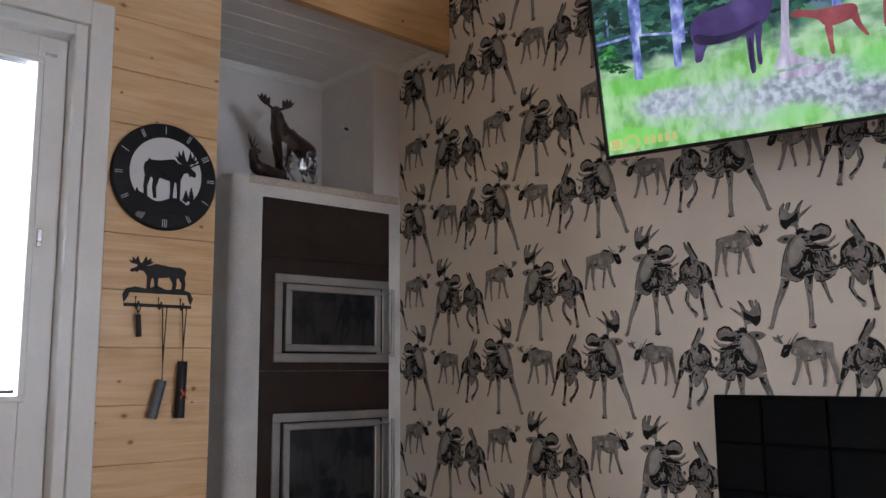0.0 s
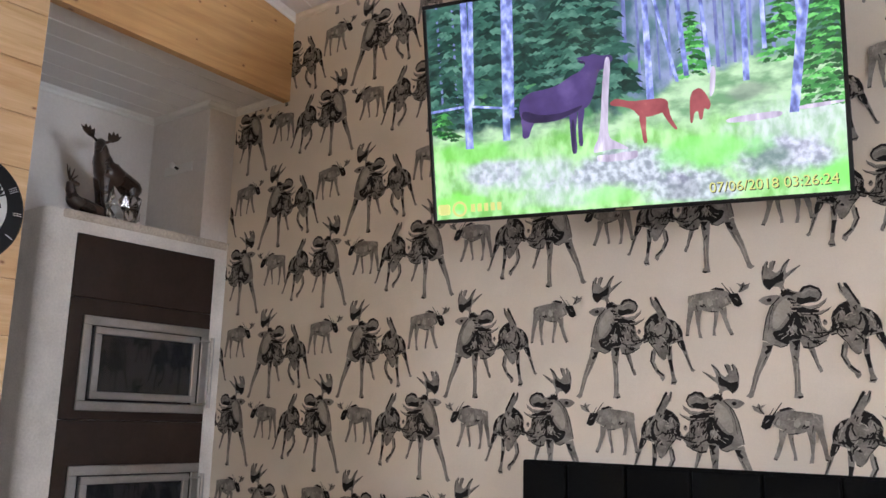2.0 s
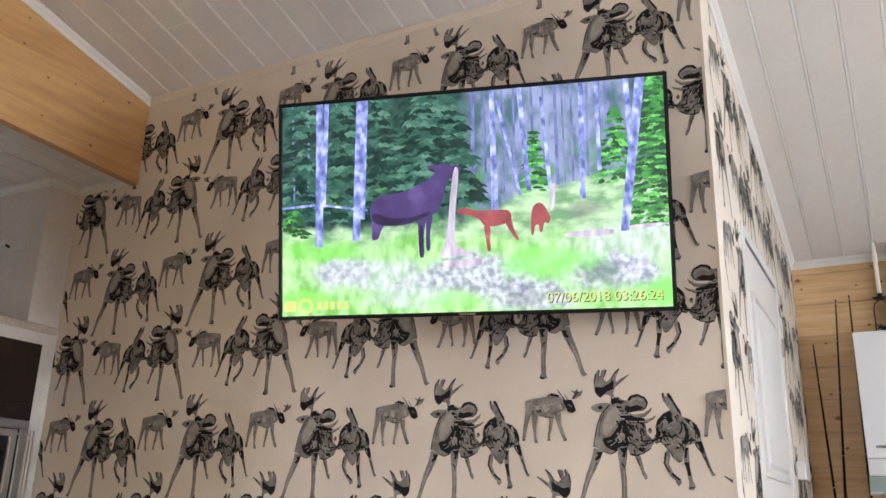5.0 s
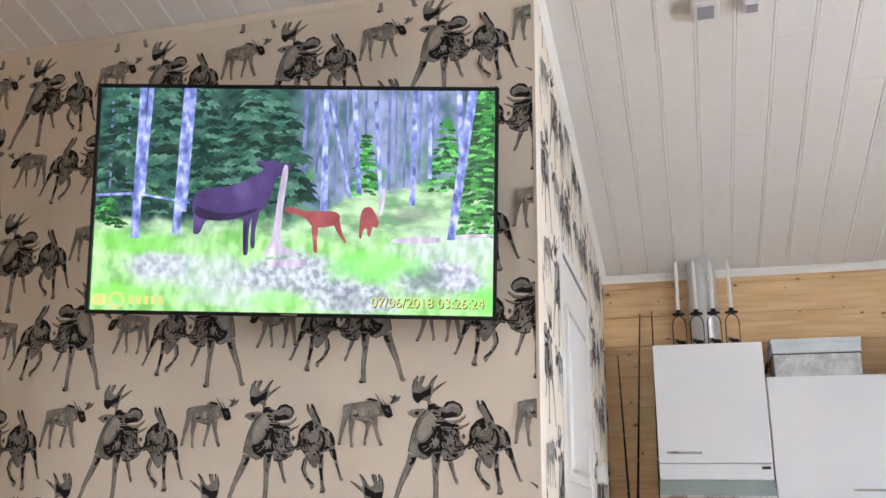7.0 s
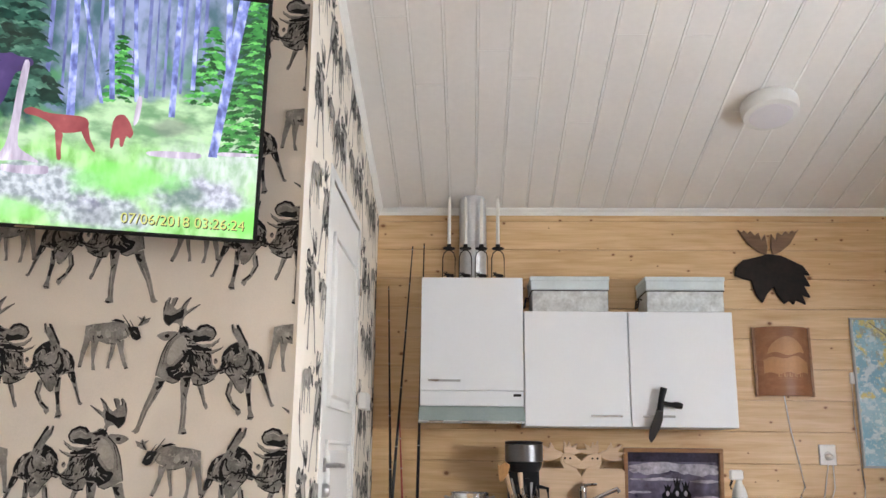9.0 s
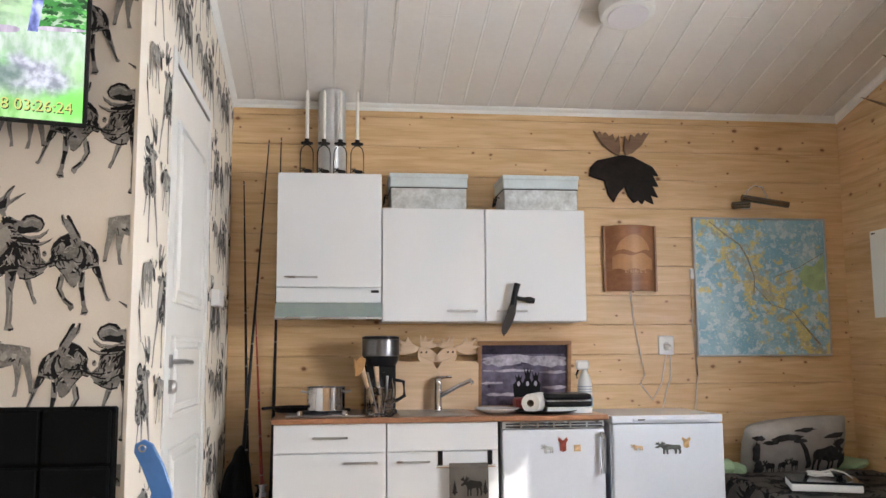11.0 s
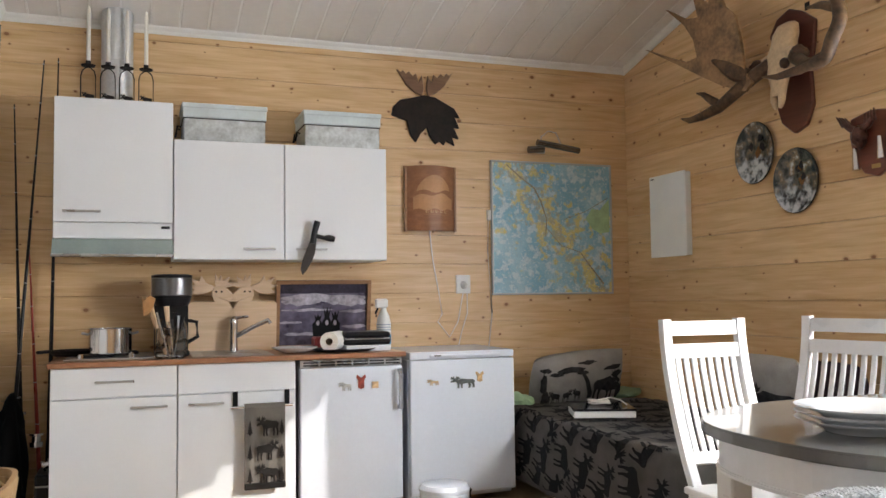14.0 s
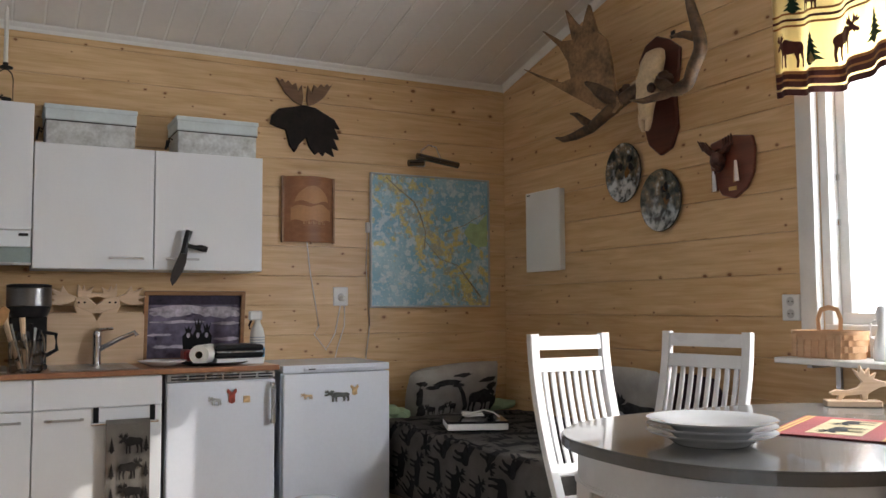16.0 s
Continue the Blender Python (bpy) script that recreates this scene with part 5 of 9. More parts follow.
def curved(w, h, bulge, thick, x0=-1.0, x1=1.0, z0=-1.0, z1=1.0, out=0.0, n=14):
    """Part of a bowed sheet, in shares of its half width and half height."""
    bm = bmesh.new()
    rows = []
    for i in range(n + 1):
        s = x0 + (x1 - x0) * i / n
        y = -bulge * (1 - s * s) - 0.012 - out
        rows.append([bm.verts.new((s * w / 2, yy, z * h / 2)) for yy, z in ((y, z0), (y, z1), (y + thick, z1), (y + thick, z0))])
    for a, b in zip(rows, rows[1:]):
        for k in range(4):
            bm.faces.new((a[k], a[(k + 1) % 4], b[(k + 1) % 4], b[k]))
    bm.faces.new(rows[0]), bm.faces.new(rows[-1][::-1])
    return bm


part("shade", curved(0.345, 0.415, 0.09, 0.003), VENEER, lamp, smooth=True)
LAMP_LIGHT = plain("thin_veneer", (0.50, 0.28, 0.14), 0.5, vary=0.1)
def fret(u0, u1, low, high, n=18):
    """A fretted field on the bowed shade between two curves."""
    bm = bmesh.new()
    rows = []
    for i in range(n + 1):
        t = i / n
        u = u0 + (u1 - u0) * t
        y = -0.09 * (1 - u * u) - 0.0155
        za, zb = low(t), max(low(t) + 0.004, high(t))
        rows.append([bm.verts.new((u * 0.1725, yy, z * 0.2075)) for yy, z in ((y, za), (y, zb), (y + 0.002, zb), (y + 0.002, za))])
    for a, b in zip(rows, rows[1:]):
        for k in range(4):
            bm.faces.new((a[k], a[(k + 1) % 4], b[(k + 1) % 4], b[k]))
    bm.faces.new(rows[0]), bm.faces.new(rows[-1][::-1])
    return bm


part("fret", fret(-0.62, 0.66, lambda t: 0.20 + 0.05 * math.sin(9 * t), lambda t: 0.24 + 0.46 * math.sin(math.pi * t) ** 0.6), LAMP_LIGHT, lamp)
part("fret", fret(-0.74, 0.78, lambda t: -0.36 + 0.03 * math.sin(16 * t), lambda t: 0.02 + 0.09 * math.sin(math.pi * t) + 0.05 * math.sin(11 * t)), LAMP_LIGHT, lamp)
for xx in (-0.34, -0.16, 0.02, 0.22, 0.40):
    part("fret", fret(xx, xx + 0.11, lambda t: -0.47, lambda t: -0.42 + 0.08 * math.sin(7 * t), n=6), LAMP_LIGHT, lamp)
part("back_board", box(-0.17, 0.17, -0.012, 0, -0.205, 0.205), VENEER, lamp)
for s in (-1, 1):
    part("cheek", box(s * 0.168 - 0.006, s * 0.168 + 0.006, -0.03, -0.002, -0.21, 0.21), OAK_FRAME, lamp)

CABLE = plain("white_cable", (0.72, 0.70, 0.66), 0.5, vary=0.03)


def cable(name, pts, label, r=0.0035):
    return tagged(part(name, tube([Vector(p) for p in pts], r, n=6, bm=bmesh.new()), CABLE, smooth=True), label, "cable")


xk = X_KITCHEN - 0.006
cable("lamp_cable", [(xk, -2.07, 1.585), (xk, -2.09, 1.40), (xk, -2.13, 1.18), (xk, -2.15, 1.05), (xk, -2.12, 1.0), (xk, -2.20, 0.90), (xk, -2.26, 1.0), (xk, -2.30, 1.20)], "white lamp cable hanging down the panelling")
cable("freezer_cable", [(xk, -2.325, 1.19), (xk - 0.01, -2.32, 1.05), (xk, -2.28, 0.92), (xk, -2.25, 0.80)], "white cable running down behind the freezer")
cable("picture_lamp_cable", [(xk, -2.485, 1.72), (xk, -2.475, 1.45), (xk, -2.50, 1.05), (xk, -2.47, 0.80)], "thin white cable beside the map")
sw = tagged(part("inline_switch", box(xk - 0.012, xk + 0.004, -2.50, -2.47, 1.66, 1.73, bevel=0.005), WHITE), "white inline switch on the cable", "switch")


def socket(name, m, label):
    t = thing(name, m, label, "socket")
    part("plate", box(-0.05, 0.05, -0.012, 0, -0.06, 0.06, bevel=0.004), WHITE, t)
    for z in ((0.0,) if name == "wall_socket" else (0.028, -0.028)):
        part("well", lathe([(0.021, 0.0), (0.021, 0.002), (0.018, 0.002), (0.018, 0.0008), (0, 0.0008)], 18, m=pose(0, -0.0125, z, 90, 0, 0)), plain("socket_grey", (0.50, 0.50, 0.49), 0.4), t)
        for dx in (-0.0095, 0.0095):
            part("pin_hole", lathe([(0, 0), (0.0035, 0), (0.0035, 0.0006), (0, 0.0006)], 10, m=pose(dx, -0.0133, z, 90, 0, 0)), BLACK, t)
    return t


so = socket("wall_socket", pose(X_KITCHEN - 0.001, -2.297, 1.24, 0, 0, FACE_KITCHEN), "white wall socket with two plugs in it")
part("plug", lathe([(0, 0), (0.02, 0), (0.018, 0.035), (0.008, 0.05), (0, 0.05)], 14, m=pose(0.0, -0.014, -0.012, 90, 0, 0)), CABLE, so, "white plug")
socket("double_socket", pose(2.94, Y_DINING + 0.001, 1.16, 0, 0, 180), "white double wall socket beside the window")


# ---- map ----
def map_material():
    m = bpy.data.materials.new("map_print")
    m.use_nodes = True
    n, l = nodes_of(m)
    b = n["Principled BSDF"]
    co = n.new("ShaderNodeTexCoord")

    def noise_at(scale, detail, loc):
        mp, no = n.new("ShaderNodeMapping"), n.new("ShaderNodeTexNoise")
        mp.inputs["Location"].default_value = loc
        l.new(co.outputs["Object"], mp.inputs[0]), l.new(mp.outputs[0], no.inputs["Vector"])
        no.inputs["Scale"].default_value, no.inputs["Detail"].default_value = scale, detail
        return no.outputs["Fac"]

    def mix(fac, a, colour, p0, p1, amount=1.0):
        rp, mx = n.new("ShaderNodeMapRange"), n.new("ShaderNodeMix")
        mx.data_type = "RGBA"
        rp.inputs[1].default_value, rp.inputs[2].default_value = p0, p1
        rp.inputs[4].default_value = amount
        l.new(fac, rp.inputs[0]), l.new(rp.outputs[0], mx.inputs[0]), l.new(a, mx.inputs[6])
        mx.inputs[7].default_value = (*colour, 1)
        return mx.outputs[2]

    base = n.new("ShaderNodeRGB")
    base.outputs[0].default_value = (0.20, 0.42, 0.56, 1)
    c = mix(noise_at(5, 4, (1, 2, 3)), base.outputs[0], (0.34, 0.55, 0.64), 0.40, 0.60)
    c = mix(noise_at(22, 9, (5, 2, 3)), c, (0.62, 0.72, 0.74), 0.52, 0.60, 0.75)
    # a belt of yellow fields and grey towns that runs down across the sheet
    sep = n.new("ShaderNodeSeparateXYZ")
    l.new(co.outputs["Object"], sep.inputs[0])
    dist = n.new("ShaderNodeMath")
    dist.operation = "MULTIPLY_ADD"
    l.new(sep.outputs[0], dist.inputs[0])
    dist.inputs[1].default_value = 1.15
    l.new(sep.outputs[2], dist.inputs[2])
    absd = n.new("ShaderNodeMath")
    absd.operation = "ABSOLUTE"
    l.new(dist.outputs[0], absd.inputs[0])

    def belt(weight, fac):
        fld = n.new("ShaderNodeMath")
        fld.operation = "MULTIPLY_ADD"
        l.new(absd.outputs[0], fld.inputs[0])
        fld.inputs[1].default_value = -weight
        l.new(fac, fld.inputs[2])
        return fld.outputs[0]

    c = mix(belt(0.30, noise_at(17, 9, (9, 1, 4))), c, (0.68, 0.56, 0.14), 0.47, 0.53, 0.85)
    c = mix(belt(0.55, noise_at(30, 8, (3, 6, 4))), c, (0.36, 0.35, 0.27), 0.47, 0.55, 0.75)
    c = mix(noise_at(60, 6, (2, 7, 1)), c, (0.24, 0.36, 0.44), 0.56, 0.66, 0.55)
    c = mix(noise_at(90, 3, (8, 3, 6)), c, (0.78, 0.82, 0.80), 0.60, 0.68, 0.6)
    l.new(c, b.inputs["Base Color"])
    b.inputs["Roughness"].default_value = 0.35
    return m


chart = thing("wall_map", pose(X_KITCHEN - 0.001, -2.955, 1.615, 0, 0, FACE_KITCHEN), "large blue and yellow wall map in a thin grey frame", "map")
part("sheet", box(-0.445, 0.445, -0.018, -0.002, -0.437, 0.437), map_material(), chart)
part("frame", frame_bars(-0.456, 0.456, -0.449, 0.449, 0.013, -0.024, -0.0005), plain("grey_map_frame", (0.42, 0.45, 0.47), 0.4), chart)
MAPGREEN = plain("map_green", (0.40, 0.56, 0.30), 0.4, vary=0.12, scale=16)
part("green_area", slab([(0.25, 0.07), (0.30, 0.14), (0.36, 0.13), (0.435, 0.21), (0.435, -0.02), (0.36, -0.03), (0.30, 0.0)], 0.0006, m=pose(0, -0.0182, 0)), MAPGREEN, chart)
MAPLINE = plain("map_line", (0.30, 0.27, 0.19), 0.5, vary=0.3, scale=30)
bm = tube([(-0.34, 0, 0.42), (-0.24, 0, 0.34), (-0.14, 0, 0.27), (-0.09, 0, 0.18), (-0.05, 0, 0.06), (-0.06, 0, -0.06)], [0.003, 0.005, 0.006, 0.006, 0.005, 0.003], n=6, flat=0.05, flat_axis=(0, 1, 0), bm=bmesh.new())
tube([(-0.05, 0, 0.0), (0.06, 0, -0.12), (0.20, 0, -0.16), (0.28, 0, -0.26), (0.38, 0, -0.38)], [0.003, 0.003, 0.003, 0.005, 0.007], n=6, flat=0.05, flat_axis=(0, 1, 0), bm=bm)
part("valley_line", bm, MAPLINE, chart, m=pose(0, -0.0188, 0))
part("border_line", tube([(0.08, 0, 0.06), (0.25, 0, 0.12), (0.43, 0, 0.22)], 0.0022, n=4, flat=0.2, flat_axis=(0, 1, 0), bm=bmesh.new()), MAPLINE, chart, m=pose(0, -0.0188, 0))

pl = thing("picture_lamp", pose(X_KITCHEN - 0.001, -2.93, 2.16, 0, 0, FACE_KITCHEN), "brushed steel picture lamp over the map", "lamp")
LAMP_STEEL = plain("polished_dark_steel", (0.22, 0.21, 0.20), 0.22, 1.0, vary=0.2)
part("tube_shade", tube([(-0.15, -0.15, 0.012), (0.16, -0.15, -0.03)], 0.021, n=14, bm=bmesh.new()), LAMP_STEEL, pl, smooth=True)
part("rail", tube([(-0.16, -0.04, -0.02), (-0.05, -0.04, -0.01)], 0.024, n=12, bm=bmesh.new()), LAMP_STEEL, pl, smooth=True)
part("arm", tube([(-0.07, -0.03, 0.0), (-0.07, -0.05, 0.07), (-0.03, -0.08, 0.105), (0.01, -0.11, 0.09), (0.03, -0.14, 0.01)], 0.006, n=8, bm=bmesh.new()), CHROME, pl, smooth=True)
part("wall_plate", box(-0.09, -0.03, -0.03, 0, -0.035, 0.035, bevel=0.004), STEEL, pl)

knife = thing("hanging_knife", pose(5.035, -1.24, 1.44, 0, 0, FACE_KITCHEN), "dark machete hung by its hilt over a cabinet handle", "knife")
part("blade", slab([(-0.022, 0.05), (0.014, 0.05), (0.006, -0.02), (-0.012, -0.07), (-0.045, -0.125), (-0.066, -0.148), (-0.078, -0.118), (-0.07, -0.07), (-0.046, -0.01)], 0.003, bevel=0.0008), plain("dark_blade", (0.022, 0.015, 0.013), 0.35, 0.2, vary=0.2), knife)
part("grip", tube([(-0.008, -0.002, 0.03), (0.004, -0.002, 0.10), (0.02, -0.002, 0.158)], [0.018, 0.017, 0.019], n=10, bm=bmesh.new()), BLACK_PLASTIC, knife)
part("side_handle", smooth_tube([(0.0, -0.002, 0.078), (0.05, -0.002, 0.066), (0.09, -0.002, 0.062), (0.118, -0.002, 0.056)], [0.013, 0.012, 0.019, 0.016], n=10, bm=bmesh.new()), BLACK_PLASTIC, knife)

# ---- ceiling fixtures ----
tilt = math.degrees(math.atan(SLOPE))
cl = thing("ceiling_lamp", pose(4.345, -1.723, z_roof(4.345), 180, tilt, 0), "round white flush ceiling lamp, switched off", "lamp")
part("body", lathe([(0, 0.002), (0.138, 0.002), (0.146, 0.012), (0.146, 0.062), (0.136, 0.082), (0.112, 0.088), (0, 0.088)], 40), WHITE, cl, smooth=True)
part("diffuser", lathe([(0, 0.0885), (0.108, 0.0885), (0.104, 0.094), (0, 0.097)], 36), plain("milky_diffuser", (0.70, 0.68, 0.72), 0.4, vary=0.02), cl, smooth=True)
for nm, x, y, w, lb in (("smoke_alarm", 3.28, -0.24, 0.055, "white square alarm box on the ceiling"), ("ceiling_eye", 3.29, -0.42, 0.035, "small white sensor on the ceiling")):
    s = thing(nm if nm == "smoke_alarm" else "ceiling_sensor", pose(x, y, z_roof(x) - 0.001, 0, tilt, 0), lb, "alarm")
    part("body", box(-w, w, -w, w, -0.05, 0, bevel=0.008), WHITE, s)
    part("window", box(-w * 0.6, w * 0.6, -w * 0.6, w * 0.6, -0.053, -0.05), plain("alarm_grey", (0.30, 0.31, 0.36), 0.3), s)

# ---- on the worktop ----
ZT = 0.858
hob = thing("hob", pose(0, 0, ZT), "stainless two-plate hob set into the worktop", "hob")
part("tray", box(4.88, 5.36, -0.38, 0.05, 0.001, 0.012, bevel=0.004), STEEL, hob)
for x, y in ((5.02, -0.10), (5.22, -0.22)):
    part("hotplate", lathe([(0, 0.012), (0.085, 0.012), (0.085, 0.024), (0.078, 0.028), (0, 0.028)], 28, m=pose(x, y, 0)), BLACK, hob)
for y in (-0.03, -0.27):
    part("knob", lathe([(0, 0.012), (0.017, 0.012), (0.015, 0.034), (0, 0.036)], 14, m=pose(4.905, y, 0)), CHROME, hob)
pan_lid = thing("frying_pan", pose(5.20, 0.02, ZT + 0.013), "flat black frying pan lying on the hob", "pan")
part("bowl", lathe([(0, 0), (0.10, 0.0), (0.125, 0.03), (0.121, 0.03), (0.098, 0.006), (0, 0.006)], 26), BLACK, pan_lid)
part("handle", tube([(-0.05, 0.115, 0.028), (-0.16, 0.16, 0.03)], 0.009, bm=bmesh.new()), BLACK, pan_lid)
pot = thing("cooking_pot", pose(5.02, -0.165, ZT + 0.029), "polished steel pot standing on the hob", "pot")
part("body", lathe([(0, 0), (0.100, 0), (0.106, 0.006), (0.106, 0.128), (0.111, 0.132), (0.103, 0.131), (0.101, 0.01), (0, 0.008)], 32), CHROME, pot, smooth=True)
for s in (-1, 1):
    part("handle", tube([(0, s * 0.104, 0.10), (-0.02, s * 0.135, 0.108), (0.02, s * 0.135, 0.108), (0.0, s * 0.104, 0.10)], 0.006, bm=bmesh.new()), STEEL, pot)

cm = thing("coffee_maker", pose(5.18, -0.475, ZT), "black coffee maker with a steel band and glass jug", "coffee maker")
part("tower", box(0.02, 0.13, -0.09, 0.09, 0, 0.31, bevel=0.01), BLACK_PLASTIC, cm)
part("base", box(-0.11, 0.12, -0.09, 0.09, 0, 0.03, bevel=0.008), BLACK_PLASTIC, cm)
part("filter_housing", lathe([(0, 0.27), (0.085, 0.27), (0.10, 0.30), (0.105, 0.325)], 28, m=pose(-0.02, 0, 0)), BLACK_PLASTIC, cm, smooth=True)
part("steel_band", lathe([(0.100, 0.325), (0.108, 0.328), (0.108, 0.42), (0.100, 0.423)], 30, m=pose(-0.02, 0, 0)), plain("dark_steel_band", (0.17, 0.17, 0.175), 0.3, 1.0, vary=0.15, grain=140), cm, smooth=True)
part("top", lathe([(0, 0.42), (0.107, 0.423), (0.108, 0.436), (0.09, 0.442), (0, 0.442)], 28, m=pose(-0.02, 0, 0)), BLACK_PLASTIC, cm)
part("jug", lathe([(0, 0.035), (0.075, 0.035), (0.085, 0.08), (0.078, 0.16), (0.062, 0.20), (0.060, 0.20), (0.074, 0.158), (0.081, 0.08), (0.072, 0.04), (0, 0.04)], 26, m=pose(-0.02, 0, 0)), DARK_GLASS, cm, smooth=True)
part("jug_handle", tube([(-0.04, -0.08, 0.19), (-0.05, -0.13, 0.18), (-0.05, -0.135, 0.10), (-0.04, -0.085, 0.07)], 0.011, bm=bmesh.new()), BLACK_PLASTIC, cm)

jar = thing("utensil_jar", pose(4.93, -0.46, ZT), "square glass jar holding wooden and steel utensils", "jar")
bm = box(-0.07, 0.07, -0.075, 0.075, 0, 0.16, bevel=0.012)
box(-0.063, 0.063, -0.068, 0.068, 0.012, 0.158, bm=bm)
part("glass", bm, CLEAR, jar, "clear square glass")
ut = ((0.0, 0.04, 0.11, 0.30, BIRCH, 0.012), (0.02, 0.0, 0.02, 0.27, BIRCH, 0.010), (-0.02, -0.03, -0.04, 0.22, STEEL, 0.005), (0.02, -0.04, -0.02, 0.24, BLACK_PLASTIC, 0.008), (-0.03, 0.02, 0.07, 0.24, STEEL, 0.004), (0.0, -0.01, -0.06, 0.21, BLACK_PLASTIC, 0.008), (0.03, 0.03, 0.06, 0.20, CHROME, 0.005), (-0.03, -0.02, 0.01, 0.19, CHROME, 0.005))
for dx, y0, y1, ln, mt, rr in ut:
    part("utensil", tube([(dx, y0 * 0.6, 0.02), (dx, (y0 + y1) / 2, ln * 0.6), (dx, y1, ln)], [rr * 0.7, rr, rr * 1.5], n=7, bm=bmesh.new()), mt, jar)
part("carved_grip", slab([(-0.03, 0), (0.0, 0.01), (0.02, 0.05), (0.03, 0.09), (0.0, 0.11), (-0.025, 0.085), (-0.04, 0.10), (-0.035, 0.05)], 0.02, m=pose(0, 0.105, 0.22, 0, 0, FACE_KITCHEN), bevel=0.004), plain("orange_wood", (0.46, 0.24, 0.09), 0.5, vary=0.15), jar)
for i in range(5):
    part("cutlery", blob(0.02, 0.012, 0.03, i, 0.1, m=pose(0.03 * math.cos(i * 1.9), 0.045 * math.sin(i * 2.3), 0.05 + 0.02 * i, 30 * i, 15 * i, 0), sub=1), CHROME, jar)


def cutting_board(y, flip, label):
    """A board whose neck rises at one side to a plain head with two leafy antlers."""
    s = -1 if flip else 1
    t = thing("cutting_board", pose(X_KITCHEN - 0.06, y, ZT + 0.001, 8, 0, FACE_KITCHEN), label, "cutting board", "cutting boards with antlers")

    def turned(pts):
        return [(s * x, z) for x, z in pts]
    part("board", slab(turned([(-0.14, 0), (0.14, 0), (0.14, 0.17), (0.135, 0.22), (0.11, 0.26), (0.085, 0.30), (0.07, 0.34), (0.04, 0.37), (0.0, 0.365), (-0.005, 0.33), (0.01, 0.295), (-0.12, 0.295), (-0.138, 0.28)]), 0.018, bevel=0.003), BIRCH, t)
    part("plain_muzzle", slab(turned([(0.0, 0.375), (0.03, 0.385), (0.075, 0.372), (0.12, 0.335), (0.135, 0.315), (0.13, 0.295), (0.10, 0.29), (0.06, 0.305), (0.015, 0.325)]), 0.018, m=pose(0, -0.003, 0), bevel=0.003), BIRCH, t)
    part("antler", slab(turned([(0.015, 0.37), (-0.03, 0.345), (-0.075, 0.335), (-0.135, 0.345), (-0.10, 0.365), (-0.145, 0.385), (-0.098, 0.392), (-0.125, 0.43), (-0.075, 0.41), (-0.062, 0.445), (-0.035, 0.40), (0.005, 0.385)]), 0.016, m=pose(0, -0.001, 0), bevel=0.002), BIRCH, t)
    part("antler", slab(turned([(0.02, 0.365), (0.012, 0.40), (0.015, 0.455), (0.035, 0.42), (0.045, 0.448), (0.058, 0.415), (0.095, 0.438), (0.085, 0.405), (0.14, 0.405), (0.115, 0.385), (0.075, 0.375), (0.045, 0.368)]), 0.016, m=pose(0, -0.002, 0), bevel=0.002), BIRCH, t)
    for dx in (0.02, 0.05):
        part("eye_hole", lathe([(0, 0), (0.006, 0), (0.005, 0.002), (0, 0.002)], 10, m=pose(s * dx, -0.0212, 0.352, 90, 0, 0)), BLACK, t)


cutting_board(-0.705, False, "pale birch cutting board with a cut-out antlered top")
cutting_board(-0.935, True, "pale birch cutting board facing its twin")

sink = thing("sink", pose(0, 0, ZT), "stainless sink bowl set into the worktop", "sink")
part("rim", box(4.88, 5.36, -0.99, -0.57, 0.001, 0.006, bevel=0.002), STEEL, sink)
# no recess: a flat plate whose darker steel paints the bowl's shade
part("bowl", box(4.92, 5.26, -0.93, -0.63, 0.0065, 0.0075), plain("sink_shadow_steel", (0.30, 0.30, 0.31), 0.3, 1.0), sink)
tap = thing("mixer_tap", pose(5.28, -0.82, ZT + 0.006), "chrome mixer tap with a long slanting spout", "tap")
part("column", lathe([(0, 0), (0.026, 0), (0.024, 0.02), (0.024, 0.15), (0.026, 0.165), (0.02, 0.185), (0, 0.19)], 22), CHROME, tap, smooth=True)
part("spout", tube([(-0.01, -0.015, 0.085), (-0.06, -0.11, 0.14), (-0.09, -0.185, 0.175), (-0.095, -0.195, 0.155)], [0.015, 0.013, 0.013, 0.013], n=10, bm=bmesh.new()), CHROME, tap, smooth=True)
part("lever", tube([(0.0, 0.0, 0.185), (0.02, -0.03, 0.19), (0.03, -0.085, 0.195)], [0.016, 0.010, 0.009], n=8, bm=bmesh.new()), CHROME, tap, smooth=True)

pic = thing("framed_picture", pose(X_KITCHEN - 0.045, -1.36, ZT + 0.001, 7, 0, FACE_KITCHEN), "wood framed picture of a violet winter field, leaning on the wall", "picture")
part("frame", frame_bars(-0.29, 0.29, 0.0, 0.415, 0.024, -0.03, 0.0), OAK_FRAME, pic)


part("field", box(-0.267, 0.267, -0.012, -0.004, 0.02, 0.395), plain("violet_field", (0.15, 0.13, 0.20), 0.3, vary=0.45, scale=5, grain=30), pic)
SNOW = plain("pale_snow", (0.46, 0.43, 0.50), 0.4, vary=0.4, scale=14, grain=50)
part("dark_band", box(-0.266, 0.266, -0.0135, -0.0122, 0.335, 0.394), plain("dark_wood_edge", (0.04, 0.032, 0.055), 0.4, vary=0.4), pic)
r = random.Random(21)


def drift(cx, cz, w, h):
    return [(max(-0.264, min(0.264, cx + w * math.cos(2 * math.pi * i / 18))), cz + h * math.sin(2 * math.pi * i / 18) * (1 + 0.5 * r.uniform(-1, 1))) for i in range(18)]


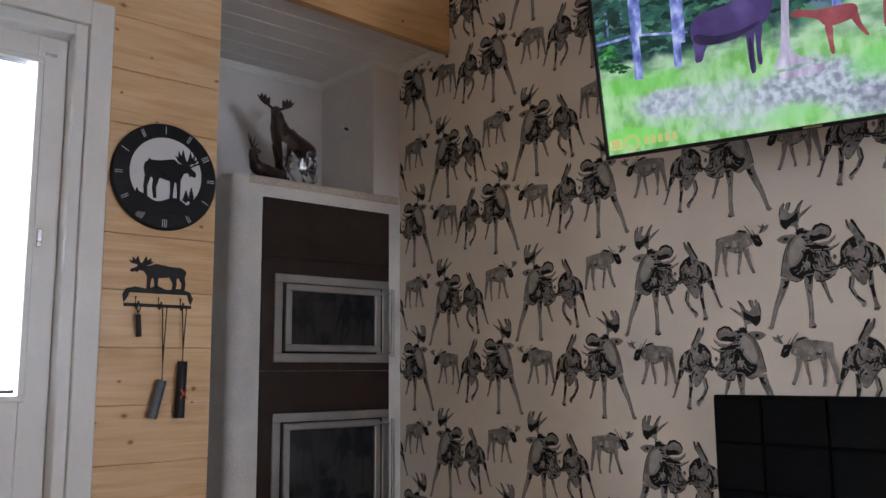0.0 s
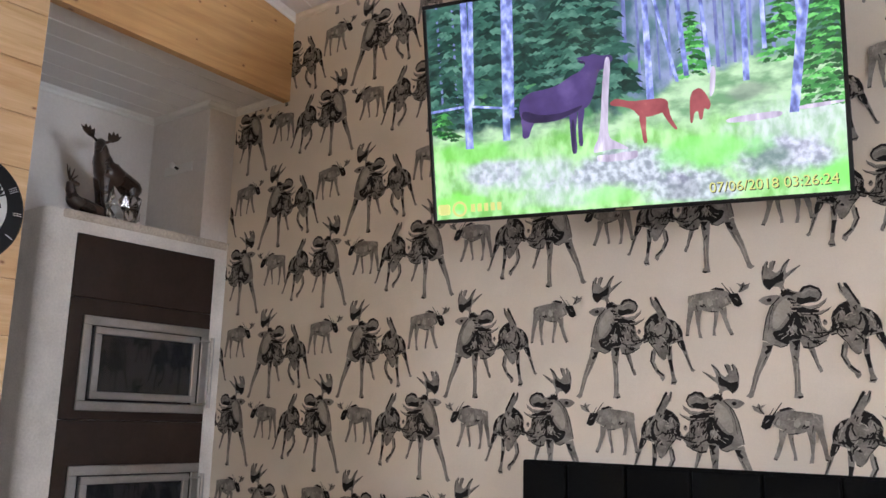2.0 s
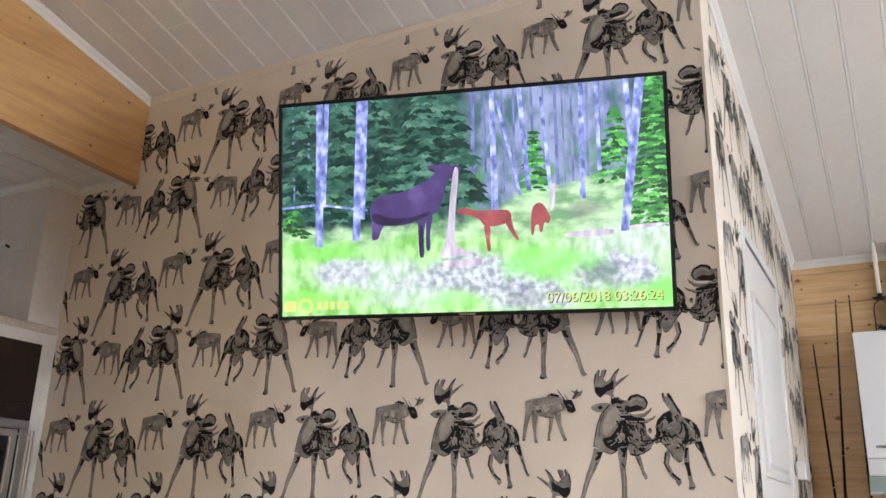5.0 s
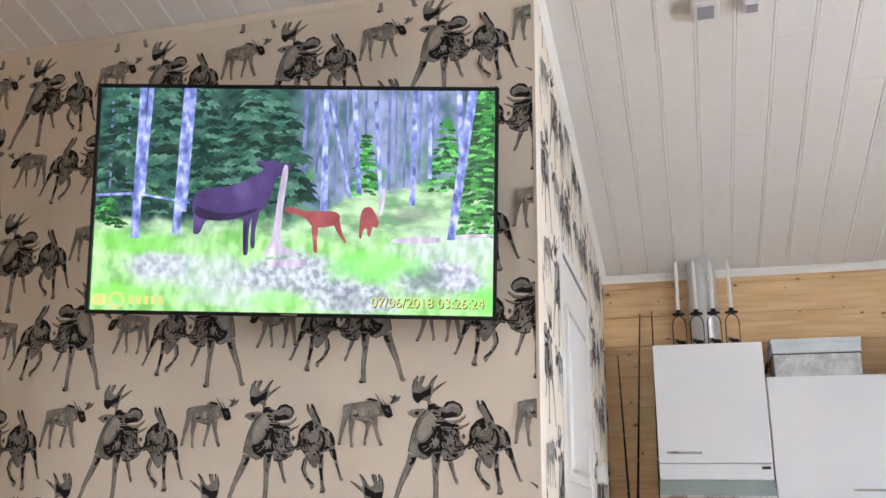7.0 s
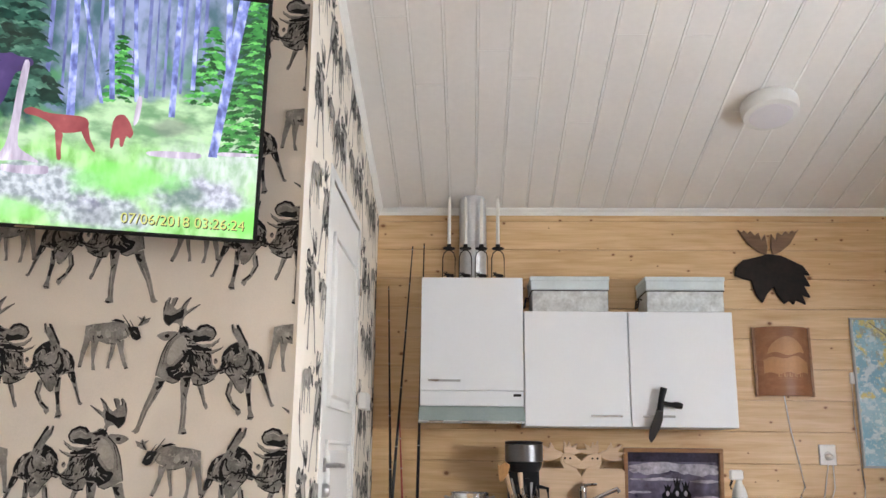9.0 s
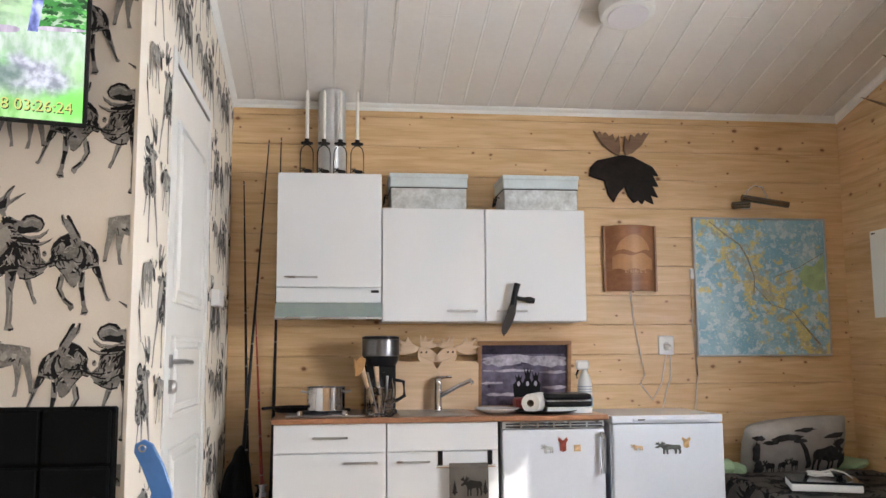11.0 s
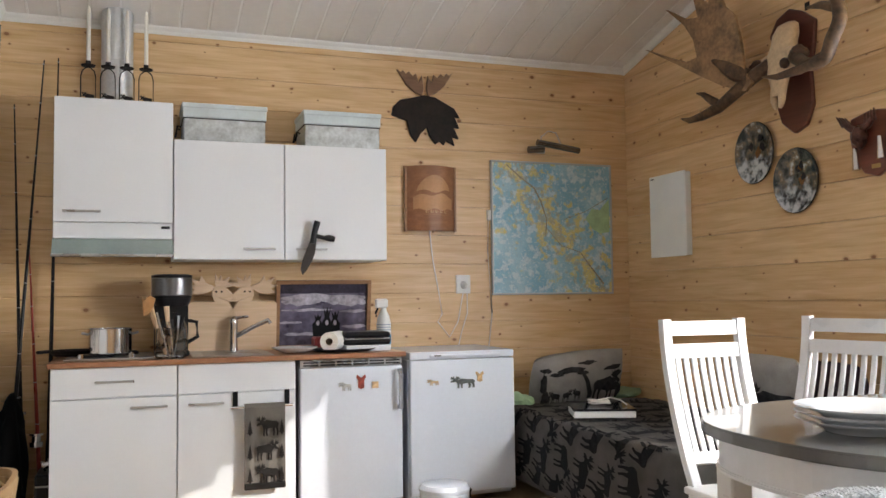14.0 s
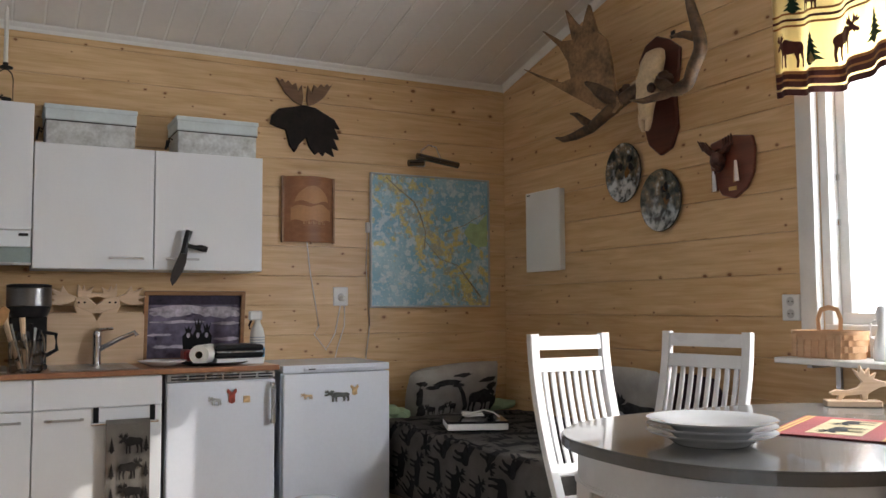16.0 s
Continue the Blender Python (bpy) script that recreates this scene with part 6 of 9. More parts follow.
for k, (cx, cz, w, h) in enumerate(((0.0, 0.305, 0.27, 0.024), (-0.14, 0.285, 0.12, 0.02), (0.15, 0.28, 0.12, 0.022), (-0.10, 0.235, 0.16, 0.008), (0.18, 0.225, 0.09, 0.008), (-0.20, 0.16, 0.07, 0.008), (0.19, 0.13, 0.08, 0.010), (-0.12, 0.09, 0.12, 0.010))):
    part("snow_drift", slab(drift(cx, cz, w, h), 0.0006, m=pose(0, -0.0138 - 0.00012 * k, 0)), SNOW, pic)
for x, hh in ((-0.035, 0.10), (0.02, 0.15), (0.07, 0.12)):
    part("plain_shape", slab([(x - 0.028, 0.07), (x - 0.034, 0.15), (x - 0.014, 0.13 + hh * 0.4), (x - 0.024, 0.11 + hh), (x - 0.008, 0.14 + hh * 0.5), (x, 0.12 + hh * 0.9), (x + 0.01, 0.14 + hh * 0.5), (x + 0.024, 0.11 + hh), (x + 0.014, 0.13 + hh * 0.4), (x + 0.032, 0.15), (x + 0.026, 0.07)], 0.001, m=pose(0, -0.0152, 0)), BLACK, pic)
    part("pale_patch", slab(disc_pts(x, 0.155, 0.010, 0.016, 12), 0.0006, m=pose(0, -0.0164, 0)), SNOW, pic)

plate = thing("serving_plate", pose(4.98, -1.12, ZT), "white oval plate on the worktop", "plate")
part("dish", lathe([(0, 0.006), (0.07, 0.006), (0.125, 0.03), (0.128, 0.034), (0.07, 0.012), (0, 0.01)], 30), PORCELAIN, plate, smooth=True)
tray = thing("black_tray", pose(5.02, -1.40, ZT), "thin black tray under the paper roll", "tray")
part("dish", lathe([(0, 0.003), (0.15, 0.003), (0.19, 0.016), (0.188, 0.02), (0.15, 0.008), (0, 0.008)], 30), BLACK, tray)
rollp = thing("paper_roll", pose(4.99, -1.345, ZT + 0.062), "roll of white kitchen paper lying on the worktop", "paper roll")
bm = lathe([(0.02, -0.11), (0.052, -0.11), (0.052, 0.11), (0.02, 0.11), (0.02, -0.11)], 26, m=pose(0, 0, 0, 90, 0, 62))
part("paper", bm, plain("tissue", (0.82, 0.80, 0.77), 0.9, vary=0.03, bump=0.3), rollp, smooth=True)
part("core", lathe([(0.0195, -0.112), (0.0195, 0.112)], 20, m=pose(0, 0, 0, 90, 0, 62)), plain("cardboard", (0.28, 0.20, 0.13), 0.9), rollp)
part("wrapper", box(0.05, 0.17, 0.0, 0.10, -0.04, 0.02, bevel=0.01), plain("red_wrapper", (0.35, 0.05, 0.05), 0.4), rollp)
iron = thing("waffle_iron", pose(5.07, -1.53, ZT + 0.001), "black and silver waffle iron lying on folded paper", "waffle iron")
part("folded_paper", box(-0.13, 0.08, -0.13, 0.13, 0.0, 0.032, bevel=0.003), CABINET, iron)
part("lower_shell", box(-0.12, 0.12, -0.135, 0.135, 0.034, 0.066, bevel=0.014, segments=2), BLACK_PLASTIC, iron)
part("upper_shell", box(-0.12, 0.12, -0.135, 0.135, 0.072, 0.108, bevel=0.016, segments=2), BLACK_PLASTIC, iron)
part("silver_band", box(-0.124, 0.118, -0.13, 0.13, 0.066, 0.072), ALU, iron)
part("cable", tube([(0.0, -0.13, 0.06), (-0.02, -0.16, 0.07), (0.02, -0.17, 0.03), (0.06, -0.15, 0.01)], 0.004, bm=bmesh.new()), BLACK, iron)
spray = thing("spray_bottle", pose(5.10, -1.665, ZT, 0, 0, -90), "white spray bottle with a blue label", "bottle")
part("bottle", lathe([(0, 0), (0.038, 0), (0.042, 0.01), (0.042, 0.15), (0.034, 0.19), (0.018, 0.225), (0.016, 0.24), (0, 0.24)], 22), WHITE, spray, smooth=True)
part("trigger_head", box(-0.05, 0.025, -0.016, 0.016, 0.24, 0.295, bevel=0.008), WHITE, spray)
part("trigger", tube([(-0.03, 0.012, 0.245), (-0.045, 0.014, 0.21), (-0.04, 0.016, 0.19)], 0.006, bm=bmesh.new()), BLACK, spray)
part("label_print", lathe([(0.0435, 0.03), (0.0435, 0.085)], 22), plain("blue_label", (0.07, 0.30, 0.55), 0.4), spray)
for z in (0.11, 0.125, 0.14):
    part("print_bar", lathe([(0.0425, z), (0.0425, z + 0.006)], 22), plain("grey_label", (0.35, 0.40, 0.48), 0.4), spray)

# ---- towel and magnets ----
hang = thing("towel_rail", pose(XB - 0.001, -0.915, 0.60, 0, 0, FACE_KITCHEN), "steel over-door towel rail with black straps", "towel rail")
part("rail", tube([(-0.16, -0.035, 0), (0.16, -0.035, 0)], 0.008, bm=bmesh.new()), CHROME, hang)
for s in (-1, 1):
    part("strap", box(s * 0.135 - 0.013, s * 0.135 + 0.013, -0.006, -0.001, 0.0, 0.078), BLACK, hang)
    part("bracket", tube([(s * 0.135, -0.002, 0.0), (s * 0.135, -0.035, 0.0)], 0.005, bm=bmesh.new()), CHROME, hang)
towel = thing("kitchen_towel", pose(XB - 0.036, -0.928, 0.612, 0, 0, FACE_KITCHEN), "grey woven kitchen towel with plain black shapes", "towel")
bm = bmesh.new()
nx, nz = 16, 22
grid = [[bm.verts.new((-0.105 + 0.21 * i / nx, -0.012 - 0.006 * math.sin(i * 0.9) * j / nz - (0.0 if j else -0.012), 0.004 - 0.42 * j / nz)) for i in range(nx + 1)] for j in range(nz + 1)]
for j in range(nz):
    for i in range(nx):
        bm.faces.new((grid[j][i], grid[j][i + 1], grid[j + 1][i + 1], grid[j + 1][i]))
ge = bmesh.ops.extrude_face_region(bm, geom=bm.faces[:])
bmesh.ops.translate(bm, vec=(0, 0.006, 0), verts=[v for v in ge["geom"] if isinstance(v, bmesh.types.BMVert)])
part("cloth", bm, plain("towel_weave", (0.15, 0.135, 0.12), 0.95, vary=0.2, bump=0.5, grain=300), towel)
TOWEL_INK = plain("towel_black", (0.02, 0.017, 0.016), 0.95, vary=0.2)
for k, z in enumerate((-0.115, -0.24, -0.36)):
    part("plain_shape", slab(plain_shape(0.012, z - 0.05, 0.115, 0.11, k % 2 == 1), 0.0015, m=pose(0, -0.0205, 0)), TOWEL_INK, towel)
    for sx in (-0.078, 0.086):
        part("twig_shape", slab(tree_shape(sx, z - 0.045, 0.034, 0.08, 5), 0.0015, m=pose(0, -0.0205, 0)), TOWEL_INK, towel)
part("hem", box(-0.106, 0.106, -0.023, -0.004, -0.437, -0.405, bevel=0.004), TOWEL_INK, towel)

for y, z, w, h, col, kind_of in ((-1.365, 0.68, 0.07, 0.05, (0.45, 0.47, 0.48), 0), (-1.455, 0.70, 0.055, 0.08, (0.30, 0.05, 0.03), 1), (-1.535, 0.68, 0.05, 0.05, (0.58, 0.40, 0.22), 2), (-1.865, 0.68, 0.07, 0.035, (0.55, 0.40, 0.25), 0), (-2.045, 0.675, 0.15, 0.07, (0.08, 0.09, 0.09), 0), (-2.15, 0.70, 0.05, 0.06, (0.55, 0.36, 0.17), 1)):
    shape = (plain_shape(0, -h / 2, w, h), [(-w / 2, h * 0.3), (-w * 0.3, h * 0.1), (-w * 0.3, -h * 0.4), (0, -h / 2), (w * 0.3, -h * 0.4), (w * 0.3, h * 0.1), (w / 2, h * 0.3), (w * 0.4, h / 2), (0, h * 0.25), (-w * 0.4, h / 2)], disc_pts(0, 0, w / 2, h / 2, 4, math.pi / 4))[kind_of]
    mg = tagged(part("fridge_magnet", slab(shape, 0.006), plain("magnet_paint", col, 0.4, vary=0.25, scale=40), m=pose(XB - (0.006 if y > -1.7 else 0.023), y, z, 0, 0, FACE_KITCHEN)), "small %s souvenir magnet on the appliance door" % ("silver", "red", "beige")[kind_of] if y > -1.7 else "small brown and black souvenir magnet on the freezer", "magnet", "fridge magnets")

# ---- corner by the inner door: rods, bag, basket, step stool ----
def rod(x0, y0, x1, y1, z1, material, reel, label):
    t = thing("fishing_rod", pose(0, 0, 0), label, "fishing rod", "fishing rods in the corner")
    pts = [(x0 + (x1 - x0) * k, y0 + (y1 - y0) * k, 0.02 + (z1 - 0.02) * k) for k in (0, 0.3, 0.65, 1.0)]
    part("blank", tube(pts, [0.013, 0.011, 0.007, 0.0035], n=7, bm=bmesh.new()), material, t)
    part("grip", tube([pts[0], (x0 + (x1 - x0) * 0.16, y0 + (y1 - y0) * 0.16, 0.02 + (z1 - 0.02) * 0.16)], 0.015, n=9, bm=bmesh.new()), BLACK, t)
    for k in (0.35, 0.5, 0.64, 0.78, 0.9, 0.99):
        part("guide", lathe([(0.011 - 0.006 * k, -0.002), (0.013 - 0.006 * k, 0), (0.011 - 0.006 * k, 0.002)], 10, m=pose(x0 + (x1 - x0) * k - 0.012, y0 + (y1 - y0) * k, 0.02 + (z1 - 0.02) * k)), STEEL, t)
    if reel:
        c = (x0 + (x1 - x0) * reel, y0 + (y1 - y0) * reel, 0.02 + (z1 - 0.02) * reel)
        rl = part("reel", lathe([(0, -0.035), (0.03, -0.035), (0.032, -0.01), (0.022, -0.008), (0.022, 0.02), (0.034, 0.024), (0.034, 0.034), (0, 0.036)], 18, m=pose(c[0] - 0.075, c[1], c[2])), CHROME, t, "silver spinning reel", smooth=True)
        part("stem", tube([(0.075, 0, 0.02), (0.03, 0, 0.0)], 0.006, bm=bmesh.new(), m=pose(0, 0, 0)), BLACK, rl)
        part("crank", tube([(0, 0.03, 0), (0, 0.06, 0.0), (-0.03, 0.065, 0.02), (-0.05, 0.075, 0.02)], 0.005, bm=bmesh.new()), STEEL, rl)


RED_ROD = plain("red_rod", (0.30, 0.035, 0.02), 0.3, vary=0.1)
rod(5.25, 0.26, 5.37, 0.345, 2.24, BLACK_PLASTIC, 0.24, "dark fishing rod leaning in the corner")
rod(5.18, 0.335, 5.38, 0.20, 2.50, BLACK_PLASTIC, 0.25, "long black fishing rod with a spinning reel")
rod(5.30, 0.15, 5.39, 0.128, 2.52, BLACK_PLASTIC, 0.0, "thin black fishing rod standing upright by the wall")
rod(5.14, 0.16, 5.36, 0.26, 1.45, RED_ROD, 0.30, "short red fishing rod with a reel")
bag = thing("black_bag", pose(5.10, 0.315, 0), "black fabric rod bag slumped in the corner", "bag")
bm = bmesh.new()
bmesh.ops.create_icosphere(bm, subdivisions=4, radius=1)
for v in bm.verts:
    k = 1 + 0.22 * noise.noise(v.co * 1.8)
    v.co = Vector((v.co.x * 0.10 * k, v.co.y * 0.09 * k, 0.34 + v.co.z * 0.34 * k))
part("sack", bm, BLACK_CLOTH, bag, smooth=True)
part("strap", tube([(-0.08, -0.03, 0.65), (-0.11, -0.06, 0.45), (-0.10, -0.08, 0.2)], 0.01, flat=0.3, bm=bmesh.new()), BLACK_CLOTH, bag)
bx = thing("tackle_box", pose(5.06, 0.02, 0), "dark tackle box with chrome latches among the reels", "tackle box")
part("box", box(-0.12, 0.12, -0.02, 0.16, 0.0, 0.30, bevel=0.012), BLACK_PLASTIC, bx)
for z in (0.12, 0.24):
    part("tray_edge", box(-0.125, 0.12, -0.015, 0.155, z, z + 0.008), STEEL, bx)
for i, (dy, z) in enumerate(((0.03, 0.33), (0.11, 0.335), (0.07, 0.36))):
    part("spool", lathe([(0, -0.02), (0.028, -0.02), (0.028, -0.012), (0.018, -0.01), (0.018, 0.01), (0.028, 0.012), (0.028, 0.02), (0, 0.02)], 16, m=pose(-0.03 * i, dy, z, 70, 20 * i, 0)), CHROME, bx, smooth=True)

WICKER = wood("bast_weave", (0.50, 0.34, 0.18), (0.36, 0.22, 0.10), knots=False, rough=0.7, coat=0)
wb = thing("woven_basket", pose(3.24, 0.235, 0.07), "square woven bast basket with an arched handle", "basket")
for k in range(7):
    part("weave_band", ring_band(0.155 + 0.011 * k, 0.118 + 0.006 * k, 0.262 + k * 0.036, 0.295 + k * 0.036, 0.006, 22 if k % 2 else -22), WICKER, wb, smooth=True)
for k in range(-5, 6):
    for s in (-1, 1):
        part("splint", box(-0.013, 0.013, -0.002, 0.002, 0.0, 0.25), WICKER, wb, m=pose(k * 0.032, s * 0.122, 0.262, -s * 8, 0, 0))
part("bottom", box(-0.15, 0.15, -0.115, 0.115, 0.25, 0.262), WICKER, wb)
part("rim", ring_band(0.24, 0.165, 0.508, 0.536, 0.016), WICKER, wb, smooth=True)
part("inner_handle", tube([(0.0, -0.155, 0.50), (0.0, -0.12, 0.53), (0.0, -0.05, 0.548), (0, 0.05, 0.548), (0.0, 0.12, 0.53), (0.0, 0.155, 0.50)], 0.014, flat=0.35, bm=bmesh.new()), WICKER, wb)
st = thing("low_stool", pose(3.24, 0.235, 0), "low plain wooden stool under the basket", "stool")
part("seat", box(-0.18, 0.18, -0.13, 0.13, 0.295, 0.319, bevel=0.004), BIRCH, st)
for sx in (-1, 1):
    for sy in (-1, 1):
        part("leg", box(sx * 0.15 - 0.015, sx * 0.15 + 0.015, sy * 0.10 - 0.015, sy * 0.10 + 0.015, 0, 0.295, bevel=0.003), BIRCH, st)
BLUE = plain("blue_plastic", (0.075, 0.20, 0.48), 0.35, vary=0.08)
ss = thing("folding_step", pose(2.955, 0.345, 0.025), "blue plastic and chrome folding step against the wall", "step stool")
part("handle_plate", slab([(0.01, 0.68), (0.075, 0.68), (0.078, 0.76), (0.05, 0.84), (0.015, 0.905), (-0.012, 0.92), (-0.038, 0.905), (-0.04, 0.88), (-0.018, 0.84), (0.015, 0.76)], 0.018, m=pose(0, 0, 0, 0, 0, FACE_KITCHEN), bevel=0.003), BLUE, ss)
part("tread", box(-0.03, 0.0, -0.075, 0.055, 0.65, 0.68, bevel=0.006), BLUE, ss)
for y in (-0.06, 0.045):
    part("leg", tube([(-0.015, y, 0.655), (-0.015, y, -0.025)], 0.011, bm=bmesh.new()), CHROME, ss, smooth=True)
part("hole_ring", lathe([(0.008, -0.001), (0.012, 0), (0.008, 0.001)], 14, m=pose(-0.0195, 0.015, 0.893, 0, 90, 0)), CHROME, ss)

wbin = thing("pedal_bin", pose(4.45, -1.80, 0), "small white pedal bin in front of the freezer", "bin")
part("drum", lathe([(0, 0), (0.12, 0), (0.125, 0.01), (0.13, 0.155), (0.12, 0.16), (0, 0.16)], 30), APPLIANCE, wbin, smooth=True)
part("lid", lathe([(0.132, 0.16), (0.134, 0.175), (0.12, 0.195), (0.06, 0.205), (0, 0.207)], 30), APPLIANCE, wbin, smooth=True)
part("lid_clip", tube([(0.02, -0.13, 0.17), (0.0, -0.145, 0.15), (0.0, -0.14, 0.11)], 0.008, bm=bmesh.new()), BLACK_PLASTIC, wbin)

# ---- bed in the corner ----
bed = thing("bed", pose(0, 0, 0), "low bed made up with a dark patterned blanket", "bed")
part("frame", box(3.25, 5.39, -3.50, -2.56, 0.06, 0.26, bevel=0.01), OAK_FRAME, bed)
part("mattress", box(3.24, 5.40, -3.51, -2.50, 0.26, 0.45, bevel=0.04, segments=3), GREEN_SHEET, bed, "mattress in a pale green sheet", smooth=True)
for x in (3.3, 5.34):
    for y in (-3.45, -2.61):
        part("leg", box(x - 0.03, x + 0.03, y - 0.03, y + 0.03, 0, 0.06), OAK_FRAME, bed)


def drape_z(x, y):
    """Surface of the blanket: flat on top, falling at the open side."""
    top = 0.472 + 0.012 * noise.noise(Vector((x * 4, y * 4, 1))) + 0.006 * noise.noise(Vector((x * 11, y * 11, 7)))
    return top


blanket = thing("blanket", pose(0, 0, 0), "dark grey blanket with plain black antlered shapes, over the bed", "blanket")
bm = bmesh.new()
nx, ny = 60, 46
verts = []
for i in range(nx + 1):
    x = 3.22 + (5.20 - 3.22) * i / nx
    row = []
    for j in range(ny + 1):
        s = j / ny * 1.52
        if s < 1.03:
            yy, zz = -3.50 + s, drape_z(x, -3.50 + s)
        else:
            k = s - 1.03
            yy = -2.47 + 0.03 * min(1, k / 0.08) + 0.010 * math.sin(x * 17) * min(1, k * 3)
            zz = drape_z(x, -2.47) - 0.008 - max(0, k - 0.03) * 0.86
        row.append(bm.verts.new((x, yy, zz)))
    verts.append(row)
for i in range(nx):
    for j in range(ny):
        bm.faces.new((verts[i][j], verts[i + 1][j], verts[i + 1][j + 1], verts[i][j + 1]))
ge = bmesh.ops.extrude_face_region(bm, geom=bm.faces[:])
bmesh.ops.translate(bm, vec=(0, -0.004, -0.008), verts=[v for v in ge["geom"] if isinstance(v, bmesh.types.BMVert)])
part("cloth", bm, BLANKET, blanket, smooth=True)
part("end_flap", box(3.206, 3.219, -3.50, -2.44, 0.06, 0.478, bevel=0.005), BLANKET, blanket)


def lay_shape(outline, to_world, name, parent, material):
    """A flat print laid on a bent cloth point by point."""
    bm = bmesh.new()
    f = bm.faces.new([bm.verts.new(Vector(to_world(u, v))) for u, v in outline])
    f.normal_update()
    bmesh.ops.triangulate(bm, faces=[f])
    return part(name, bm, material, parent)


r = random.Random(6)


def on_blanket(x, q):
    """A place on the cloth by x and the way along it from the bed's far edge."""
    if q < 1.03:
        return (x, -3.50 + q, drape_z(x, -3.50 + q) + 0.006)
    k = q - 1.03
    return (x, -2.47 + 0.03 * min(1, k / 0.08) + 0.010 * math.sin(x * 17) * min(1, k * 3) + 0.006, drape_z(x, -2.47) - 0.004 - max(0, k - 0.03) * 0.86)


for row, q in enumerate((0.16, 0.38, 0.60, 0.82, 1.06, 1.29, 1.47)):
    for k in range(9):
        x = 3.34 + k * 0.225 + 0.11 * (row % 2)
        a = radians(90 + r.uniform(-14, 14) if row % 2 else 62 + r.uniform(-16, 16))
        size, flip = r.uniform(0.20, 0.235), -1 if (row + k) % 3 == 0 else 1
        pts = []
        for u, v in ANIMAL:
            du, dv = (u - 0.5) * size * flip, (v - 0.5) * size * 0.95
            pts.append((x + du * math.cos(a) - dv * math.sin(a), min(1.50, max(0.02, q + du * math.sin(a) + dv * math.cos(a)))))
        if min(p[0] for p in pts) > 3.23 and max(p[0] for p in pts) < 5.19:
            lay_shape(pts, on_blanket, "plain_shape", blanket, BLANKET_DARK)


def pillow(m, w, h, d, cloth, label, shapes, ink):
    t = thing("pillow", m, label, "pillow", "pillows on the bed")
    bm = bmesh.new()
    n = 18
    sides = []
    for s in (-1, 1):
        g = []
        for i in range(n + 1):
            for j in range(n + 1):
                u, v = i / n * 2 - 1, j / n * 2 - 1
                puff = ((1 - u ** 4) * (1 - v ** 4)) ** 0.5
                g.append(bm.verts.new((u * w / 2 * (1 - 0.06 * v * v), s * d / 2 * puff + 0.008 * noise.noise(Vector((u * 3, v * 3, s))), v * h / 2 * (1 - 0.06 * u * u))))
        sides.append(g)
        for i in range(n):
            for j in range(n):
                a = i * (n + 1) + j
                bm.faces.new((g[a], g[a + 1], g[a + n + 2], g[a + n + 1]))
    bmesh.ops.remove_doubles(bm, verts=bm.verts, dist=0.004)
    part("case", bm, cloth, t, smooth=True)
    for pts in shapes:
        def on_case(u, v):
            a, b = max(-0.97, min(0.97, u / (w / 2))), max(-0.97, min(0.97, v / (h / 2)))
            return (u, -(d / 2 * ((1 - a ** 4) * (1 - b ** 4)) ** 0.5) - 0.012, v)
        lay_shape(pts, on_case, "printed_shape", t, ink)
    return t


CUSHION = plain("pale_cushion", (0.38, 0.36, 0.34), 0.9, vary=0.12, scale=10, bump=0.3, grain=200)
CUSHION_INK = plain("cushion_ink", (0.045, 0.045, 0.047), 0.9, vary=0.4, scale=18)
def clump(cx, cz, w, h, seed, n=16):
    """An uneven leafy patch."""
    q = random.Random(seed)
    return [(cx + w * math.cos(2 * math.pi * i / n) * q.uniform(0.65, 1.1), cz + h * math.sin(2 * math.pi * i / n) * q.uniform(0.55, 1.15)) for i in range(n)]


trunk = [(0.035, -0.17), (0.075, -0.17), (0.062, -0.06), (0.03, 0.04), (-0.02, 0.12), (-0.045, 0.125), (0.0, 0.04), (0.03, -0.06)]
woodland = [trunk] + [clump(cx, cz, w, h, k) for k, (cx, cz, w, h) in enumerate(((-0.10, 0.125, 0.10, 0.022), (-0.20, 0.105, 0.06, 0.018), (0.02, 0.155, 0.07, 0.012), (-0.02, 0.10, 0.05, 0.014), (-0.27, 0.13, 0.04, 0.018), (-0.285, 0.03, 0.022, 0.09), (-0.265, -0.07, 0.03, 0.06), (-0.14, -0.125, 0.11, 0.022), (-0.02, -0.135, 0.07, 0.025), (0.14, -0.14, 0.10, 0.02), (0.27, -0.08, 0.03, 0.07), (0.20, 0.105, 0.07, 0.02), (0.235, 0.06, 0.05, 0.02)))]
woodland += [plain_shape(-0.21, -0.105, 0.075, 0.105), plain_shape(-0.12, -0.10, 0.065, 0.10, True), plain_shape(-0.055, -0.10, 0.06, 0.105), plain_shape(0.17, -0.12, 0.21, 0.22, True), clump(0.20, -0.03, 0.08, 0.045, 31)]
pillow(pose(5.22, -3.0, 0.62, 24, -5, FACE_KITCHEN), 0.68, 0.37, 0.20, CUSHION, "cushion with a grey and black woodland print", woodland, CUSHION_INK)
pillow(pose(3.80, -3.36, 0.66, 20, 0, 180), 0.50, 0.40, 0.14, CUSHION, "pale grey cushion leaning on the panelled wall", [plain_shape(0.05, -0.16, 0.36, 0.26), disc_pts(-0.12, 0.13, 0.08, 0.03, 10)], CUSHION_INK)
pillow(pose(3.36, -3.37, 0.66, 18, 0, 178), 0.36, 0.38, 0.12, plain("dark_plum_cushion", (0.035, 0.02, 0.026), 0.9, vary=0.2), "dark plum cushion behind the chair", [], CUSHION_INK)
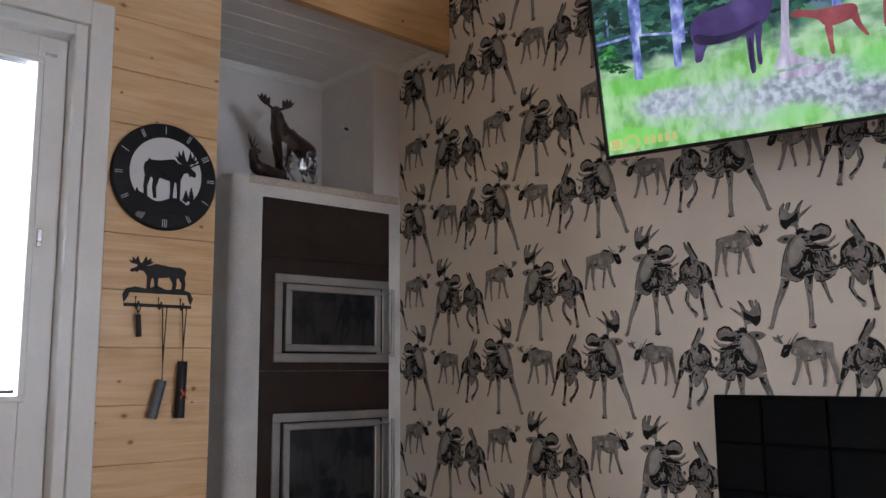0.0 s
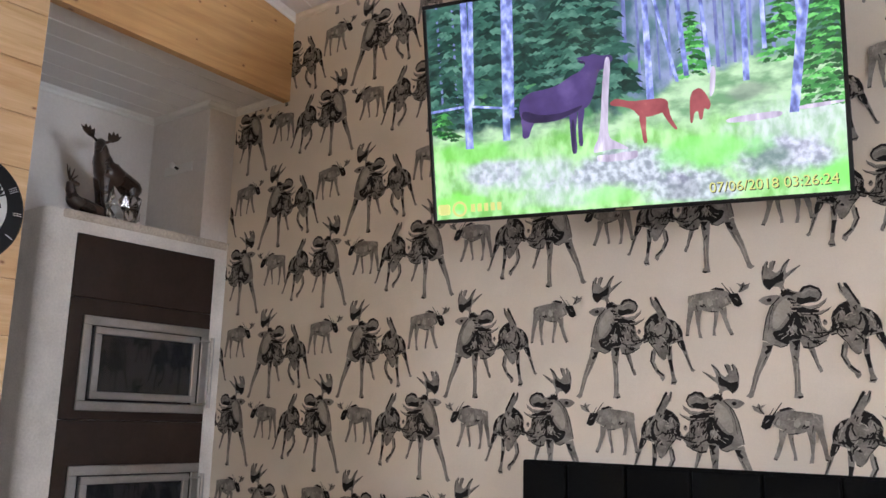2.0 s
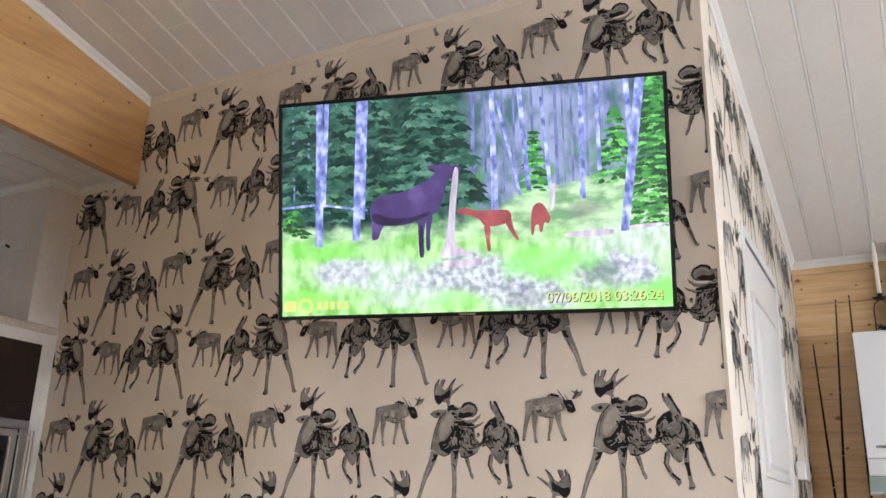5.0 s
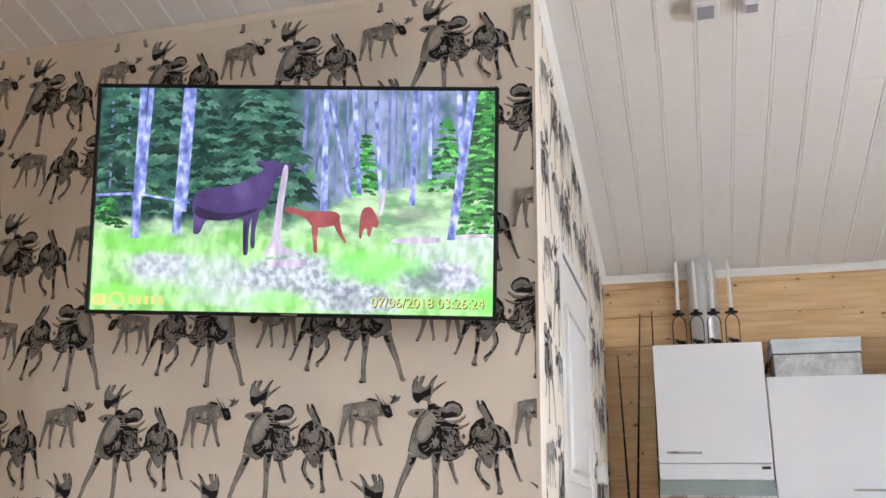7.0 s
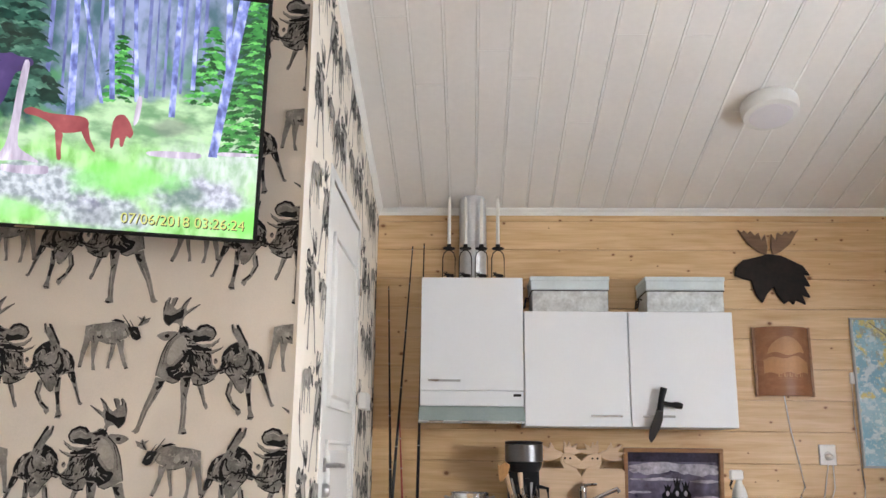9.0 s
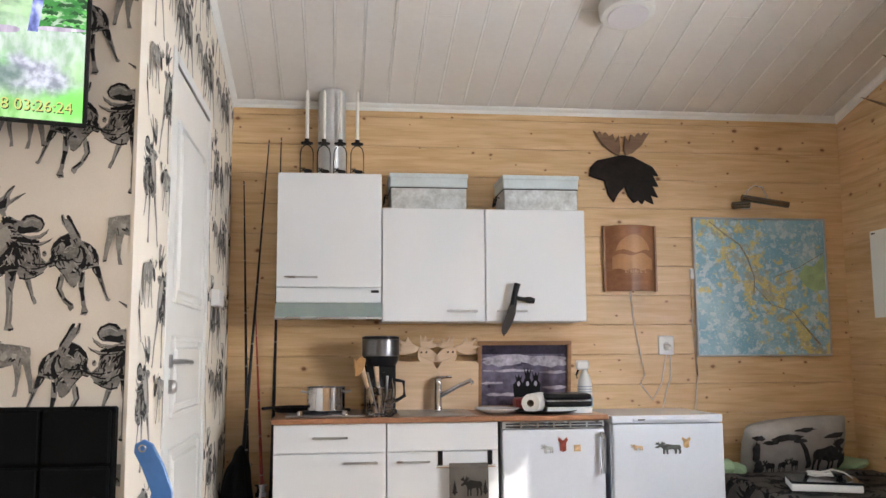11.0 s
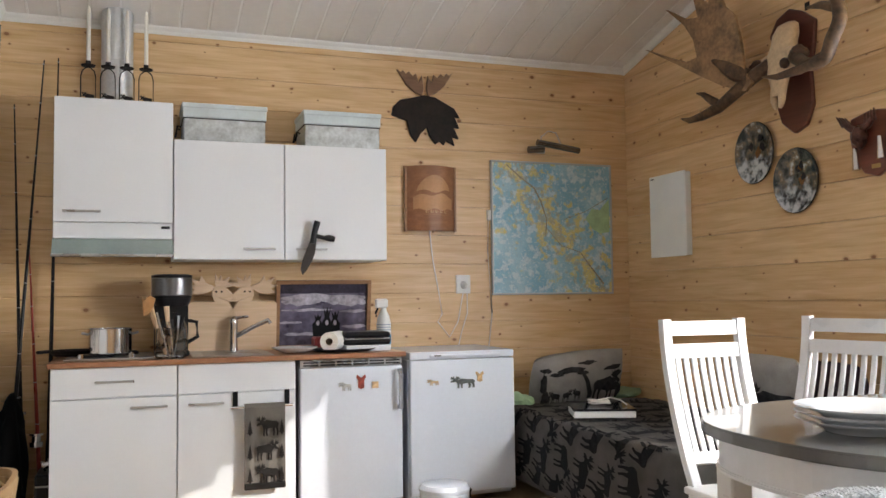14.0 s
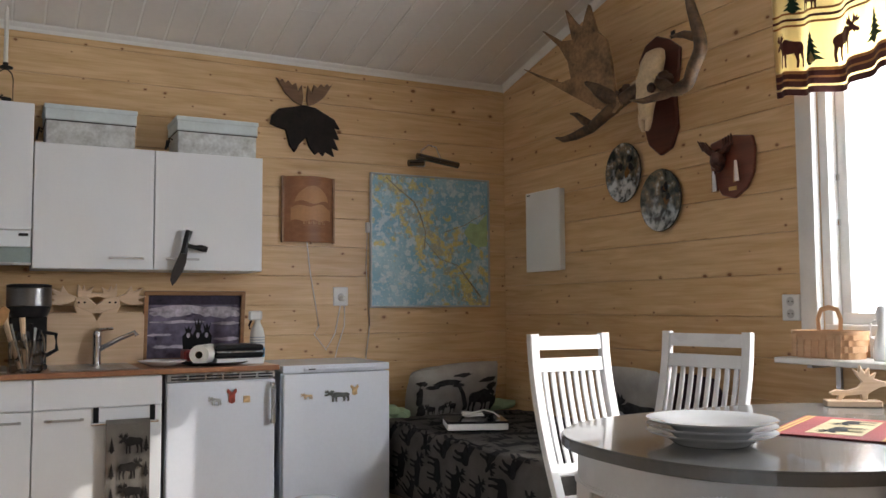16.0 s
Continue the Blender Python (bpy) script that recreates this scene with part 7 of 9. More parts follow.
lap = thing("white_console", pose(4.495, -2.76, 0.486, 0, 0, -22), "white box with a black glossy top lying on the blanket", "device")
part("base", box(-0.14, 0.14, -0.17, 0.17, 0, 0.036, bevel=0.004), WHITE, lap)
part("top", box(-0.142, 0.142, -0.172, 0.172, 0.037, 0.05, bevel=0.003), DARK_GLASS, lap)
bm = bmesh.new()
pts = []
r = random.Random(9)
for k in range(30):
    a = k * 0.75
    pts.append((0.02 + 0.045 * math.cos(a) + 0.01 * r.random(), 0.01 + 0.06 * math.sin(a * 1.2), 0.058 + 0.012 * r.random() + 0.0006 * k))
pts += [(0.05, -0.06, 0.09), (0.02, -0.11, 0.08), (-0.02, -0.14, 0.058)]
part("bundled_lead", tube(pts, 0.004, n=5, bm=bm), CABLE, lap, "bundle of white lead", smooth=True)
bedding = thing("green_bedding", pose(0, 0, 0), "crumpled pale green sheet at the bed head", "sheet")
for i in range(5):
    part("fold", blob(0.10, 0.09, 0.05, i * 7, 0.3, m=pose(5.26 + 0.03 * (i % 2), -2.50 - 0.03 * i, 0.46 + 0.02 * (i % 3)), sub=2), GREEN_SHEET, bedding, smooth=True)
part("fold", blob(0.07, 0.14, 0.04, 50, 0.3, m=pose(5.30, -3.40, 0.50), sub=2), GREEN_SHEET, bedding, smooth=True)

# ---- dining table, chairs ----
TC = Vector((1.995, -2.555))
TA, TB, TN = 0.575, 0.81, 2.55


def rim(scale, n=72, inset=0.0):
    pts = []
    for i in range(n):
        a = 2 * math.pi * i / n
        c, s = math.cos(a), math.sin(a)
        pts.append(((TA - inset) * math.copysign(abs(c) ** (2 / TN), c), (TB - inset) * math.copysign(abs(s) ** (2 / TN), s)))
    return pts


def rim_slab(inset, z0, z1, bevel=0.0, hollow=0.0):
    bm = bmesh.new()
    f = bm.faces.new([bm.verts.new((x, y, z0)) for x, y in rim(1, inset=inset)])
    g = bmesh.ops.extrude_face_region(bm, geom=[f])
    bmesh.ops.translate(bm, vec=(0, 0, z1 - z0), verts=[v for v in g["geom"] if isinstance(v, bmesh.types.BMVert)])
    if bevel:
        es = [e for e in bm.edges if abs(e.verts[0].co.z - e.verts[1].co.z) < 1e-6]
        bmesh.ops.bevel(bm, geom=es, offset=bevel, segments=2, affect="EDGES")
    return bm


table = thing("dining_table", pose(TC.x, TC.y, 0), "oval dining table with a grey top and white apron", "table")
part("tabletop", rim_slab(0.0, 0.766, 0.80, 0.005), GREY_TOP, table, "glossy grey table top")
part("apron", rim_slab(0.045, 0.66, 0.764, 0.003), CHAIR_WHITE, table)
part("apron_bead", rim_slab(0.036, 0.662, 0.676, 0.004), CHAIR_WHITE, table)
for sx in (-1, 1):
    for sy in (-1, 1):
        x, y = sx * 0.40, sy * 0.56
        part("leg", box(x - 0.038, x + 0.038, y - 0.038, y + 0.038, 0, 0.66, bevel=0.006), CHAIR_WHITE, table)
part("apron_block", box(-0.535, -0.50, 0.30, 0.42, 0.662, 0.763, bevel=0.004), CHAIR_WHITE, table)


def swept(path, w, d, bm=None):
    """A squared bar along a path in y and z, w wide in x and d deep, with softened edges."""
    one = bmesh.new()
    rows = []
    c = 0.0035
    for i, (y, z) in enumerate(path):
        y0, z0 = path[max(i - 1, 0)]
        y1, z1 = path[min(i + 1, len(path) - 1)]
        k = math.hypot(y1 - y0, z1 - z0)
        ny, nz = (z1 - z0) / k, -(y1 - y0) / k
        prof = [(-w / 2 + c, -d / 2), (w / 2 - c, -d / 2), (w / 2, -d / 2 + c), (w / 2, d / 2 - c), (w / 2 - c, d / 2), (-w / 2 + c, d / 2), (-w / 2, d / 2 - c), (-w / 2, -d / 2 + c)]
        rows.append([one.verts.new((x, y + ny * q, z + nz * q)) for x, q in prof])
    for a, b in zip(rows, rows[1:]):
        for k in range(8):
            one.faces.new((a[k], a[(k + 1) % 8], b[(k + 1) % 8], b[k]))
    one.faces.new(rows[0][::-1]), one.faces.new(rows[-1])
    return merge(bm, one)


def back_line(h0, h1, n=9):
    """The chair back's curve: it leans most above the seat and straightens towards the top."""
    out = []
    for i in range(n + 1):
        h = h0 + (h1 - h0) * i / n
        t = max(0.0, h / 0.62)
        out.append((0.178 * (1 - (1 - min(t, 1)) ** 1.75) if t else h * 0.5, 0.45 + h))
    return out


def chair(m, label, w=0.395):
    """Front towards -y, backrest tilted back, seat 0.46 high."""
    t = thing("dining_chair", m, label, "chair", "dining chairs")
    part("seat", box(-0.21, 0.21, -0.40, 0.02, 0.435, 0.462, bevel=0.008, segments=2), CHAIR_WHITE, t)
    for s in (-1, 1):
        part("back_post", swept(back_line(-0.02, 0.612, 12), 0.04, 0.034), CHAIR_WHITE, t, m=pose(s * (w / 2 - 0.006), 0, 0))
        part("rear_leg", box(-0.02, 0.02, -0.018, 0.018, -0.46, 0.0, bevel=0.003), CHAIR_WHITE, t, m=pose(s * (w / 2 - 0.006), 0, 0.46, 6, 0, 0))
        part("front_leg", box(-0.02, 0.02, -0.02, 0.02, 0, 0.435, bevel=0.003), CHAIR_WHITE, t, m=pose(s * 0.18, -0.37, 0))
        part("side_rail", box(-0.01, 0.01, -0.36, 0.0, 0.38, 0.434, bevel=0.002), CHAIR_WHITE, t, m=pose(s * 0.185, 0, 0))
    part("top_rail", swept(back_line(0.548, 0.604, 3), w - 0.05, 0.024), CHAIR_WHITE, t)
    part("middle_rail", swept(back_line(0.462, 0.516, 3), w - 0.05, 0.024), CHAIR_WHITE, t)
    part("lower_rail", swept(back_line(0.08, 0.12, 2), w - 0.05, 0.022), CHAIR_WHITE, t)
    for k in range(8):
        part("slat", swept(back_line(0.115, 0.466, 7), 0.023, 0.011), CHAIR_WHITE, t, m=pose((k - 3.5) * (w - 0.10) / 7, 0, 0))
    part("front_rail", box(-0.17, 0.17, -0.38, -0.36, 0.38, 0.434, bevel=0.002), CHAIR_WHITE, t)
    return t


def chair_pose(tl, tr, back=0.178):
    """Stands the chair so that the ends of its top rail come to two places on the plan."""
    a, b = Vector(tl), Vector(tr)
    d = (b - a).normalized()
    mid = (a + b) / 2
    front = Vector((d.y, -d.x))
    p = mid + front * back
    return pose(p.x, p.y, 0, 0, 0, math.degrees(math.atan2(d.y, d.x)))


chair(chair_pose((3.053, -2.208), (3.042, -2.552)), "white slatted dining chair pushed up to the table", 0.35)
chair(chair_pose((3.10, -2.94), (2.71, -3.03)), "white slatted dining chair at the far end, towards the window")

for k in range(3):
    p = thing("dinner_plate", pose(1.95, -2.06, 0.801 + 0.017 * k), "large white porcelain plate in a stack on the table", "plate", "stacked dinner plates")
    part("dish", lathe([(0, 0.004), (0.095, 0.004), (0.098, 0.0), (0.104, 0.004), (0.125, 0.018), (0.170, 0.031), (0.173, 0.034), (0.125, 0.024), (0.10, 0.010), (0, 0.010)], 40), PORCELAIN, p, smooth=True)
RED_CLOTH = plain("red_woven_mat", (0.30, 0.05, 0.045), 0.95, vary=0.2, bump=0.4, grain=240)
mat = thing("place_mat", pose(1.95, -2.60, 0.8015, 0, 0, -64), "red woven place mat with a cream landscape strip", "place mat")
part("cloth", box(-0.23, 0.23, -0.17, 0.17, 0, 0.004, bevel=0.001), RED_CLOTH, mat)
part("cream_field", box(-0.17, 0.17, -0.075, 0.075, 0.0042, 0.0052), plain("cream_weave", (0.62, 0.50, 0.28), 0.95, vary=0.15, bump=0.3, grain=240), mat)
for cx, w in ((-0.08, 0.14), (0.09, 0.12)):
    bm = bmesh.new()
    f = bm.faces.new([bm.verts.new((cx + (u - 0.5) * w, (v - 0.5) * 0.13, 0.0062)) for u, v in ANIMAL])
    f.normal_update()
    bmesh.ops.triangulate(bm, faces=[f])
    part("plain_shape", bm, TOWEL_INK, mat)
for y in (-0.14, -0.155, 0.14, 0.155):
    part("stripe", box(-0.228, 0.228, y - 0.004, y + 0.004, 0.0042, 0.005), plain("yellow_stripe", (0.55, 0.36, 0.10), 0.95), mat)
fg = bmesh.new()
mfig = pose(2.32, -3.12, 0.801, 0, 0, -128) @ Matrix.Diagonal((0.95, 1, 0.66, 1))
box(-0.10, 0.10, -0.035, 0.035, 0, 0.035, bevel=0.004, bm=fg)
slab([(-0.085, 0.075), (-0.06, 0.092), (-0.02, 0.088), (0.02, 0.105), (0.035, 0.135), (0.018, 0.165), (0.002, 0.21), (0.022, 0.19), (0.028, 0.23), (0.045, 0.185), (0.062, 0.215), (0.063, 0.17), (0.088, 0.19), (0.078, 0.155), (0.10, 0.145), (0.13, 0.135), (0.128, 0.115), (0.10, 0.108), (0.075, 0.088), (0.056, 0.072), (0.052, 0.033), (0.034, 0.033), (0.028, 0.066), (-0.028, 0.058), (-0.042, 0.033), (-0.06, 0.033), (-0.052, 0.06), (-0.078, 0.062)], 0.022, bm=fg, m=pose(0, 0.011, 0), bevel=0.003)
tagged(part("wooden_figurine", fg, BIRCH, m=mfig), "carved pale wooden antlered figurine on the table", "figurine")
# sheepskin on the nearest seat, tufted
sk = thing("padded_stool", pose(1.53, -1.70, 0.235), "stool with a fluffy white sheepskin at the table", "stool")
bm = bmesh.new()
blob(0.18, 0.15, 0.05, 2, 0.3, bm=bm, m=pose(0, 0, 0.455))
r = random.Random(11)
for k in range(1100):
    a, q = r.uniform(0, 2 * math.pi), math.sqrt(r.random())
    x, y = 0.18 * q * math.cos(a), 0.15 * q * math.sin(a)
    z = 0.45 + 0.045 * math.sqrt(max(0, 1 - q * q))
    d = Vector((x * 2.5 + r.uniform(-0.5, 0.5), y * 2.5 + r.uniform(-0.5, 0.5), 0.8)).normalized() * 0.03
    tube([(x, y, z), (x + d.x * 0.6, y + d.y * 0.6, z + d.z), (x + d.x * 1.3, y + d.y * 1.3, z + d.z * 1.1)], [0.004, 0.003, 0.001], n=4, bm=bm)
part("sheepskin", bm, plain("white_fleece", (0.80, 0.81, 0.84), 0.95, vary=0.1), sk, "fluffy white sheepskin")
part("seat", box(-0.16, 0.16, -0.14, 0.14, 0.39, 0.42, bevel=0.005), CHAIR_WHITE, sk)
for sx in (-1, 1):
    for sy in (-1, 1):
        part("leg", box(sx * 0.13 - 0.018, sx * 0.13 + 0.018, sy * 0.11 - 0.018, sy * 0.11 + 0.018, -0.235, 0.39), CHAIR_WHITE, sk)

# ---- dining wall ----
sill = thing("window_shelf", pose(0, 0, 0), "white shelf on brackets under the dining window", "shelf")
part("board", box(1.0, 2.835, -3.548, -3.30, 0.925, 0.95, bevel=0.004), WHITE, sill)
for x in (2.70, 1.3):
    bm = box(x - 0.012, x + 0.012, -3.548, -3.535, 0.70, 0.924)
    box(x - 0.012, x + 0.012, -3.535, -3.36, 0.908, 0.924, bm=bm)
    part("bracket", bm, ALU, sill)
BAST = wood("birch_bark", (0.58, 0.36, 0.20), (0.44, 0.25, 0.12), knots=False, rough=0.5, coat=0.2)
bk = thing("chip_basket", pose(2.645, -3.42, 0.951), "small woven chip basket with a hooped handle on the shelf", "basket")


for k in range(4):
    part("weave_band", ring_band(0.138 + 0.004 * k, 0.075 + 0.004 * k, 0.003 + k * 0.025, 0.027 + k * 0.025, 0.003, 14 if k % 2 else -14), BAST, bk, smooth=True)
for k in range(-3, 4):
    for s in (-1, 1):
        part("splint", box(-0.012, 0.012, -0.0015, 0.0015, 0.004, 0.10), BAST, bk, m=pose(k * 0.036, s * 0.0905, 0, s * 4, 0, 0))
part("bottom", ring_band(0.137, 0.073, 0.0, 0.004, 0.12), BAST, bk)
part("rim", ring_band(0.155, 0.092, 0.098, 0.114, 0.008), BAST, bk, smooth=True)
part("hoop", tube([(0.05, 0, 0.09), (0.056, 0, 0.16), (0.04, 0, 0.20), (0, 0, 0.21), (-0.04, 0, 0.20), (-0.056, 0, 0.16), (-0.05, 0, 0.09)], 0.011, n=10, flat=0.3, flat_axis=(0, 1, 0), bm=bmesh.new()), BAST, bk, "bent wooden hoop handle", smooth=True)
vs = thing("white_vase", pose(2.40, -3.42, 0.951), "white ceramic figure-shaped vase on the shelf", "vase")
part("body", lathe([(0, 0), (0.035, 0), (0.042, 0.03), (0.03, 0.09), (0.018, 0.14), (0.026, 0.19), (0.018, 0.215), (0, 0.22)], 20), PORCELAIN, vs, smooth=True)
part("handle", tube([(0.02, 0, 0.16), (0.055, 0, 0.15), (0.055, 0, 0.09), (0.03, 0, 0.08)], 0.006, bm=bmesh.new()), PORCELAIN, vs)

wbx = thing("wall_box", pose(4.885, Y_DINING + 0.001, 1.665, 0, 0, 180), "flat white metal cupboard on the panelled wall", "distribution box")
part("body", box(-0.19, 0.19, -0.04, 0, -0.262, 0.262, bevel=0.004), WHITE, wbx)
BOX_WHITE = plain("powder_white", (0.86, 0.87, 0.86), 0.35, vary=0.02)
part("door", box(-0.195, 0.195, -0.050, -0.041, -0.267, 0.267, bevel=0.004), BOX_WHITE, wbx)
part("badge", box(-0.175, -0.14, -0.0515, -0.0498, 0.245, 0.253), BLACK, wbx)


def winter_glaze(seed, rz):
    """A glazed scene: dark wood above, pale snow with dark marks below."""
    m = plain("glazed_winter_%d" % seed, (0.2, 0.2, 0.2), 0.22, coat=0.3)
    n, l = nodes_of(m)
    co, sep = n.new("ShaderNodeTexCoord"), n.new("ShaderNodeSeparateXYZ")
    l.new(co.outputs["Object"], sep.inputs[0])

    def mottled(scale, off):
        mp, no = n.new("ShaderNodeMapping"), n.new("ShaderNodeTexNoise")
        mp.inputs["Location"].default_value = (off, seed, off * 2)
        no.inputs["Scale"].default_value, no.inputs["Detail"].default_value = scale, 7
        l.new(co.outputs["Object"], mp.inputs[0]), l.new(mp.outputs[0], no.inputs["Vector"])
        return no.outputs["Fac"]

    def tones(fac, stops):
        rp = n.new("ShaderNodeValToRGB")
        e = rp.color_ramp.elements
        e[0].position, e[0].color = stops[0][0], (*stops[0][1], 1)
        e[1].position, e[1].color = stops[-1][0], (*stops[-1][1], 1)
        for p, col in stops[1:-1]:
            e.new(p).color = (*col, 1)
        l.new(fac, rp.inputs[0])
        return rp.outputs[0]
    top = tones(mottled(22, 1.0), [(0.36, (0.02, 0.025, 0.02)), (0.50, (0.10, 0.10, 0.085)), (0.60, (0.20, 0.15, 0.09)), (0.70, (0.45, 0.47, 0.46))])
    low = tones(mottled(26, 4.0), [(0.36, (0.04, 0.045, 0.05)), (0.46, (0.24, 0.27, 0.29)), (0.58, (0.55, 0.59, 0.62))])
    edge, mx = n.new("ShaderNodeMath"), n.new("ShaderNodeMix")
    edge.operation = "MULTIPLY_ADD"
    l.new(mottled(12, 7.0), edge.inputs[0])
    edge.inputs[1].default_value = 0.35
    l.new(sep.outputs[2], edge.inputs[2])
    rg = n.new("ShaderNodeMapRange")
    rg.inputs[1].default_value, rg.inputs[2].default_value = 0.10, 0.17
    l.new(edge.outputs[0], rg.inputs[0])
    mx.data_type = "RGBA"
    l.new(rg.outputs[0], mx.inputs[0]), l.new(low, mx.inputs[6]), l.new(top, mx.inputs[7])
    l.new(mx.outputs[2], n["Principled BSDF"].inputs["Base Color"])
    return m


def wall_dish(x, z, rx, rz, label, seed):
    t = thing("wall_plate", pose(x, Y_DINING + 0.001, z, 0, 0, 180), label, "plate", "decorative plates on the wall")
    part("dish", lathe([(0, 0), (0.8, 0.0), (1.0, 0.02), (1.0, 0.026), (0.94, 0.024), (0.84, 0.013), (0, 0.011)], 40, m=pose(0, 0, 0, 90, 0, 0) @ Matrix.Diagonal((rx, rz, 1, 1))), winter_glaze(seed, rz), t, smooth=True)
    r = random.Random(seed)
    part("rim", lathe([(0.985, 0.022), (1.0, 0.0275), (1.012, 0.024), (1.008, 0.018)], 40, m=pose(0, 0, 0, 90, 0, 0) @ Matrix.Diagonal((rx, rz, 1, 1))), plain("dark_glazed_rim_%d" % seed, (0.05, 0.05, 0.045), 0.25, vary=0.3), t)
    brown = plain("glazed_brown_%d" % seed, (0.16, 0.085, 0.035), 0.25, vary=0.3)
    for k in range(5):
        cx, cz = r.uniform(-0.4, 0.4) * rx, r.uniform(-0.1, 0.5) * rz
        part("painted_patch", slab([(cx + px * rx * 0.6, cz + pz * rz * 1.3) for px, pz in ink_patch(r)], 0.001, m=pose(0, -0.0128 - 0.0003 * k, 0)), brown if k % 2 else BLACK, t)


def ink_patch(r):
    n = 9
    return [((0.12 + 0.14 * r.random()) * math.cos(2 * math.pi * i / n), (0.05 + 0.09 * r.random()) * math.sin(2 * math.pi * i / n)) for i in range(n)]


wall_dish(4.085, 1.94, 0.155, 0.172, "round glazed wall plate with a snowy woodland scene", 3)
wall_dish(3.775, 1.745, 0.160, 0.170, "round glazed wall plate with a grey winter scene", 5)

plq = thing("trophy_plaque", pose(3.27, Y_DINING + 0.001, 1.86, 0, 0, 180), "brown wooden shield with a small cast trophy and two bells", "plaque")
REDWOOD = wood("red_brown_wood", (0.20, 0.055, 0.03), (0.11, 0.028, 0.016), knots=False, rough=0.3, coat=0.4)
part("shield", slab([(-0.13, 0.13), (-0.03, 0.15), (0.03, 0.15), (0.14, 0.13), (0.155, 0.06), (0.145, -0.05), (0.10, -0.12), (0.02, -0.165), (-0.06, -0.14), (-0.12, -0.06), (-0.14, 0.05)], 0.022, bevel=0.005), REDWOOD, plq)
CAST = plain("dark_cast_metal", (0.11, 0.05, 0.04), 0.35, 0.6, vary=0.4, scale=20)
part("cast_head", blob(0.032, 0.042, 0.052, 4, 0.4, m=pose(-0.05, -0.05, 0.03)), CAST, plq, smooth=True)
for s in (-1, 1):
    bm = smooth_tube([(-0.05, -0.05, 0.06), (-0.05 + s * 0.05, -0.05, 0.078), (-0.05 + s * 0.10, -0.06, 0.12)], [0.015, 0.018, 0.006], n=8, bm=bmesh.new())
    for q in (0.04, 0.058, 0.075, 0.092):
        tube([(-0.05 + s * q, -0.052, 0.075 + q * 0.2), (-0.05 + s * (q + 0.02), -0.075, 0.118 + q * 0.3)], [0.010, 0.003], n=6, bm=bm)
    part("cast_antler", bm, CAST, plq, smooth=True)
for x, z in ((-0.085, -0.055), (0.06, -0.02)):
    part("bell", tube([(x, -0.045, z + 0.035), (x + 0.01, -0.05, z - 0.07)], [0.012, 0.019], n=10, bm=bmesh.new()), CHROME, plq, "small silver bell", smooth=True)
part("name_plate", box(-0.01, 0.04, -0.025, -0.0215, -0.125, -0.105), plain("brass", (0.55, 0.40, 0.18), 0.3, 0.9), plq)

# trophy with broad antlers: outlines stand about 0.3 m out from the wall
tro = thing("antler_trophy", pose(0, 0, 0), "broad brown antlers with a bleached skull on a mahogany shield", "trophy")
part("shield", slab([(-3.905, 2.46), (-3.93, 2.55), (-3.87, 2.63), (-3.78, 2.66), (-3.69, 2.62), (-3.60, 2.55), (-3.61, 2.44), (-3.64, 2.30), (-3.63, 2.12), (-3.68, 2.02), (-3.77, 1.99), (-3.86, 2.06), (-3.90, 2.18), (-3.88, 2.32)], 0.026, bevel=0.006, m=pose(0, Y_DINING + 0.001, 0, 0, 0, 180)), MAHOGANY, tro, "dark mahogany shield")
part("hanger", box(3.655, 3.685, Y_DINING + 0.001, Y_DINING + 0.006, 2.62, 2.66), IRON, tro)
def bone_tube(points, radii, flats, n=18, bm=None):
    """A bone along points whose girth across x and along y differ."""
    one = bmesh.new()
    rings = []
    for (x, y, z), rr, fl in zip(points, radii, flats):
        ring = []
        for k in range(n):
            a = 2 * math.pi * k / n
            q = 1 + 0.10 * noise.noise(Vector((math.cos(a) * 1.5, math.sin(a) * 1.5, z * 14)))
            ring.append(one.verts.new((x + rr * q * math.cos(a), y + rr * fl * q * math.sin(a), z)))
        rings.append(ring)
    for a, b in zip(rings, rings[1:]):
        for k in range(n):
            one.faces.new((a[k], a[(k + 1) % n], b[(k + 1) % n], b[k]))
    one.faces.new(rings[0][::-1]), one.faces.new(rings[-1])
    return merge(bm, one)


bm = bone_tube([(3.70, -3.46, 2.555), (3.70, -3.445, 2.535), (3.70, -3.43, 2.49), (3.705, -3.42, 2.44), (3.71, -3.41, 2.39), (3.712, -3.40, 2.345), (3.71, -3.395, 2.30), (3.705, -3.385, 2.25), (3.70, -3.375, 2.20), (3.698, -3.37, 2.16)], [0.03, 0.062, 0.078, 0.074, 0.082, 0.098, 0.082, 0.058, 0.046, 0.042], [0.7, 0.7, 0.7, 0.75, 0.7, 0.6, 0.6, 0.65, 0.65, 0.6], bm=bmesh.new())
for s in (-1, 1):
    smooth_tube([(3.70 + s * 0.026, -3.37, 2.19), (3.698 + s * 0.028, -3.365, 2.15), (3.695 + s * 0.022, -3.362, 2.12), (3.695 + s * 0.014, -3.36, 2.095)], [0.024, 0.020, 0.016, 0.008], n=10, bm=bm)
    smooth_tube([(3.70 + s * 0.06, -3.40, 2.375), (3.70 + s * 0.10, -3.39, 2.36), (3.70 + s * 0.135, -3.385, 2.345)], [0.034, 0.033, 0.03], n=10, bm=bm)
part("plain_skull", bm, BONE, tro, "bleached bone, plain rounded form", smooth=True)
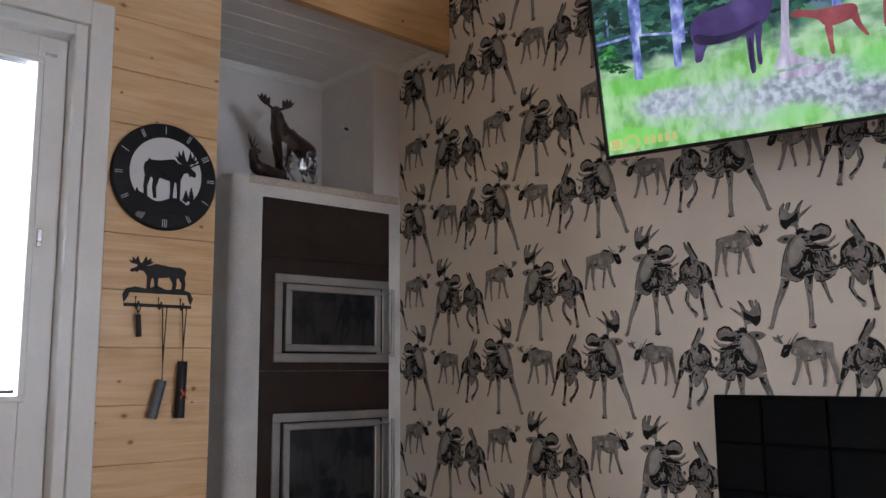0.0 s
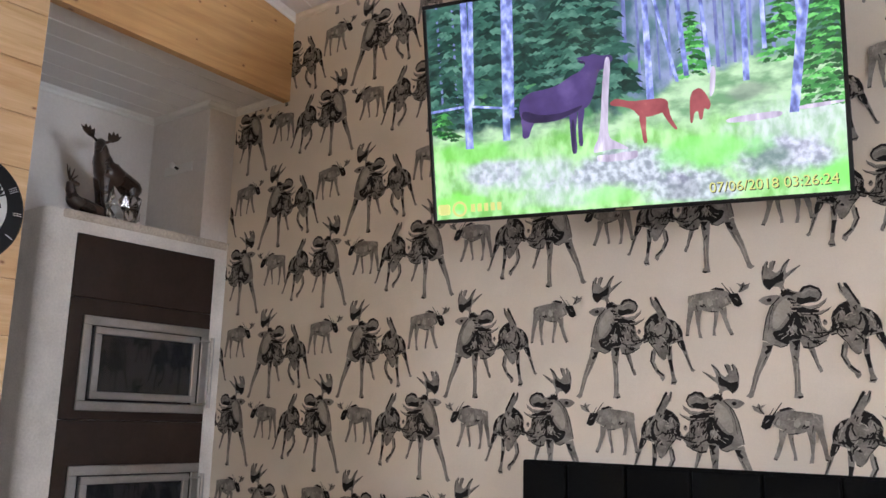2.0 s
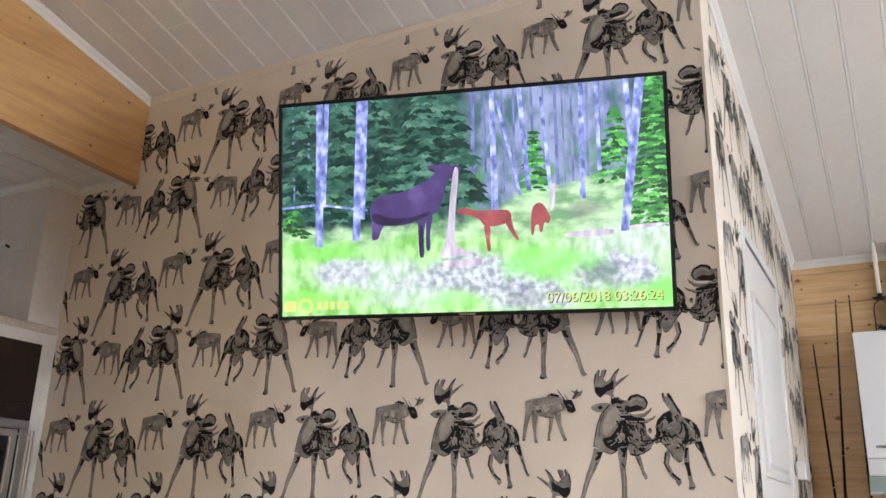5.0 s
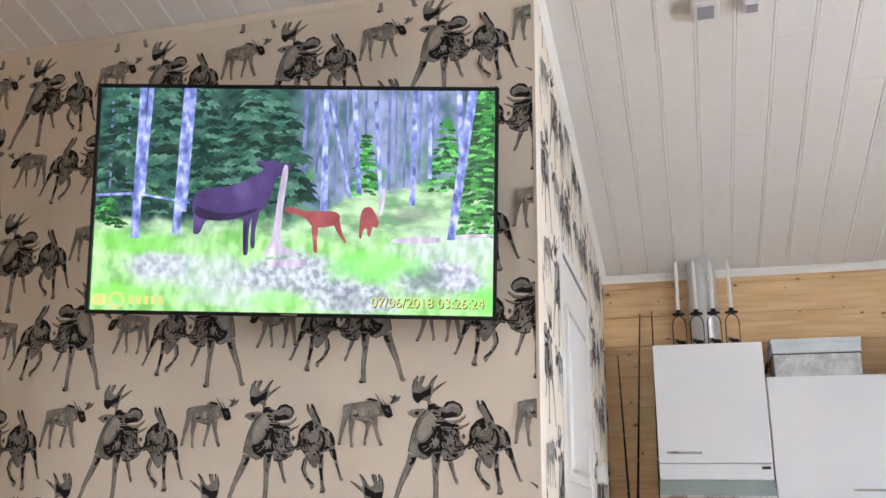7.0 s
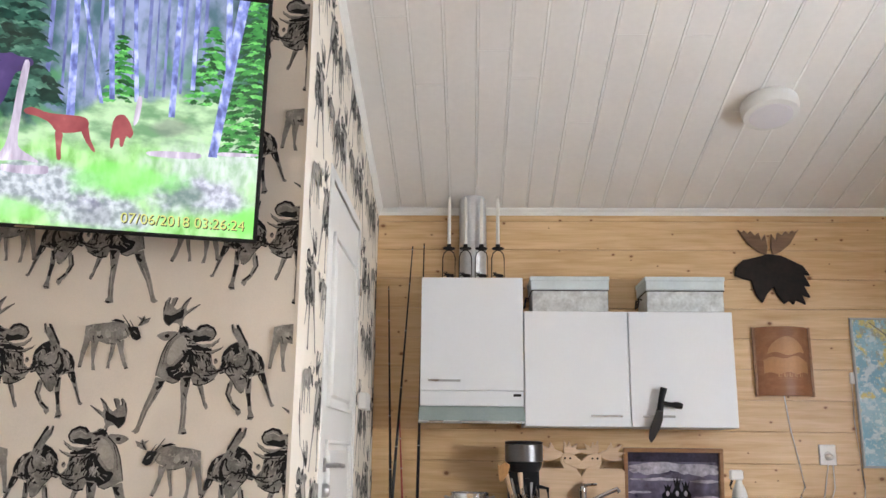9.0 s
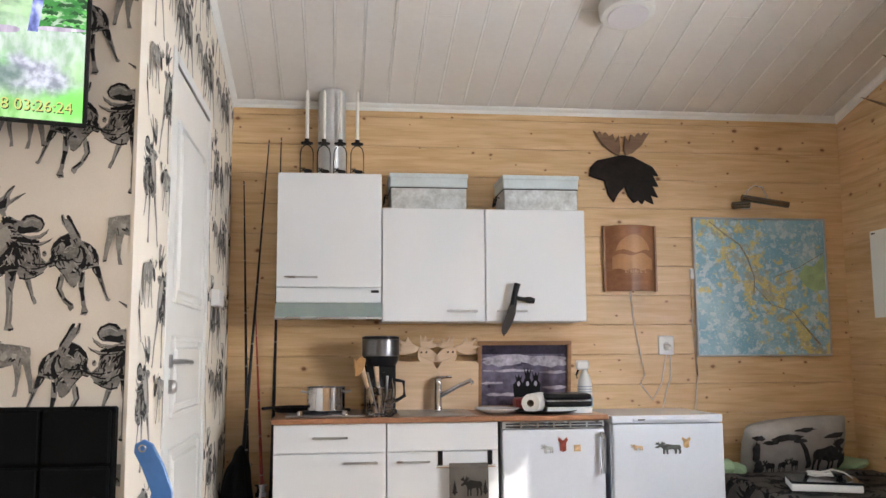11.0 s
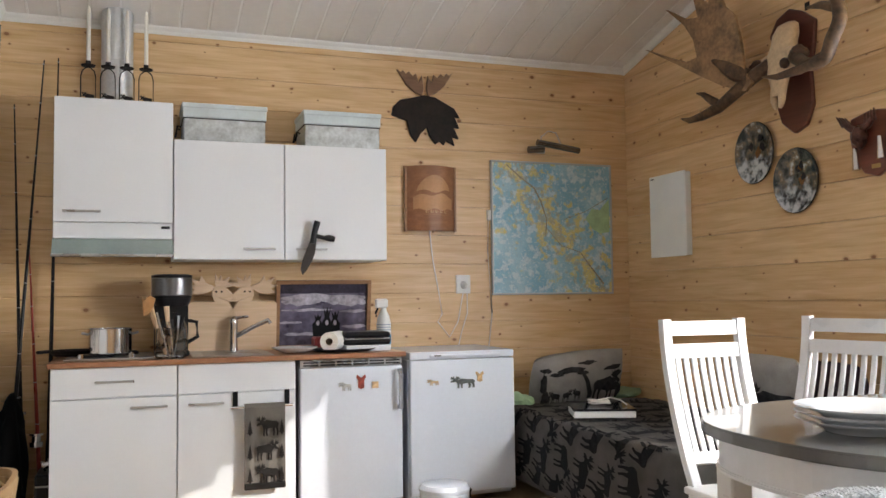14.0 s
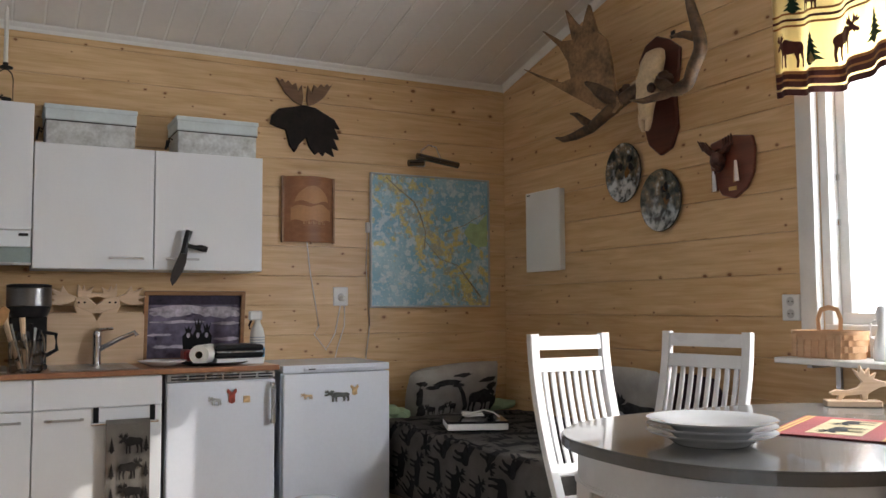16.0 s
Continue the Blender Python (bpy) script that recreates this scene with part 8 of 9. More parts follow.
for s in (-1, 1):
    part("eye_hollow", blob(0.03, 0.022, 0.028, s, 0.15, m=pose(3.712 - s * 0.078, -3.355, 2.315), sub=2), ANTLER_DARK, tro)
    part("burr", blob(0.046, 0.046, 0.04, 6 + s, 0.35, m=pose(3.70 + s * 0.145, -3.375, 2.345), sub=3), ANTLER_DARK, tro, "dark knobbly antler burr", smooth=True)

def thick_sheet(outline, y_of, thick, bm=None):
    """A bowed palm: outline in x and z, y by a function, with thickness and rounded rim."""
    one = bmesh.new()
    f = one.faces.new([one.verts.new((x, 0, z)) for x, z in outline])
    f.normal_update()
    bmesh.ops.triangulate(one, faces=[f])
    bmesh.ops.subdivide_edges(one, edges=one.edges[:], cuts=2, use_grid_fill=True)
    g = bmesh.ops.extrude_face_region(one, geom=one.faces[:])
    top = [v for v in g["geom"] if isinstance(v, bmesh.types.BMVert)]
    bmesh.ops.translate(one, vec=(0, thick, 0), verts=top)
    for v in one.verts:
        v.co.y += y_of(v.co.x, v.co.z)
    return merge(bm, one)


def bow(x, z):
    return -3.28 + 0.10 * (x - 4.1) + 0.05 * (z - 2.4)


bm = thick_sheet([(4.625, 2.645), (4.447, 2.555), (4.285, 2.482), (4.195, 2.487), (4.214, 2.592), (4.279, 2.694), (4.422, 2.828), (4.262, 2.723), (4.167, 2.707), (4.187, 2.803), (4.212, 2.895), (4.132, 2.797), (4.08, 2.754), (4.052, 2.812), (4.019, 2.87), (3.99, 2.777), (3.967, 2.705), (3.898, 2.637), (3.872, 2.504), (3.857, 2.343), (3.812, 2.255), (3.861, 2.219), (4.019, 2.284), (4.176, 2.376), (4.371, 2.495)], bow, 0.020)
part("palm", bm, ANTLER, tro, "broad brown palmate antler", smooth=True)
bm = tube([(3.76, -3.38, 2.345), (3.85, -3.33, 2.29), (3.94, -3.29, 2.225), (4.05, -3.27, 2.17), (4.17, -3.25, 2.145), (4.28, -3.25, 2.145), (4.36, -3.25, 2.17)], [0.036, 0.038, 0.034, 0.030, 0.024, 0.017, 0.004], n=12, bm=bmesh.new())
tube([(4.03, -3.27, 2.175), (4.10, -3.26, 2.225), (4.15, -3.25, 2.265), (4.21, -3.25, 2.285)], [0.028, 0.022, 0.015, 0.004], n=9, bm=bm)
smooth_tube([(3.86, -3.32, 2.30), (3.91, -3.295, 2.325), (3.97, -3.285, 2.365), (4.05, -3.282, 2.42), (4.14, -3.275, 2.47)], [0.04, 0.046, 0.04, 0.026, 0.008], n=12, bm=bm)
part("brow_tine", bm, ANTLER_BROWN, tro, "dark brown antler base with curved tines", smooth=True)
bm = smooth_tube([(3.58, -3.37, 2.335), (3.50, -3.33, 2.29), (3.38, -3.25, 2.24), (3.27, -3.19, 2.20), (3.18, -3.16, 2.20)], [0.034, 0.032, 0.028, 0.030, 0.030], n=12, bm=bmesh.new())
smooth_tube([(3.24, -3.18, 2.19), (3.15, -3.15, 2.20), (3.11, -3.15, 2.27), (3.065, -3.15, 2.34), (3.075, -3.15, 2.42), (3.11, -3.15, 2.53), (3.135, -3.15, 2.62), (3.14, -3.15, 2.70)], [0.024, 0.030, 0.032, 0.032, 0.030, 0.025, 0.018, 0.006], n=12, bm=bm)
tube([(3.08, -3.15, 2.40), (3.16, -3.14, 2.435), (3.25, -3.14, 2.45)], [0.026, 0.018, 0.004], n=9, flat_axis=(0, 1, 0), bm=bm)
tube([(3.16, -3.15, 2.20), (3.26, -3.10, 2.165), (3.38, -3.08, 2.16), (3.48, -3.08, 2.185)], [0.03, 0.022, 0.015, 0.004], n=9, bm=bm)
part("palm", bm, ANTLER_BROWN, tro, "brown antler seen edge on, with upturned tines", smooth=True)

# ---- valance over the window ----
val = thing("window_valance", pose(0, 0, 0), "gathered cream valance with dark red stripes and plain shapes", "curtain")


def cloth_y(x, z):
    k = (2.62 - z) / 0.52
    return -3.46 + (0.024 * math.sin(x * 38) + 0.016 * math.sin(x * 21 + 1)) * (0.5 + 0.8 * k)


def val_band(z0, z1, n=150, nz=5):
    bm = bmesh.new()
    cols = []
    for i in range(n + 1):
        x = 0.98 + (2.94 - 0.98) * i / n
        sag = 0.02 * math.sin(x * 9)
        cols.append([bm.verts.new((x, cloth_y(x, z0 + (z1 - z0) * j / nz), z0 + (z1 - z0) * j / nz + sag)) for j in range(nz + 1)])
    for a, b in zip(cols, cols[1:]):
        for j in range(nz):
            bm.faces.new((a[j], b[j], b[j + 1], a[j + 1]))
    ge = bmesh.ops.extrude_face_region(bm, geom=bm.faces[:])
    bmesh.ops.translate(bm, vec=(0, -0.003, 0), verts=[v for v in ge["geom"] if isinstance(v, bmesh.types.BMVert)])
    return bm


CREAM = plain("cream_cotton", (0.66, 0.56, 0.36), 0.9, vary=0.08, bump=0.3, grain=240)
n, l = nodes_of(CREAM)
thin, blend = n.new("ShaderNodeBsdfTranslucent"), n.new("ShaderNodeMixShader")
thin.inputs[0].default_value = (0.92, 0.80, 0.50, 1)
blend.inputs[0].default_value = 0.8
l.new(n["Principled BSDF"].outputs[0], blend.inputs[1]), l.new(thin.outputs[0], blend.inputs[2]), l.new(blend.outputs[0], n["Material Output"].inputs[0])
MAROON = plain("maroon_cotton", (0.085, 0.022, 0.022), 0.9, vary=0.15, bump=0.3, grain=240)
RUST = plain("rust_cotton", (0.34, 0.15, 0.06), 0.9, vary=0.12)
DKGREEN = plain("dark_green_cotton", (0.018, 0.045, 0.028), 0.9, vary=0.15)
z = 2.10
for hgt, mt in ((0.028, MAROON), (0.010, CREAM), (0.026, MAROON), (0.010, RUST), (0.022, MAROON), (0.014, RUST), (0.20, CREAM), (0.010, RUST), (0.016, CREAM), (0.012, MAROON), (0.018, CREAM), (0.010, RUST), (0.12, CREAM), (0.03, MAROON)):
    part("cloth_band", val_band(z, z + hgt), mt, val)
    z += hgt


def on_valance(u, v):
    return (u, cloth_y(u, v) + 0.006, v + 0.02 * math.sin(u * 9))


for k in range(7):
    x0 = 2.86 - k * 0.29
    lay_shape(plain_shape(x0 - 0.02, 2.225, 0.15, 0.17, k % 2 == 0), on_valance, "plain_shape", val, MAROON)
    lay_shape(tree_shape(x0 - 0.165, 2.22, 0.10, 0.15, 5), on_valance, "tree_shape", val, DKGREEN)
    lay_shape(tree_shape(x0 - 0.05, 2.47, 0.09, 0.10, 4), on_valance, "tree_shape", val, DKGREEN)
    lay_shape(plain_shape(x0 - 0.17, 2.47, 0.11, 0.09, k % 2 == 1), on_valance, "plain_shape", val, MAROON)
part("rod", tube([(0.95, -3.475, 2.64), (2.96, -3.475, 2.64)], 0.012, bm=bmesh.new()), WHITE, val)
for x in (0.97, 2.93):
    part("rod_bracket", box(x - 0.01, x + 0.01, -3.548, -3.465, 2.63, 2.65), WHITE, val)

# ---- wallpaper print: plain antlered shapes in flat ink, laid 2 mm proud ----
def ink_stroke(points, w0, w1):
    """A tapering brush stroke as a flat outline with uneven edges."""
    path = []
    for (ax, ay), (bx, by) in zip(points, points[1:]):
        k = 3 if w0 > 5 else 1
        path += [(ax + (bx - ax) * q / k, ay + (by - ay) * q / k) for q in range(k)]
    path.append(points[-1])
    left, right = [], []
    n = len(path)
    for i, (x, y) in enumerate(path):
        ax, ay = path[max(i - 1, 0)]
        bx, by = path[min(i + 1, n - 1)]
        dx, dy = bx - ax, by - ay
        k = math.hypot(dx, dy) or 1.0
        w = (w0 + (w1 - w0) * i / (n - 1)) / 2
        wl = w * (1 + 0.55 * noise.noise(Vector((x * 0.11, y * 0.11, 1.7))))
        wr = w * (1 + 0.55 * noise.noise(Vector((x * 0.11, y * 0.11, 8.3))))
        left.append((x - dy / k * wl, y + dx / k * wl))
        right.append((x + dy / k * wr, y - dx / k * wr))
    return left + right[::-1]


def rough_edge(points, amount=1.6, step=9.0):
    """A printed outline with a slightly ragged edge."""
    out = []
    for (ax, ay), (bx, by) in zip(points, points[1:] + points[:1]):
        n = max(1, round(math.hypot(bx - ax, by - ay) / step))
        for q in range(n):
            x, y = ax + (bx - ax) * q / n, ay + (by - ay) * q / n
            out.append((x + amount * noise.noise(Vector((x * 0.13, y * 0.13, 2.1))), y + amount * noise.noise(Vector((x * 0.13, y * 0.13, 6.4)))))
    return out


def big_shape():
    """A head-on long-legged beast with a tined antler, in millimetres from the repeat's origin."""
    s = []
    s.append((0, rough_edge([(-30, 63), (-30, 43), (-23, 20), (-13, 6), (-7, 6), (-11, 26), (-5, 30), (-2, 12), (8, 6), (19, 7), (12, 23), (6, 39), (17, 50), (30, 41), (44, 19), (61, 6), (66, 8), (57, 24), (50, 43), (52, 53), (75, 39), (96, 29), (98, 32), (75, 51), (55, 66), (46, 75), (40, 91), (43, 104), (33, 110), (24, 96), (8, 95), (-6, 107), (-21, 97), (-28, 80)])))  # antler
    s.append((2, rough_edge([(-25, 65), (0, 70), (33, 53), (44, 44), (40, 78), (18, 85), (8, 93), (-6, 105), (-20, 94), (-26, 80)])))  # palm shade
    s.append((0, rough_edge([(-45, 140), (-33, 130), (-7, 124), (16, 124), (29, 129), (25, 142), (8, 154), (-18, 157), (-34, 149)])))  # ear
    s.append((2, rough_edge([(-18, 137), (-7, 133), (1, 139), (-5, 147), (-16, 146)])))  # ear spot
    s.append((0, rough_edge([(29, 123), (52, 105), (77, 118), (99, 121), (85, 136), (90, 162), (108, 170), (149, 203), (154, 235), (173, 254), (176, 267), (158, 289), (133, 303), (105, 309), (91, 302), (83, 281), (64, 278), (44, 293), (22, 302), (-3, 291), (-28, 279), (-39, 274), (-32, 239), (-21, 194), (-5, 162), (18, 144)])))  # body
    s.append((0, rough_edge([(76, 129), (93, 114), (112, 103), (134, 103), (152, 112), (160, 128), (155, 148), (143, 157), (118, 159), (97, 149)])))  # curl
    s.append((0, rough_edge([(84, 162), (114, 169), (145, 165), (164, 154), (175, 144), (170, 158), (148, 175), (120, 179), (87, 176)])))  # tine
    s.append((0, rough_edge([(88, 187), (125, 191), (156, 187), (175, 180), (188, 173), (178, 187), (152, 200), (119, 197)])))  # tine
    s.append((1, rough_edge([(52, 135), (72, 143), (66, 166), (52, 192), (33, 218), (11, 240), (-2, 234), (-4, 215), (4, 183), (19, 157), (36, 141)])))  # face
    s.append((0, rough_edge([(83, 197), (106, 202), (132, 201), (146, 209), (150, 235), (141, 252), (115, 249), (101, 229)])))  # flank light
    s.append((0, rough_edge([(102, 270), (132, 277), (160, 266), (156, 283), (134, 296), (113, 290)])))  # flank light
    s.append((2, rough_edge([(68, 158), (83, 173), (78, 200), (85, 227), (99, 256), (85, 274), (59, 276), (44, 293), (23, 285), (6, 273), (-4, 253), (0, 246), (22, 242), (41, 225), (58, 199)])))  # chest
    s.append((2, rough_edge([(58, 167), (84, 163), (117, 178), (149, 183), (147, 192), (113, 191), (82, 187), (65, 186)])))  # chin
    s.append((2, rough_edge([(82, 136), (102, 142), (122, 137), (145, 145), (132, 156), (109, 159), (90, 163), (79, 153)])))  # curl shade
    s.append((2, rough_edge([(29, 121), (44, 106), (60, 117), (81, 123), (68, 129), (51, 125), (36, 133)])))  # brow
    s.append((0, rough_edge([(-36, 279), (-2, 290), (-14, 320), (-32, 354), (-50, 385), (-65, 423), (-72, 445), (-76, 461), (-88, 468), (-102, 461), (-92, 451), (-85, 436), (-77, 404), (-65, 366), (-50, 328), (-40, 297)])))  # leg left
    s.append((0, rough_edge([(48, 281), (83, 276), (81, 313), (75, 344), (77, 381), (77, 418), (76, 446), (85, 463), (71, 469), (54, 466), (57, 446), (59, 412), (56, 368), (53, 337), (50, 306)])))  # leg mid
    s.append((0, rough_edge([(107, 306), (125, 303), (132, 327), (139, 358), (147, 373), (150, 382), (140, 386), (134, 376), (124, 345), (113, 324)])))  # leg back
    s.append((2, rough_edge([(-27, 294), (-4, 293), (-14, 313), (-27, 324), (-34, 316), (-23, 305)])))  # thigh shade
    s.append((2, rough_edge([(56, 282), (83, 278), (77, 297), (72, 313), (62, 309), (69, 297)])))  # knee shade
    s.append((2, rough_edge([(64, 462), (83, 461), (83, 466), (71, 469)])))  # hoof
    s.append((2, ink_stroke([(93, 119), (106, 106), (125, 103), (149, 113), (159, 130)], 9.9, 6.2)))
    s.append((2, ink_stroke([(159, 130), (152, 148), (134, 155)], 5.6, 2.5)))
    s.append((2, ink_stroke([(-23, 22), (-28, 56)], 4.3, 2.5)))
    s.append((2, ink_stroke([(-8, 9), (-13, 31)], 5.0, 1.9)))
    s.append((2, ink_stroke([(17, 9), (7, 38)], 5.6, 1.9)))
    s.append((2, ink_stroke([(64, 7), (42, 29), (33, 53)], 5.0, 2.5)))
    s.append((2, ink_stroke([(97, 31), (73, 46), (55, 64)], 3.1, 1.9)))
    s.append((2, ink_stroke([(33, 108), (39, 123), (61, 127)], 7.4, 5.0)))
    s.append((2, ink_stroke([(26, 132), (-6, 163), (-22, 201), (-32, 246), (-37, 274)], 3.7, 3.1)))
    s.append((2, ink_stroke([(5, 157), (-10, 195), (-16, 240)], 2.5, 1.9)))
    s.append((2, ink_stroke([(80, 197), (92, 232), (110, 252), (142, 260), (177, 257)], 6.2, 4.3)))
    s.append((2, ink_stroke([(89, 262), (114, 274), (145, 273), (175, 262)], 5.6, 3.7)))
    s.append((2, ink_stroke([(92, 302), (113, 307), (138, 300), (165, 284)], 5.6, 3.1)))
    s.append((2, ink_stroke([(110, 277), (133, 291)], 3.7, 2.5)))
    s.append((2, ink_stroke([(138, 203), (148, 235), (153, 253)], 2.5, 1.9)))
    s.append((2, ink_stroke([(90, 200), (112, 225)], 5.0, 2.5)))
    s.append((2, ink_stroke([(82, 218), (99, 240)], 6.8, 3.1)))
    s.append((2, ink_stroke([(89, 176), (120, 182), (149, 176), (171, 157)], 3.7, 1.9)))
    s.append((2, ink_stroke([(94, 195), (125, 198), (155, 197), (184, 179)], 3.1, 1.9)))
    s.append((2, ink_stroke([(-3, 291), (22, 301), (44, 294)], 3.1, 2.5)))
    s.append((2, ink_stroke([(83, 279), (79, 313)], 3.1, 1.9)))
    s.append((2, ink_stroke([(61, 331), (72, 347)], 5.0, 2.5)))
    s.append((2, ink_stroke([(116, 314), (126, 348), (136, 375)], 3.1, 1.9)))
    s.append((2, ink_stroke([(106, 209), (118, 222)], 2.5, 1.2)))
    s.append((1, ink_stroke([(42, 255), (62, 231), (70, 206)], 4.3, 1.9)))
    s.append((1, ink_stroke([(24, 273), (45, 259)], 3.1, 1.2)))
    s.append((1, ink_stroke([(53, 263), (73, 250)], 3.1, 1.2)))
    s.append((0, ink_stroke([(66, 243), (78, 263)], 4.3, 1.9)))
    s.append((0, ink_stroke([(15, 260), (31, 255)], 3.7, 1.9)))
    s.append((1, ink_stroke([(98, 126), (121, 114), (143, 122)], 4.3, 2.5)))
    s.append((1, ink_stroke([(107, 169), (142, 170), (164, 158)], 3.1, 1.9)))
    s.append((1, ink_stroke([(113, 194), (153, 192), (174, 182)], 3.1, 1.9)))
    s.append((2, ink_stroke([(-27, 329), (-40, 354)], 2.5, 1.2)))
    s.append((1, ink_stroke([(-41, 344), (-63, 392), (-77, 442)], 5.6, 3.1)))
    s.append((1, ink_stroke([(69, 356), (68, 406), (66, 446)], 5.0, 2.5)))
    return s

def walker_shape():
    """A smaller beast stepping forward beside it."""
    s = []
    s.append((0, rough_edge([(210, 99), (216, 98), (224, 114), (230, 111), (227, 99), (237, 102), (244, 119), (257, 141), (271, 161), (276, 179), (263, 185), (246, 178), (236, 158), (225, 142), (214, 129), (212, 116)])))  # ears
    s.append((0, rough_edge([(236, 158), (211, 169), (192, 190), (183, 211), (186, 233), (179, 248), (169, 257), (181, 267), (199, 261), (210, 274), (226, 293), (236, 315), (252, 330), (267, 328), (275, 301), (285, 277), (308, 272), (333, 262), (333, 234), (321, 209), (303, 193), (283, 183), (269, 179)])))  # body
    s.append((0, rough_edge([(157, 223), (163, 214), (170, 216), (173, 226), (169, 234), (161, 235)])))  # nose
    s.append((2, rough_edge([(236, 160), (211, 171), (192, 190), (183, 213), (200, 203), (210, 191), (219, 187), (228, 197), (224, 210), (237, 208), (246, 196), (239, 177)])))  # face shade
    s.append((2, rough_edge([(280, 185), (303, 194), (322, 211), (331, 237), (332, 260), (322, 243), (312, 223), (296, 208)])))  # rump shade
    s.append((2, rough_edge([(275, 198), (287, 208), (297, 232), (293, 259), (280, 278), (278, 253), (284, 235)])))  # ribs
    s.append((2, rough_edge([(247, 288), (262, 262), (282, 258), (270, 278), (257, 287)])))  # chest
    s.append((0, rough_edge([(231, 263), (249, 257), (257, 264), (245, 288), (254, 312), (265, 310), (265, 325), (254, 328), (241, 313), (231, 287)])))  # belly light
    s.append((0, rough_edge([(245, 196), (263, 190), (272, 201), (266, 223), (248, 236), (235, 229)])))  # shoulder light
    s.append((0, rough_edge([(314, 266), (334, 261), (341, 285), (350, 315), (358, 345), (365, 363), (374, 370), (367, 377), (359, 373), (352, 356), (340, 327), (329, 300), (316, 281)])))  # leg hind
    s.append((0, rough_edge([(218, 287), (229, 296), (227, 317), (223, 338), (233, 360), (246, 375), (260, 384), (262, 396), (252, 408), (245, 399), (242, 390), (229, 378), (216, 359), (207, 338), (210, 311)])))  # leg front
    s.append((0, rough_edge([(272, 301), (291, 277), (291, 313), (291, 343), (296, 373), (299, 391), (307, 408), (300, 421), (283, 419), (286, 396), (281, 367), (275, 337), (272, 313)])))  # leg mid
    s.append((2, rough_edge([(310, 267), (334, 263), (341, 285), (341, 305), (328, 297), (316, 282)])))  # hock
    s.append((2, ink_stroke([(212, 101), (216, 117), (224, 133)], 4.3, 2.5)))
    s.append((2, ink_stroke([(230, 102), (247, 128), (271, 172)], 9.9, 5.6)))
    s.append((2, ink_stroke([(187, 238), (207, 229), (220, 232), (226, 222)], 4.3, 2.5)))
    s.append((2, ink_stroke([(170, 260), (191, 252), (209, 243), (241, 246), (265, 237), (273, 216), (269, 202)], 6.8, 5.0)))
    s.append((2, ink_stroke([(182, 266), (200, 262), (213, 276)], 5.0, 3.1)))
    s.append((2, ink_stroke([(286, 260), (316, 260)], 8.7, 5.0)))
    s.append((2, ink_stroke([(341, 314), (353, 345), (364, 366)], 4.3, 2.5)))
    s.append((2, ink_stroke([(214, 298), (208, 334), (224, 363)], 6.2, 5.0)))
    s.append((2, ink_stroke([(231, 367), (256, 388)], 7.4, 5.0)))
    s.append((2, ink_stroke([(285, 283), (279, 316)], 11.2, 6.2)))
    s.append((2, ink_stroke([(282, 331), (290, 374)], 13.6, 8.7)))
    s.append((2, ink_stroke([(286, 414), (303, 411)], 6.2, 3.7)))
    s.append((2, ink_stroke([(209, 200), (202, 220), (210, 232)], 4.3, 2.5)))
    s.append((2, ink_stroke([(245, 239), (264, 252), (280, 253)], 3.7, 2.5)))
    s.append((2, ink_stroke([(210, 273), (229, 296), (240, 315)], 3.1, 1.9)))
    s.append((2, ink_stroke([(162, 218), (170, 226)], 5.0, 2.5)))
    s.append((1, ink_stroke([(212, 194), (216, 207)], 3.7, 1.9)))
    s.append((1, ink_stroke([(290, 205), (305, 225), (312, 248)], 3.7, 1.9)))
    s.append((1, ink_stroke([(194, 246), (218, 238)], 3.1, 1.9)))
    s.append((1, ink_stroke([(319, 272), (325, 288)], 3.7, 1.9)))
    s.append((1, ink_stroke([(220, 311), (216, 336)], 3.7, 1.9)))
    s.append((1, ink_stroke([(244, 208), (259, 203)], 3.1, 1.9)))
    s.append((2, ink_stroke([(302, 199), (317, 230), (316, 254)], 3.1, 1.9)))
    s.append((2, ink_stroke([(256, 331), (267, 325)], 3.7, 1.9)))
    return s

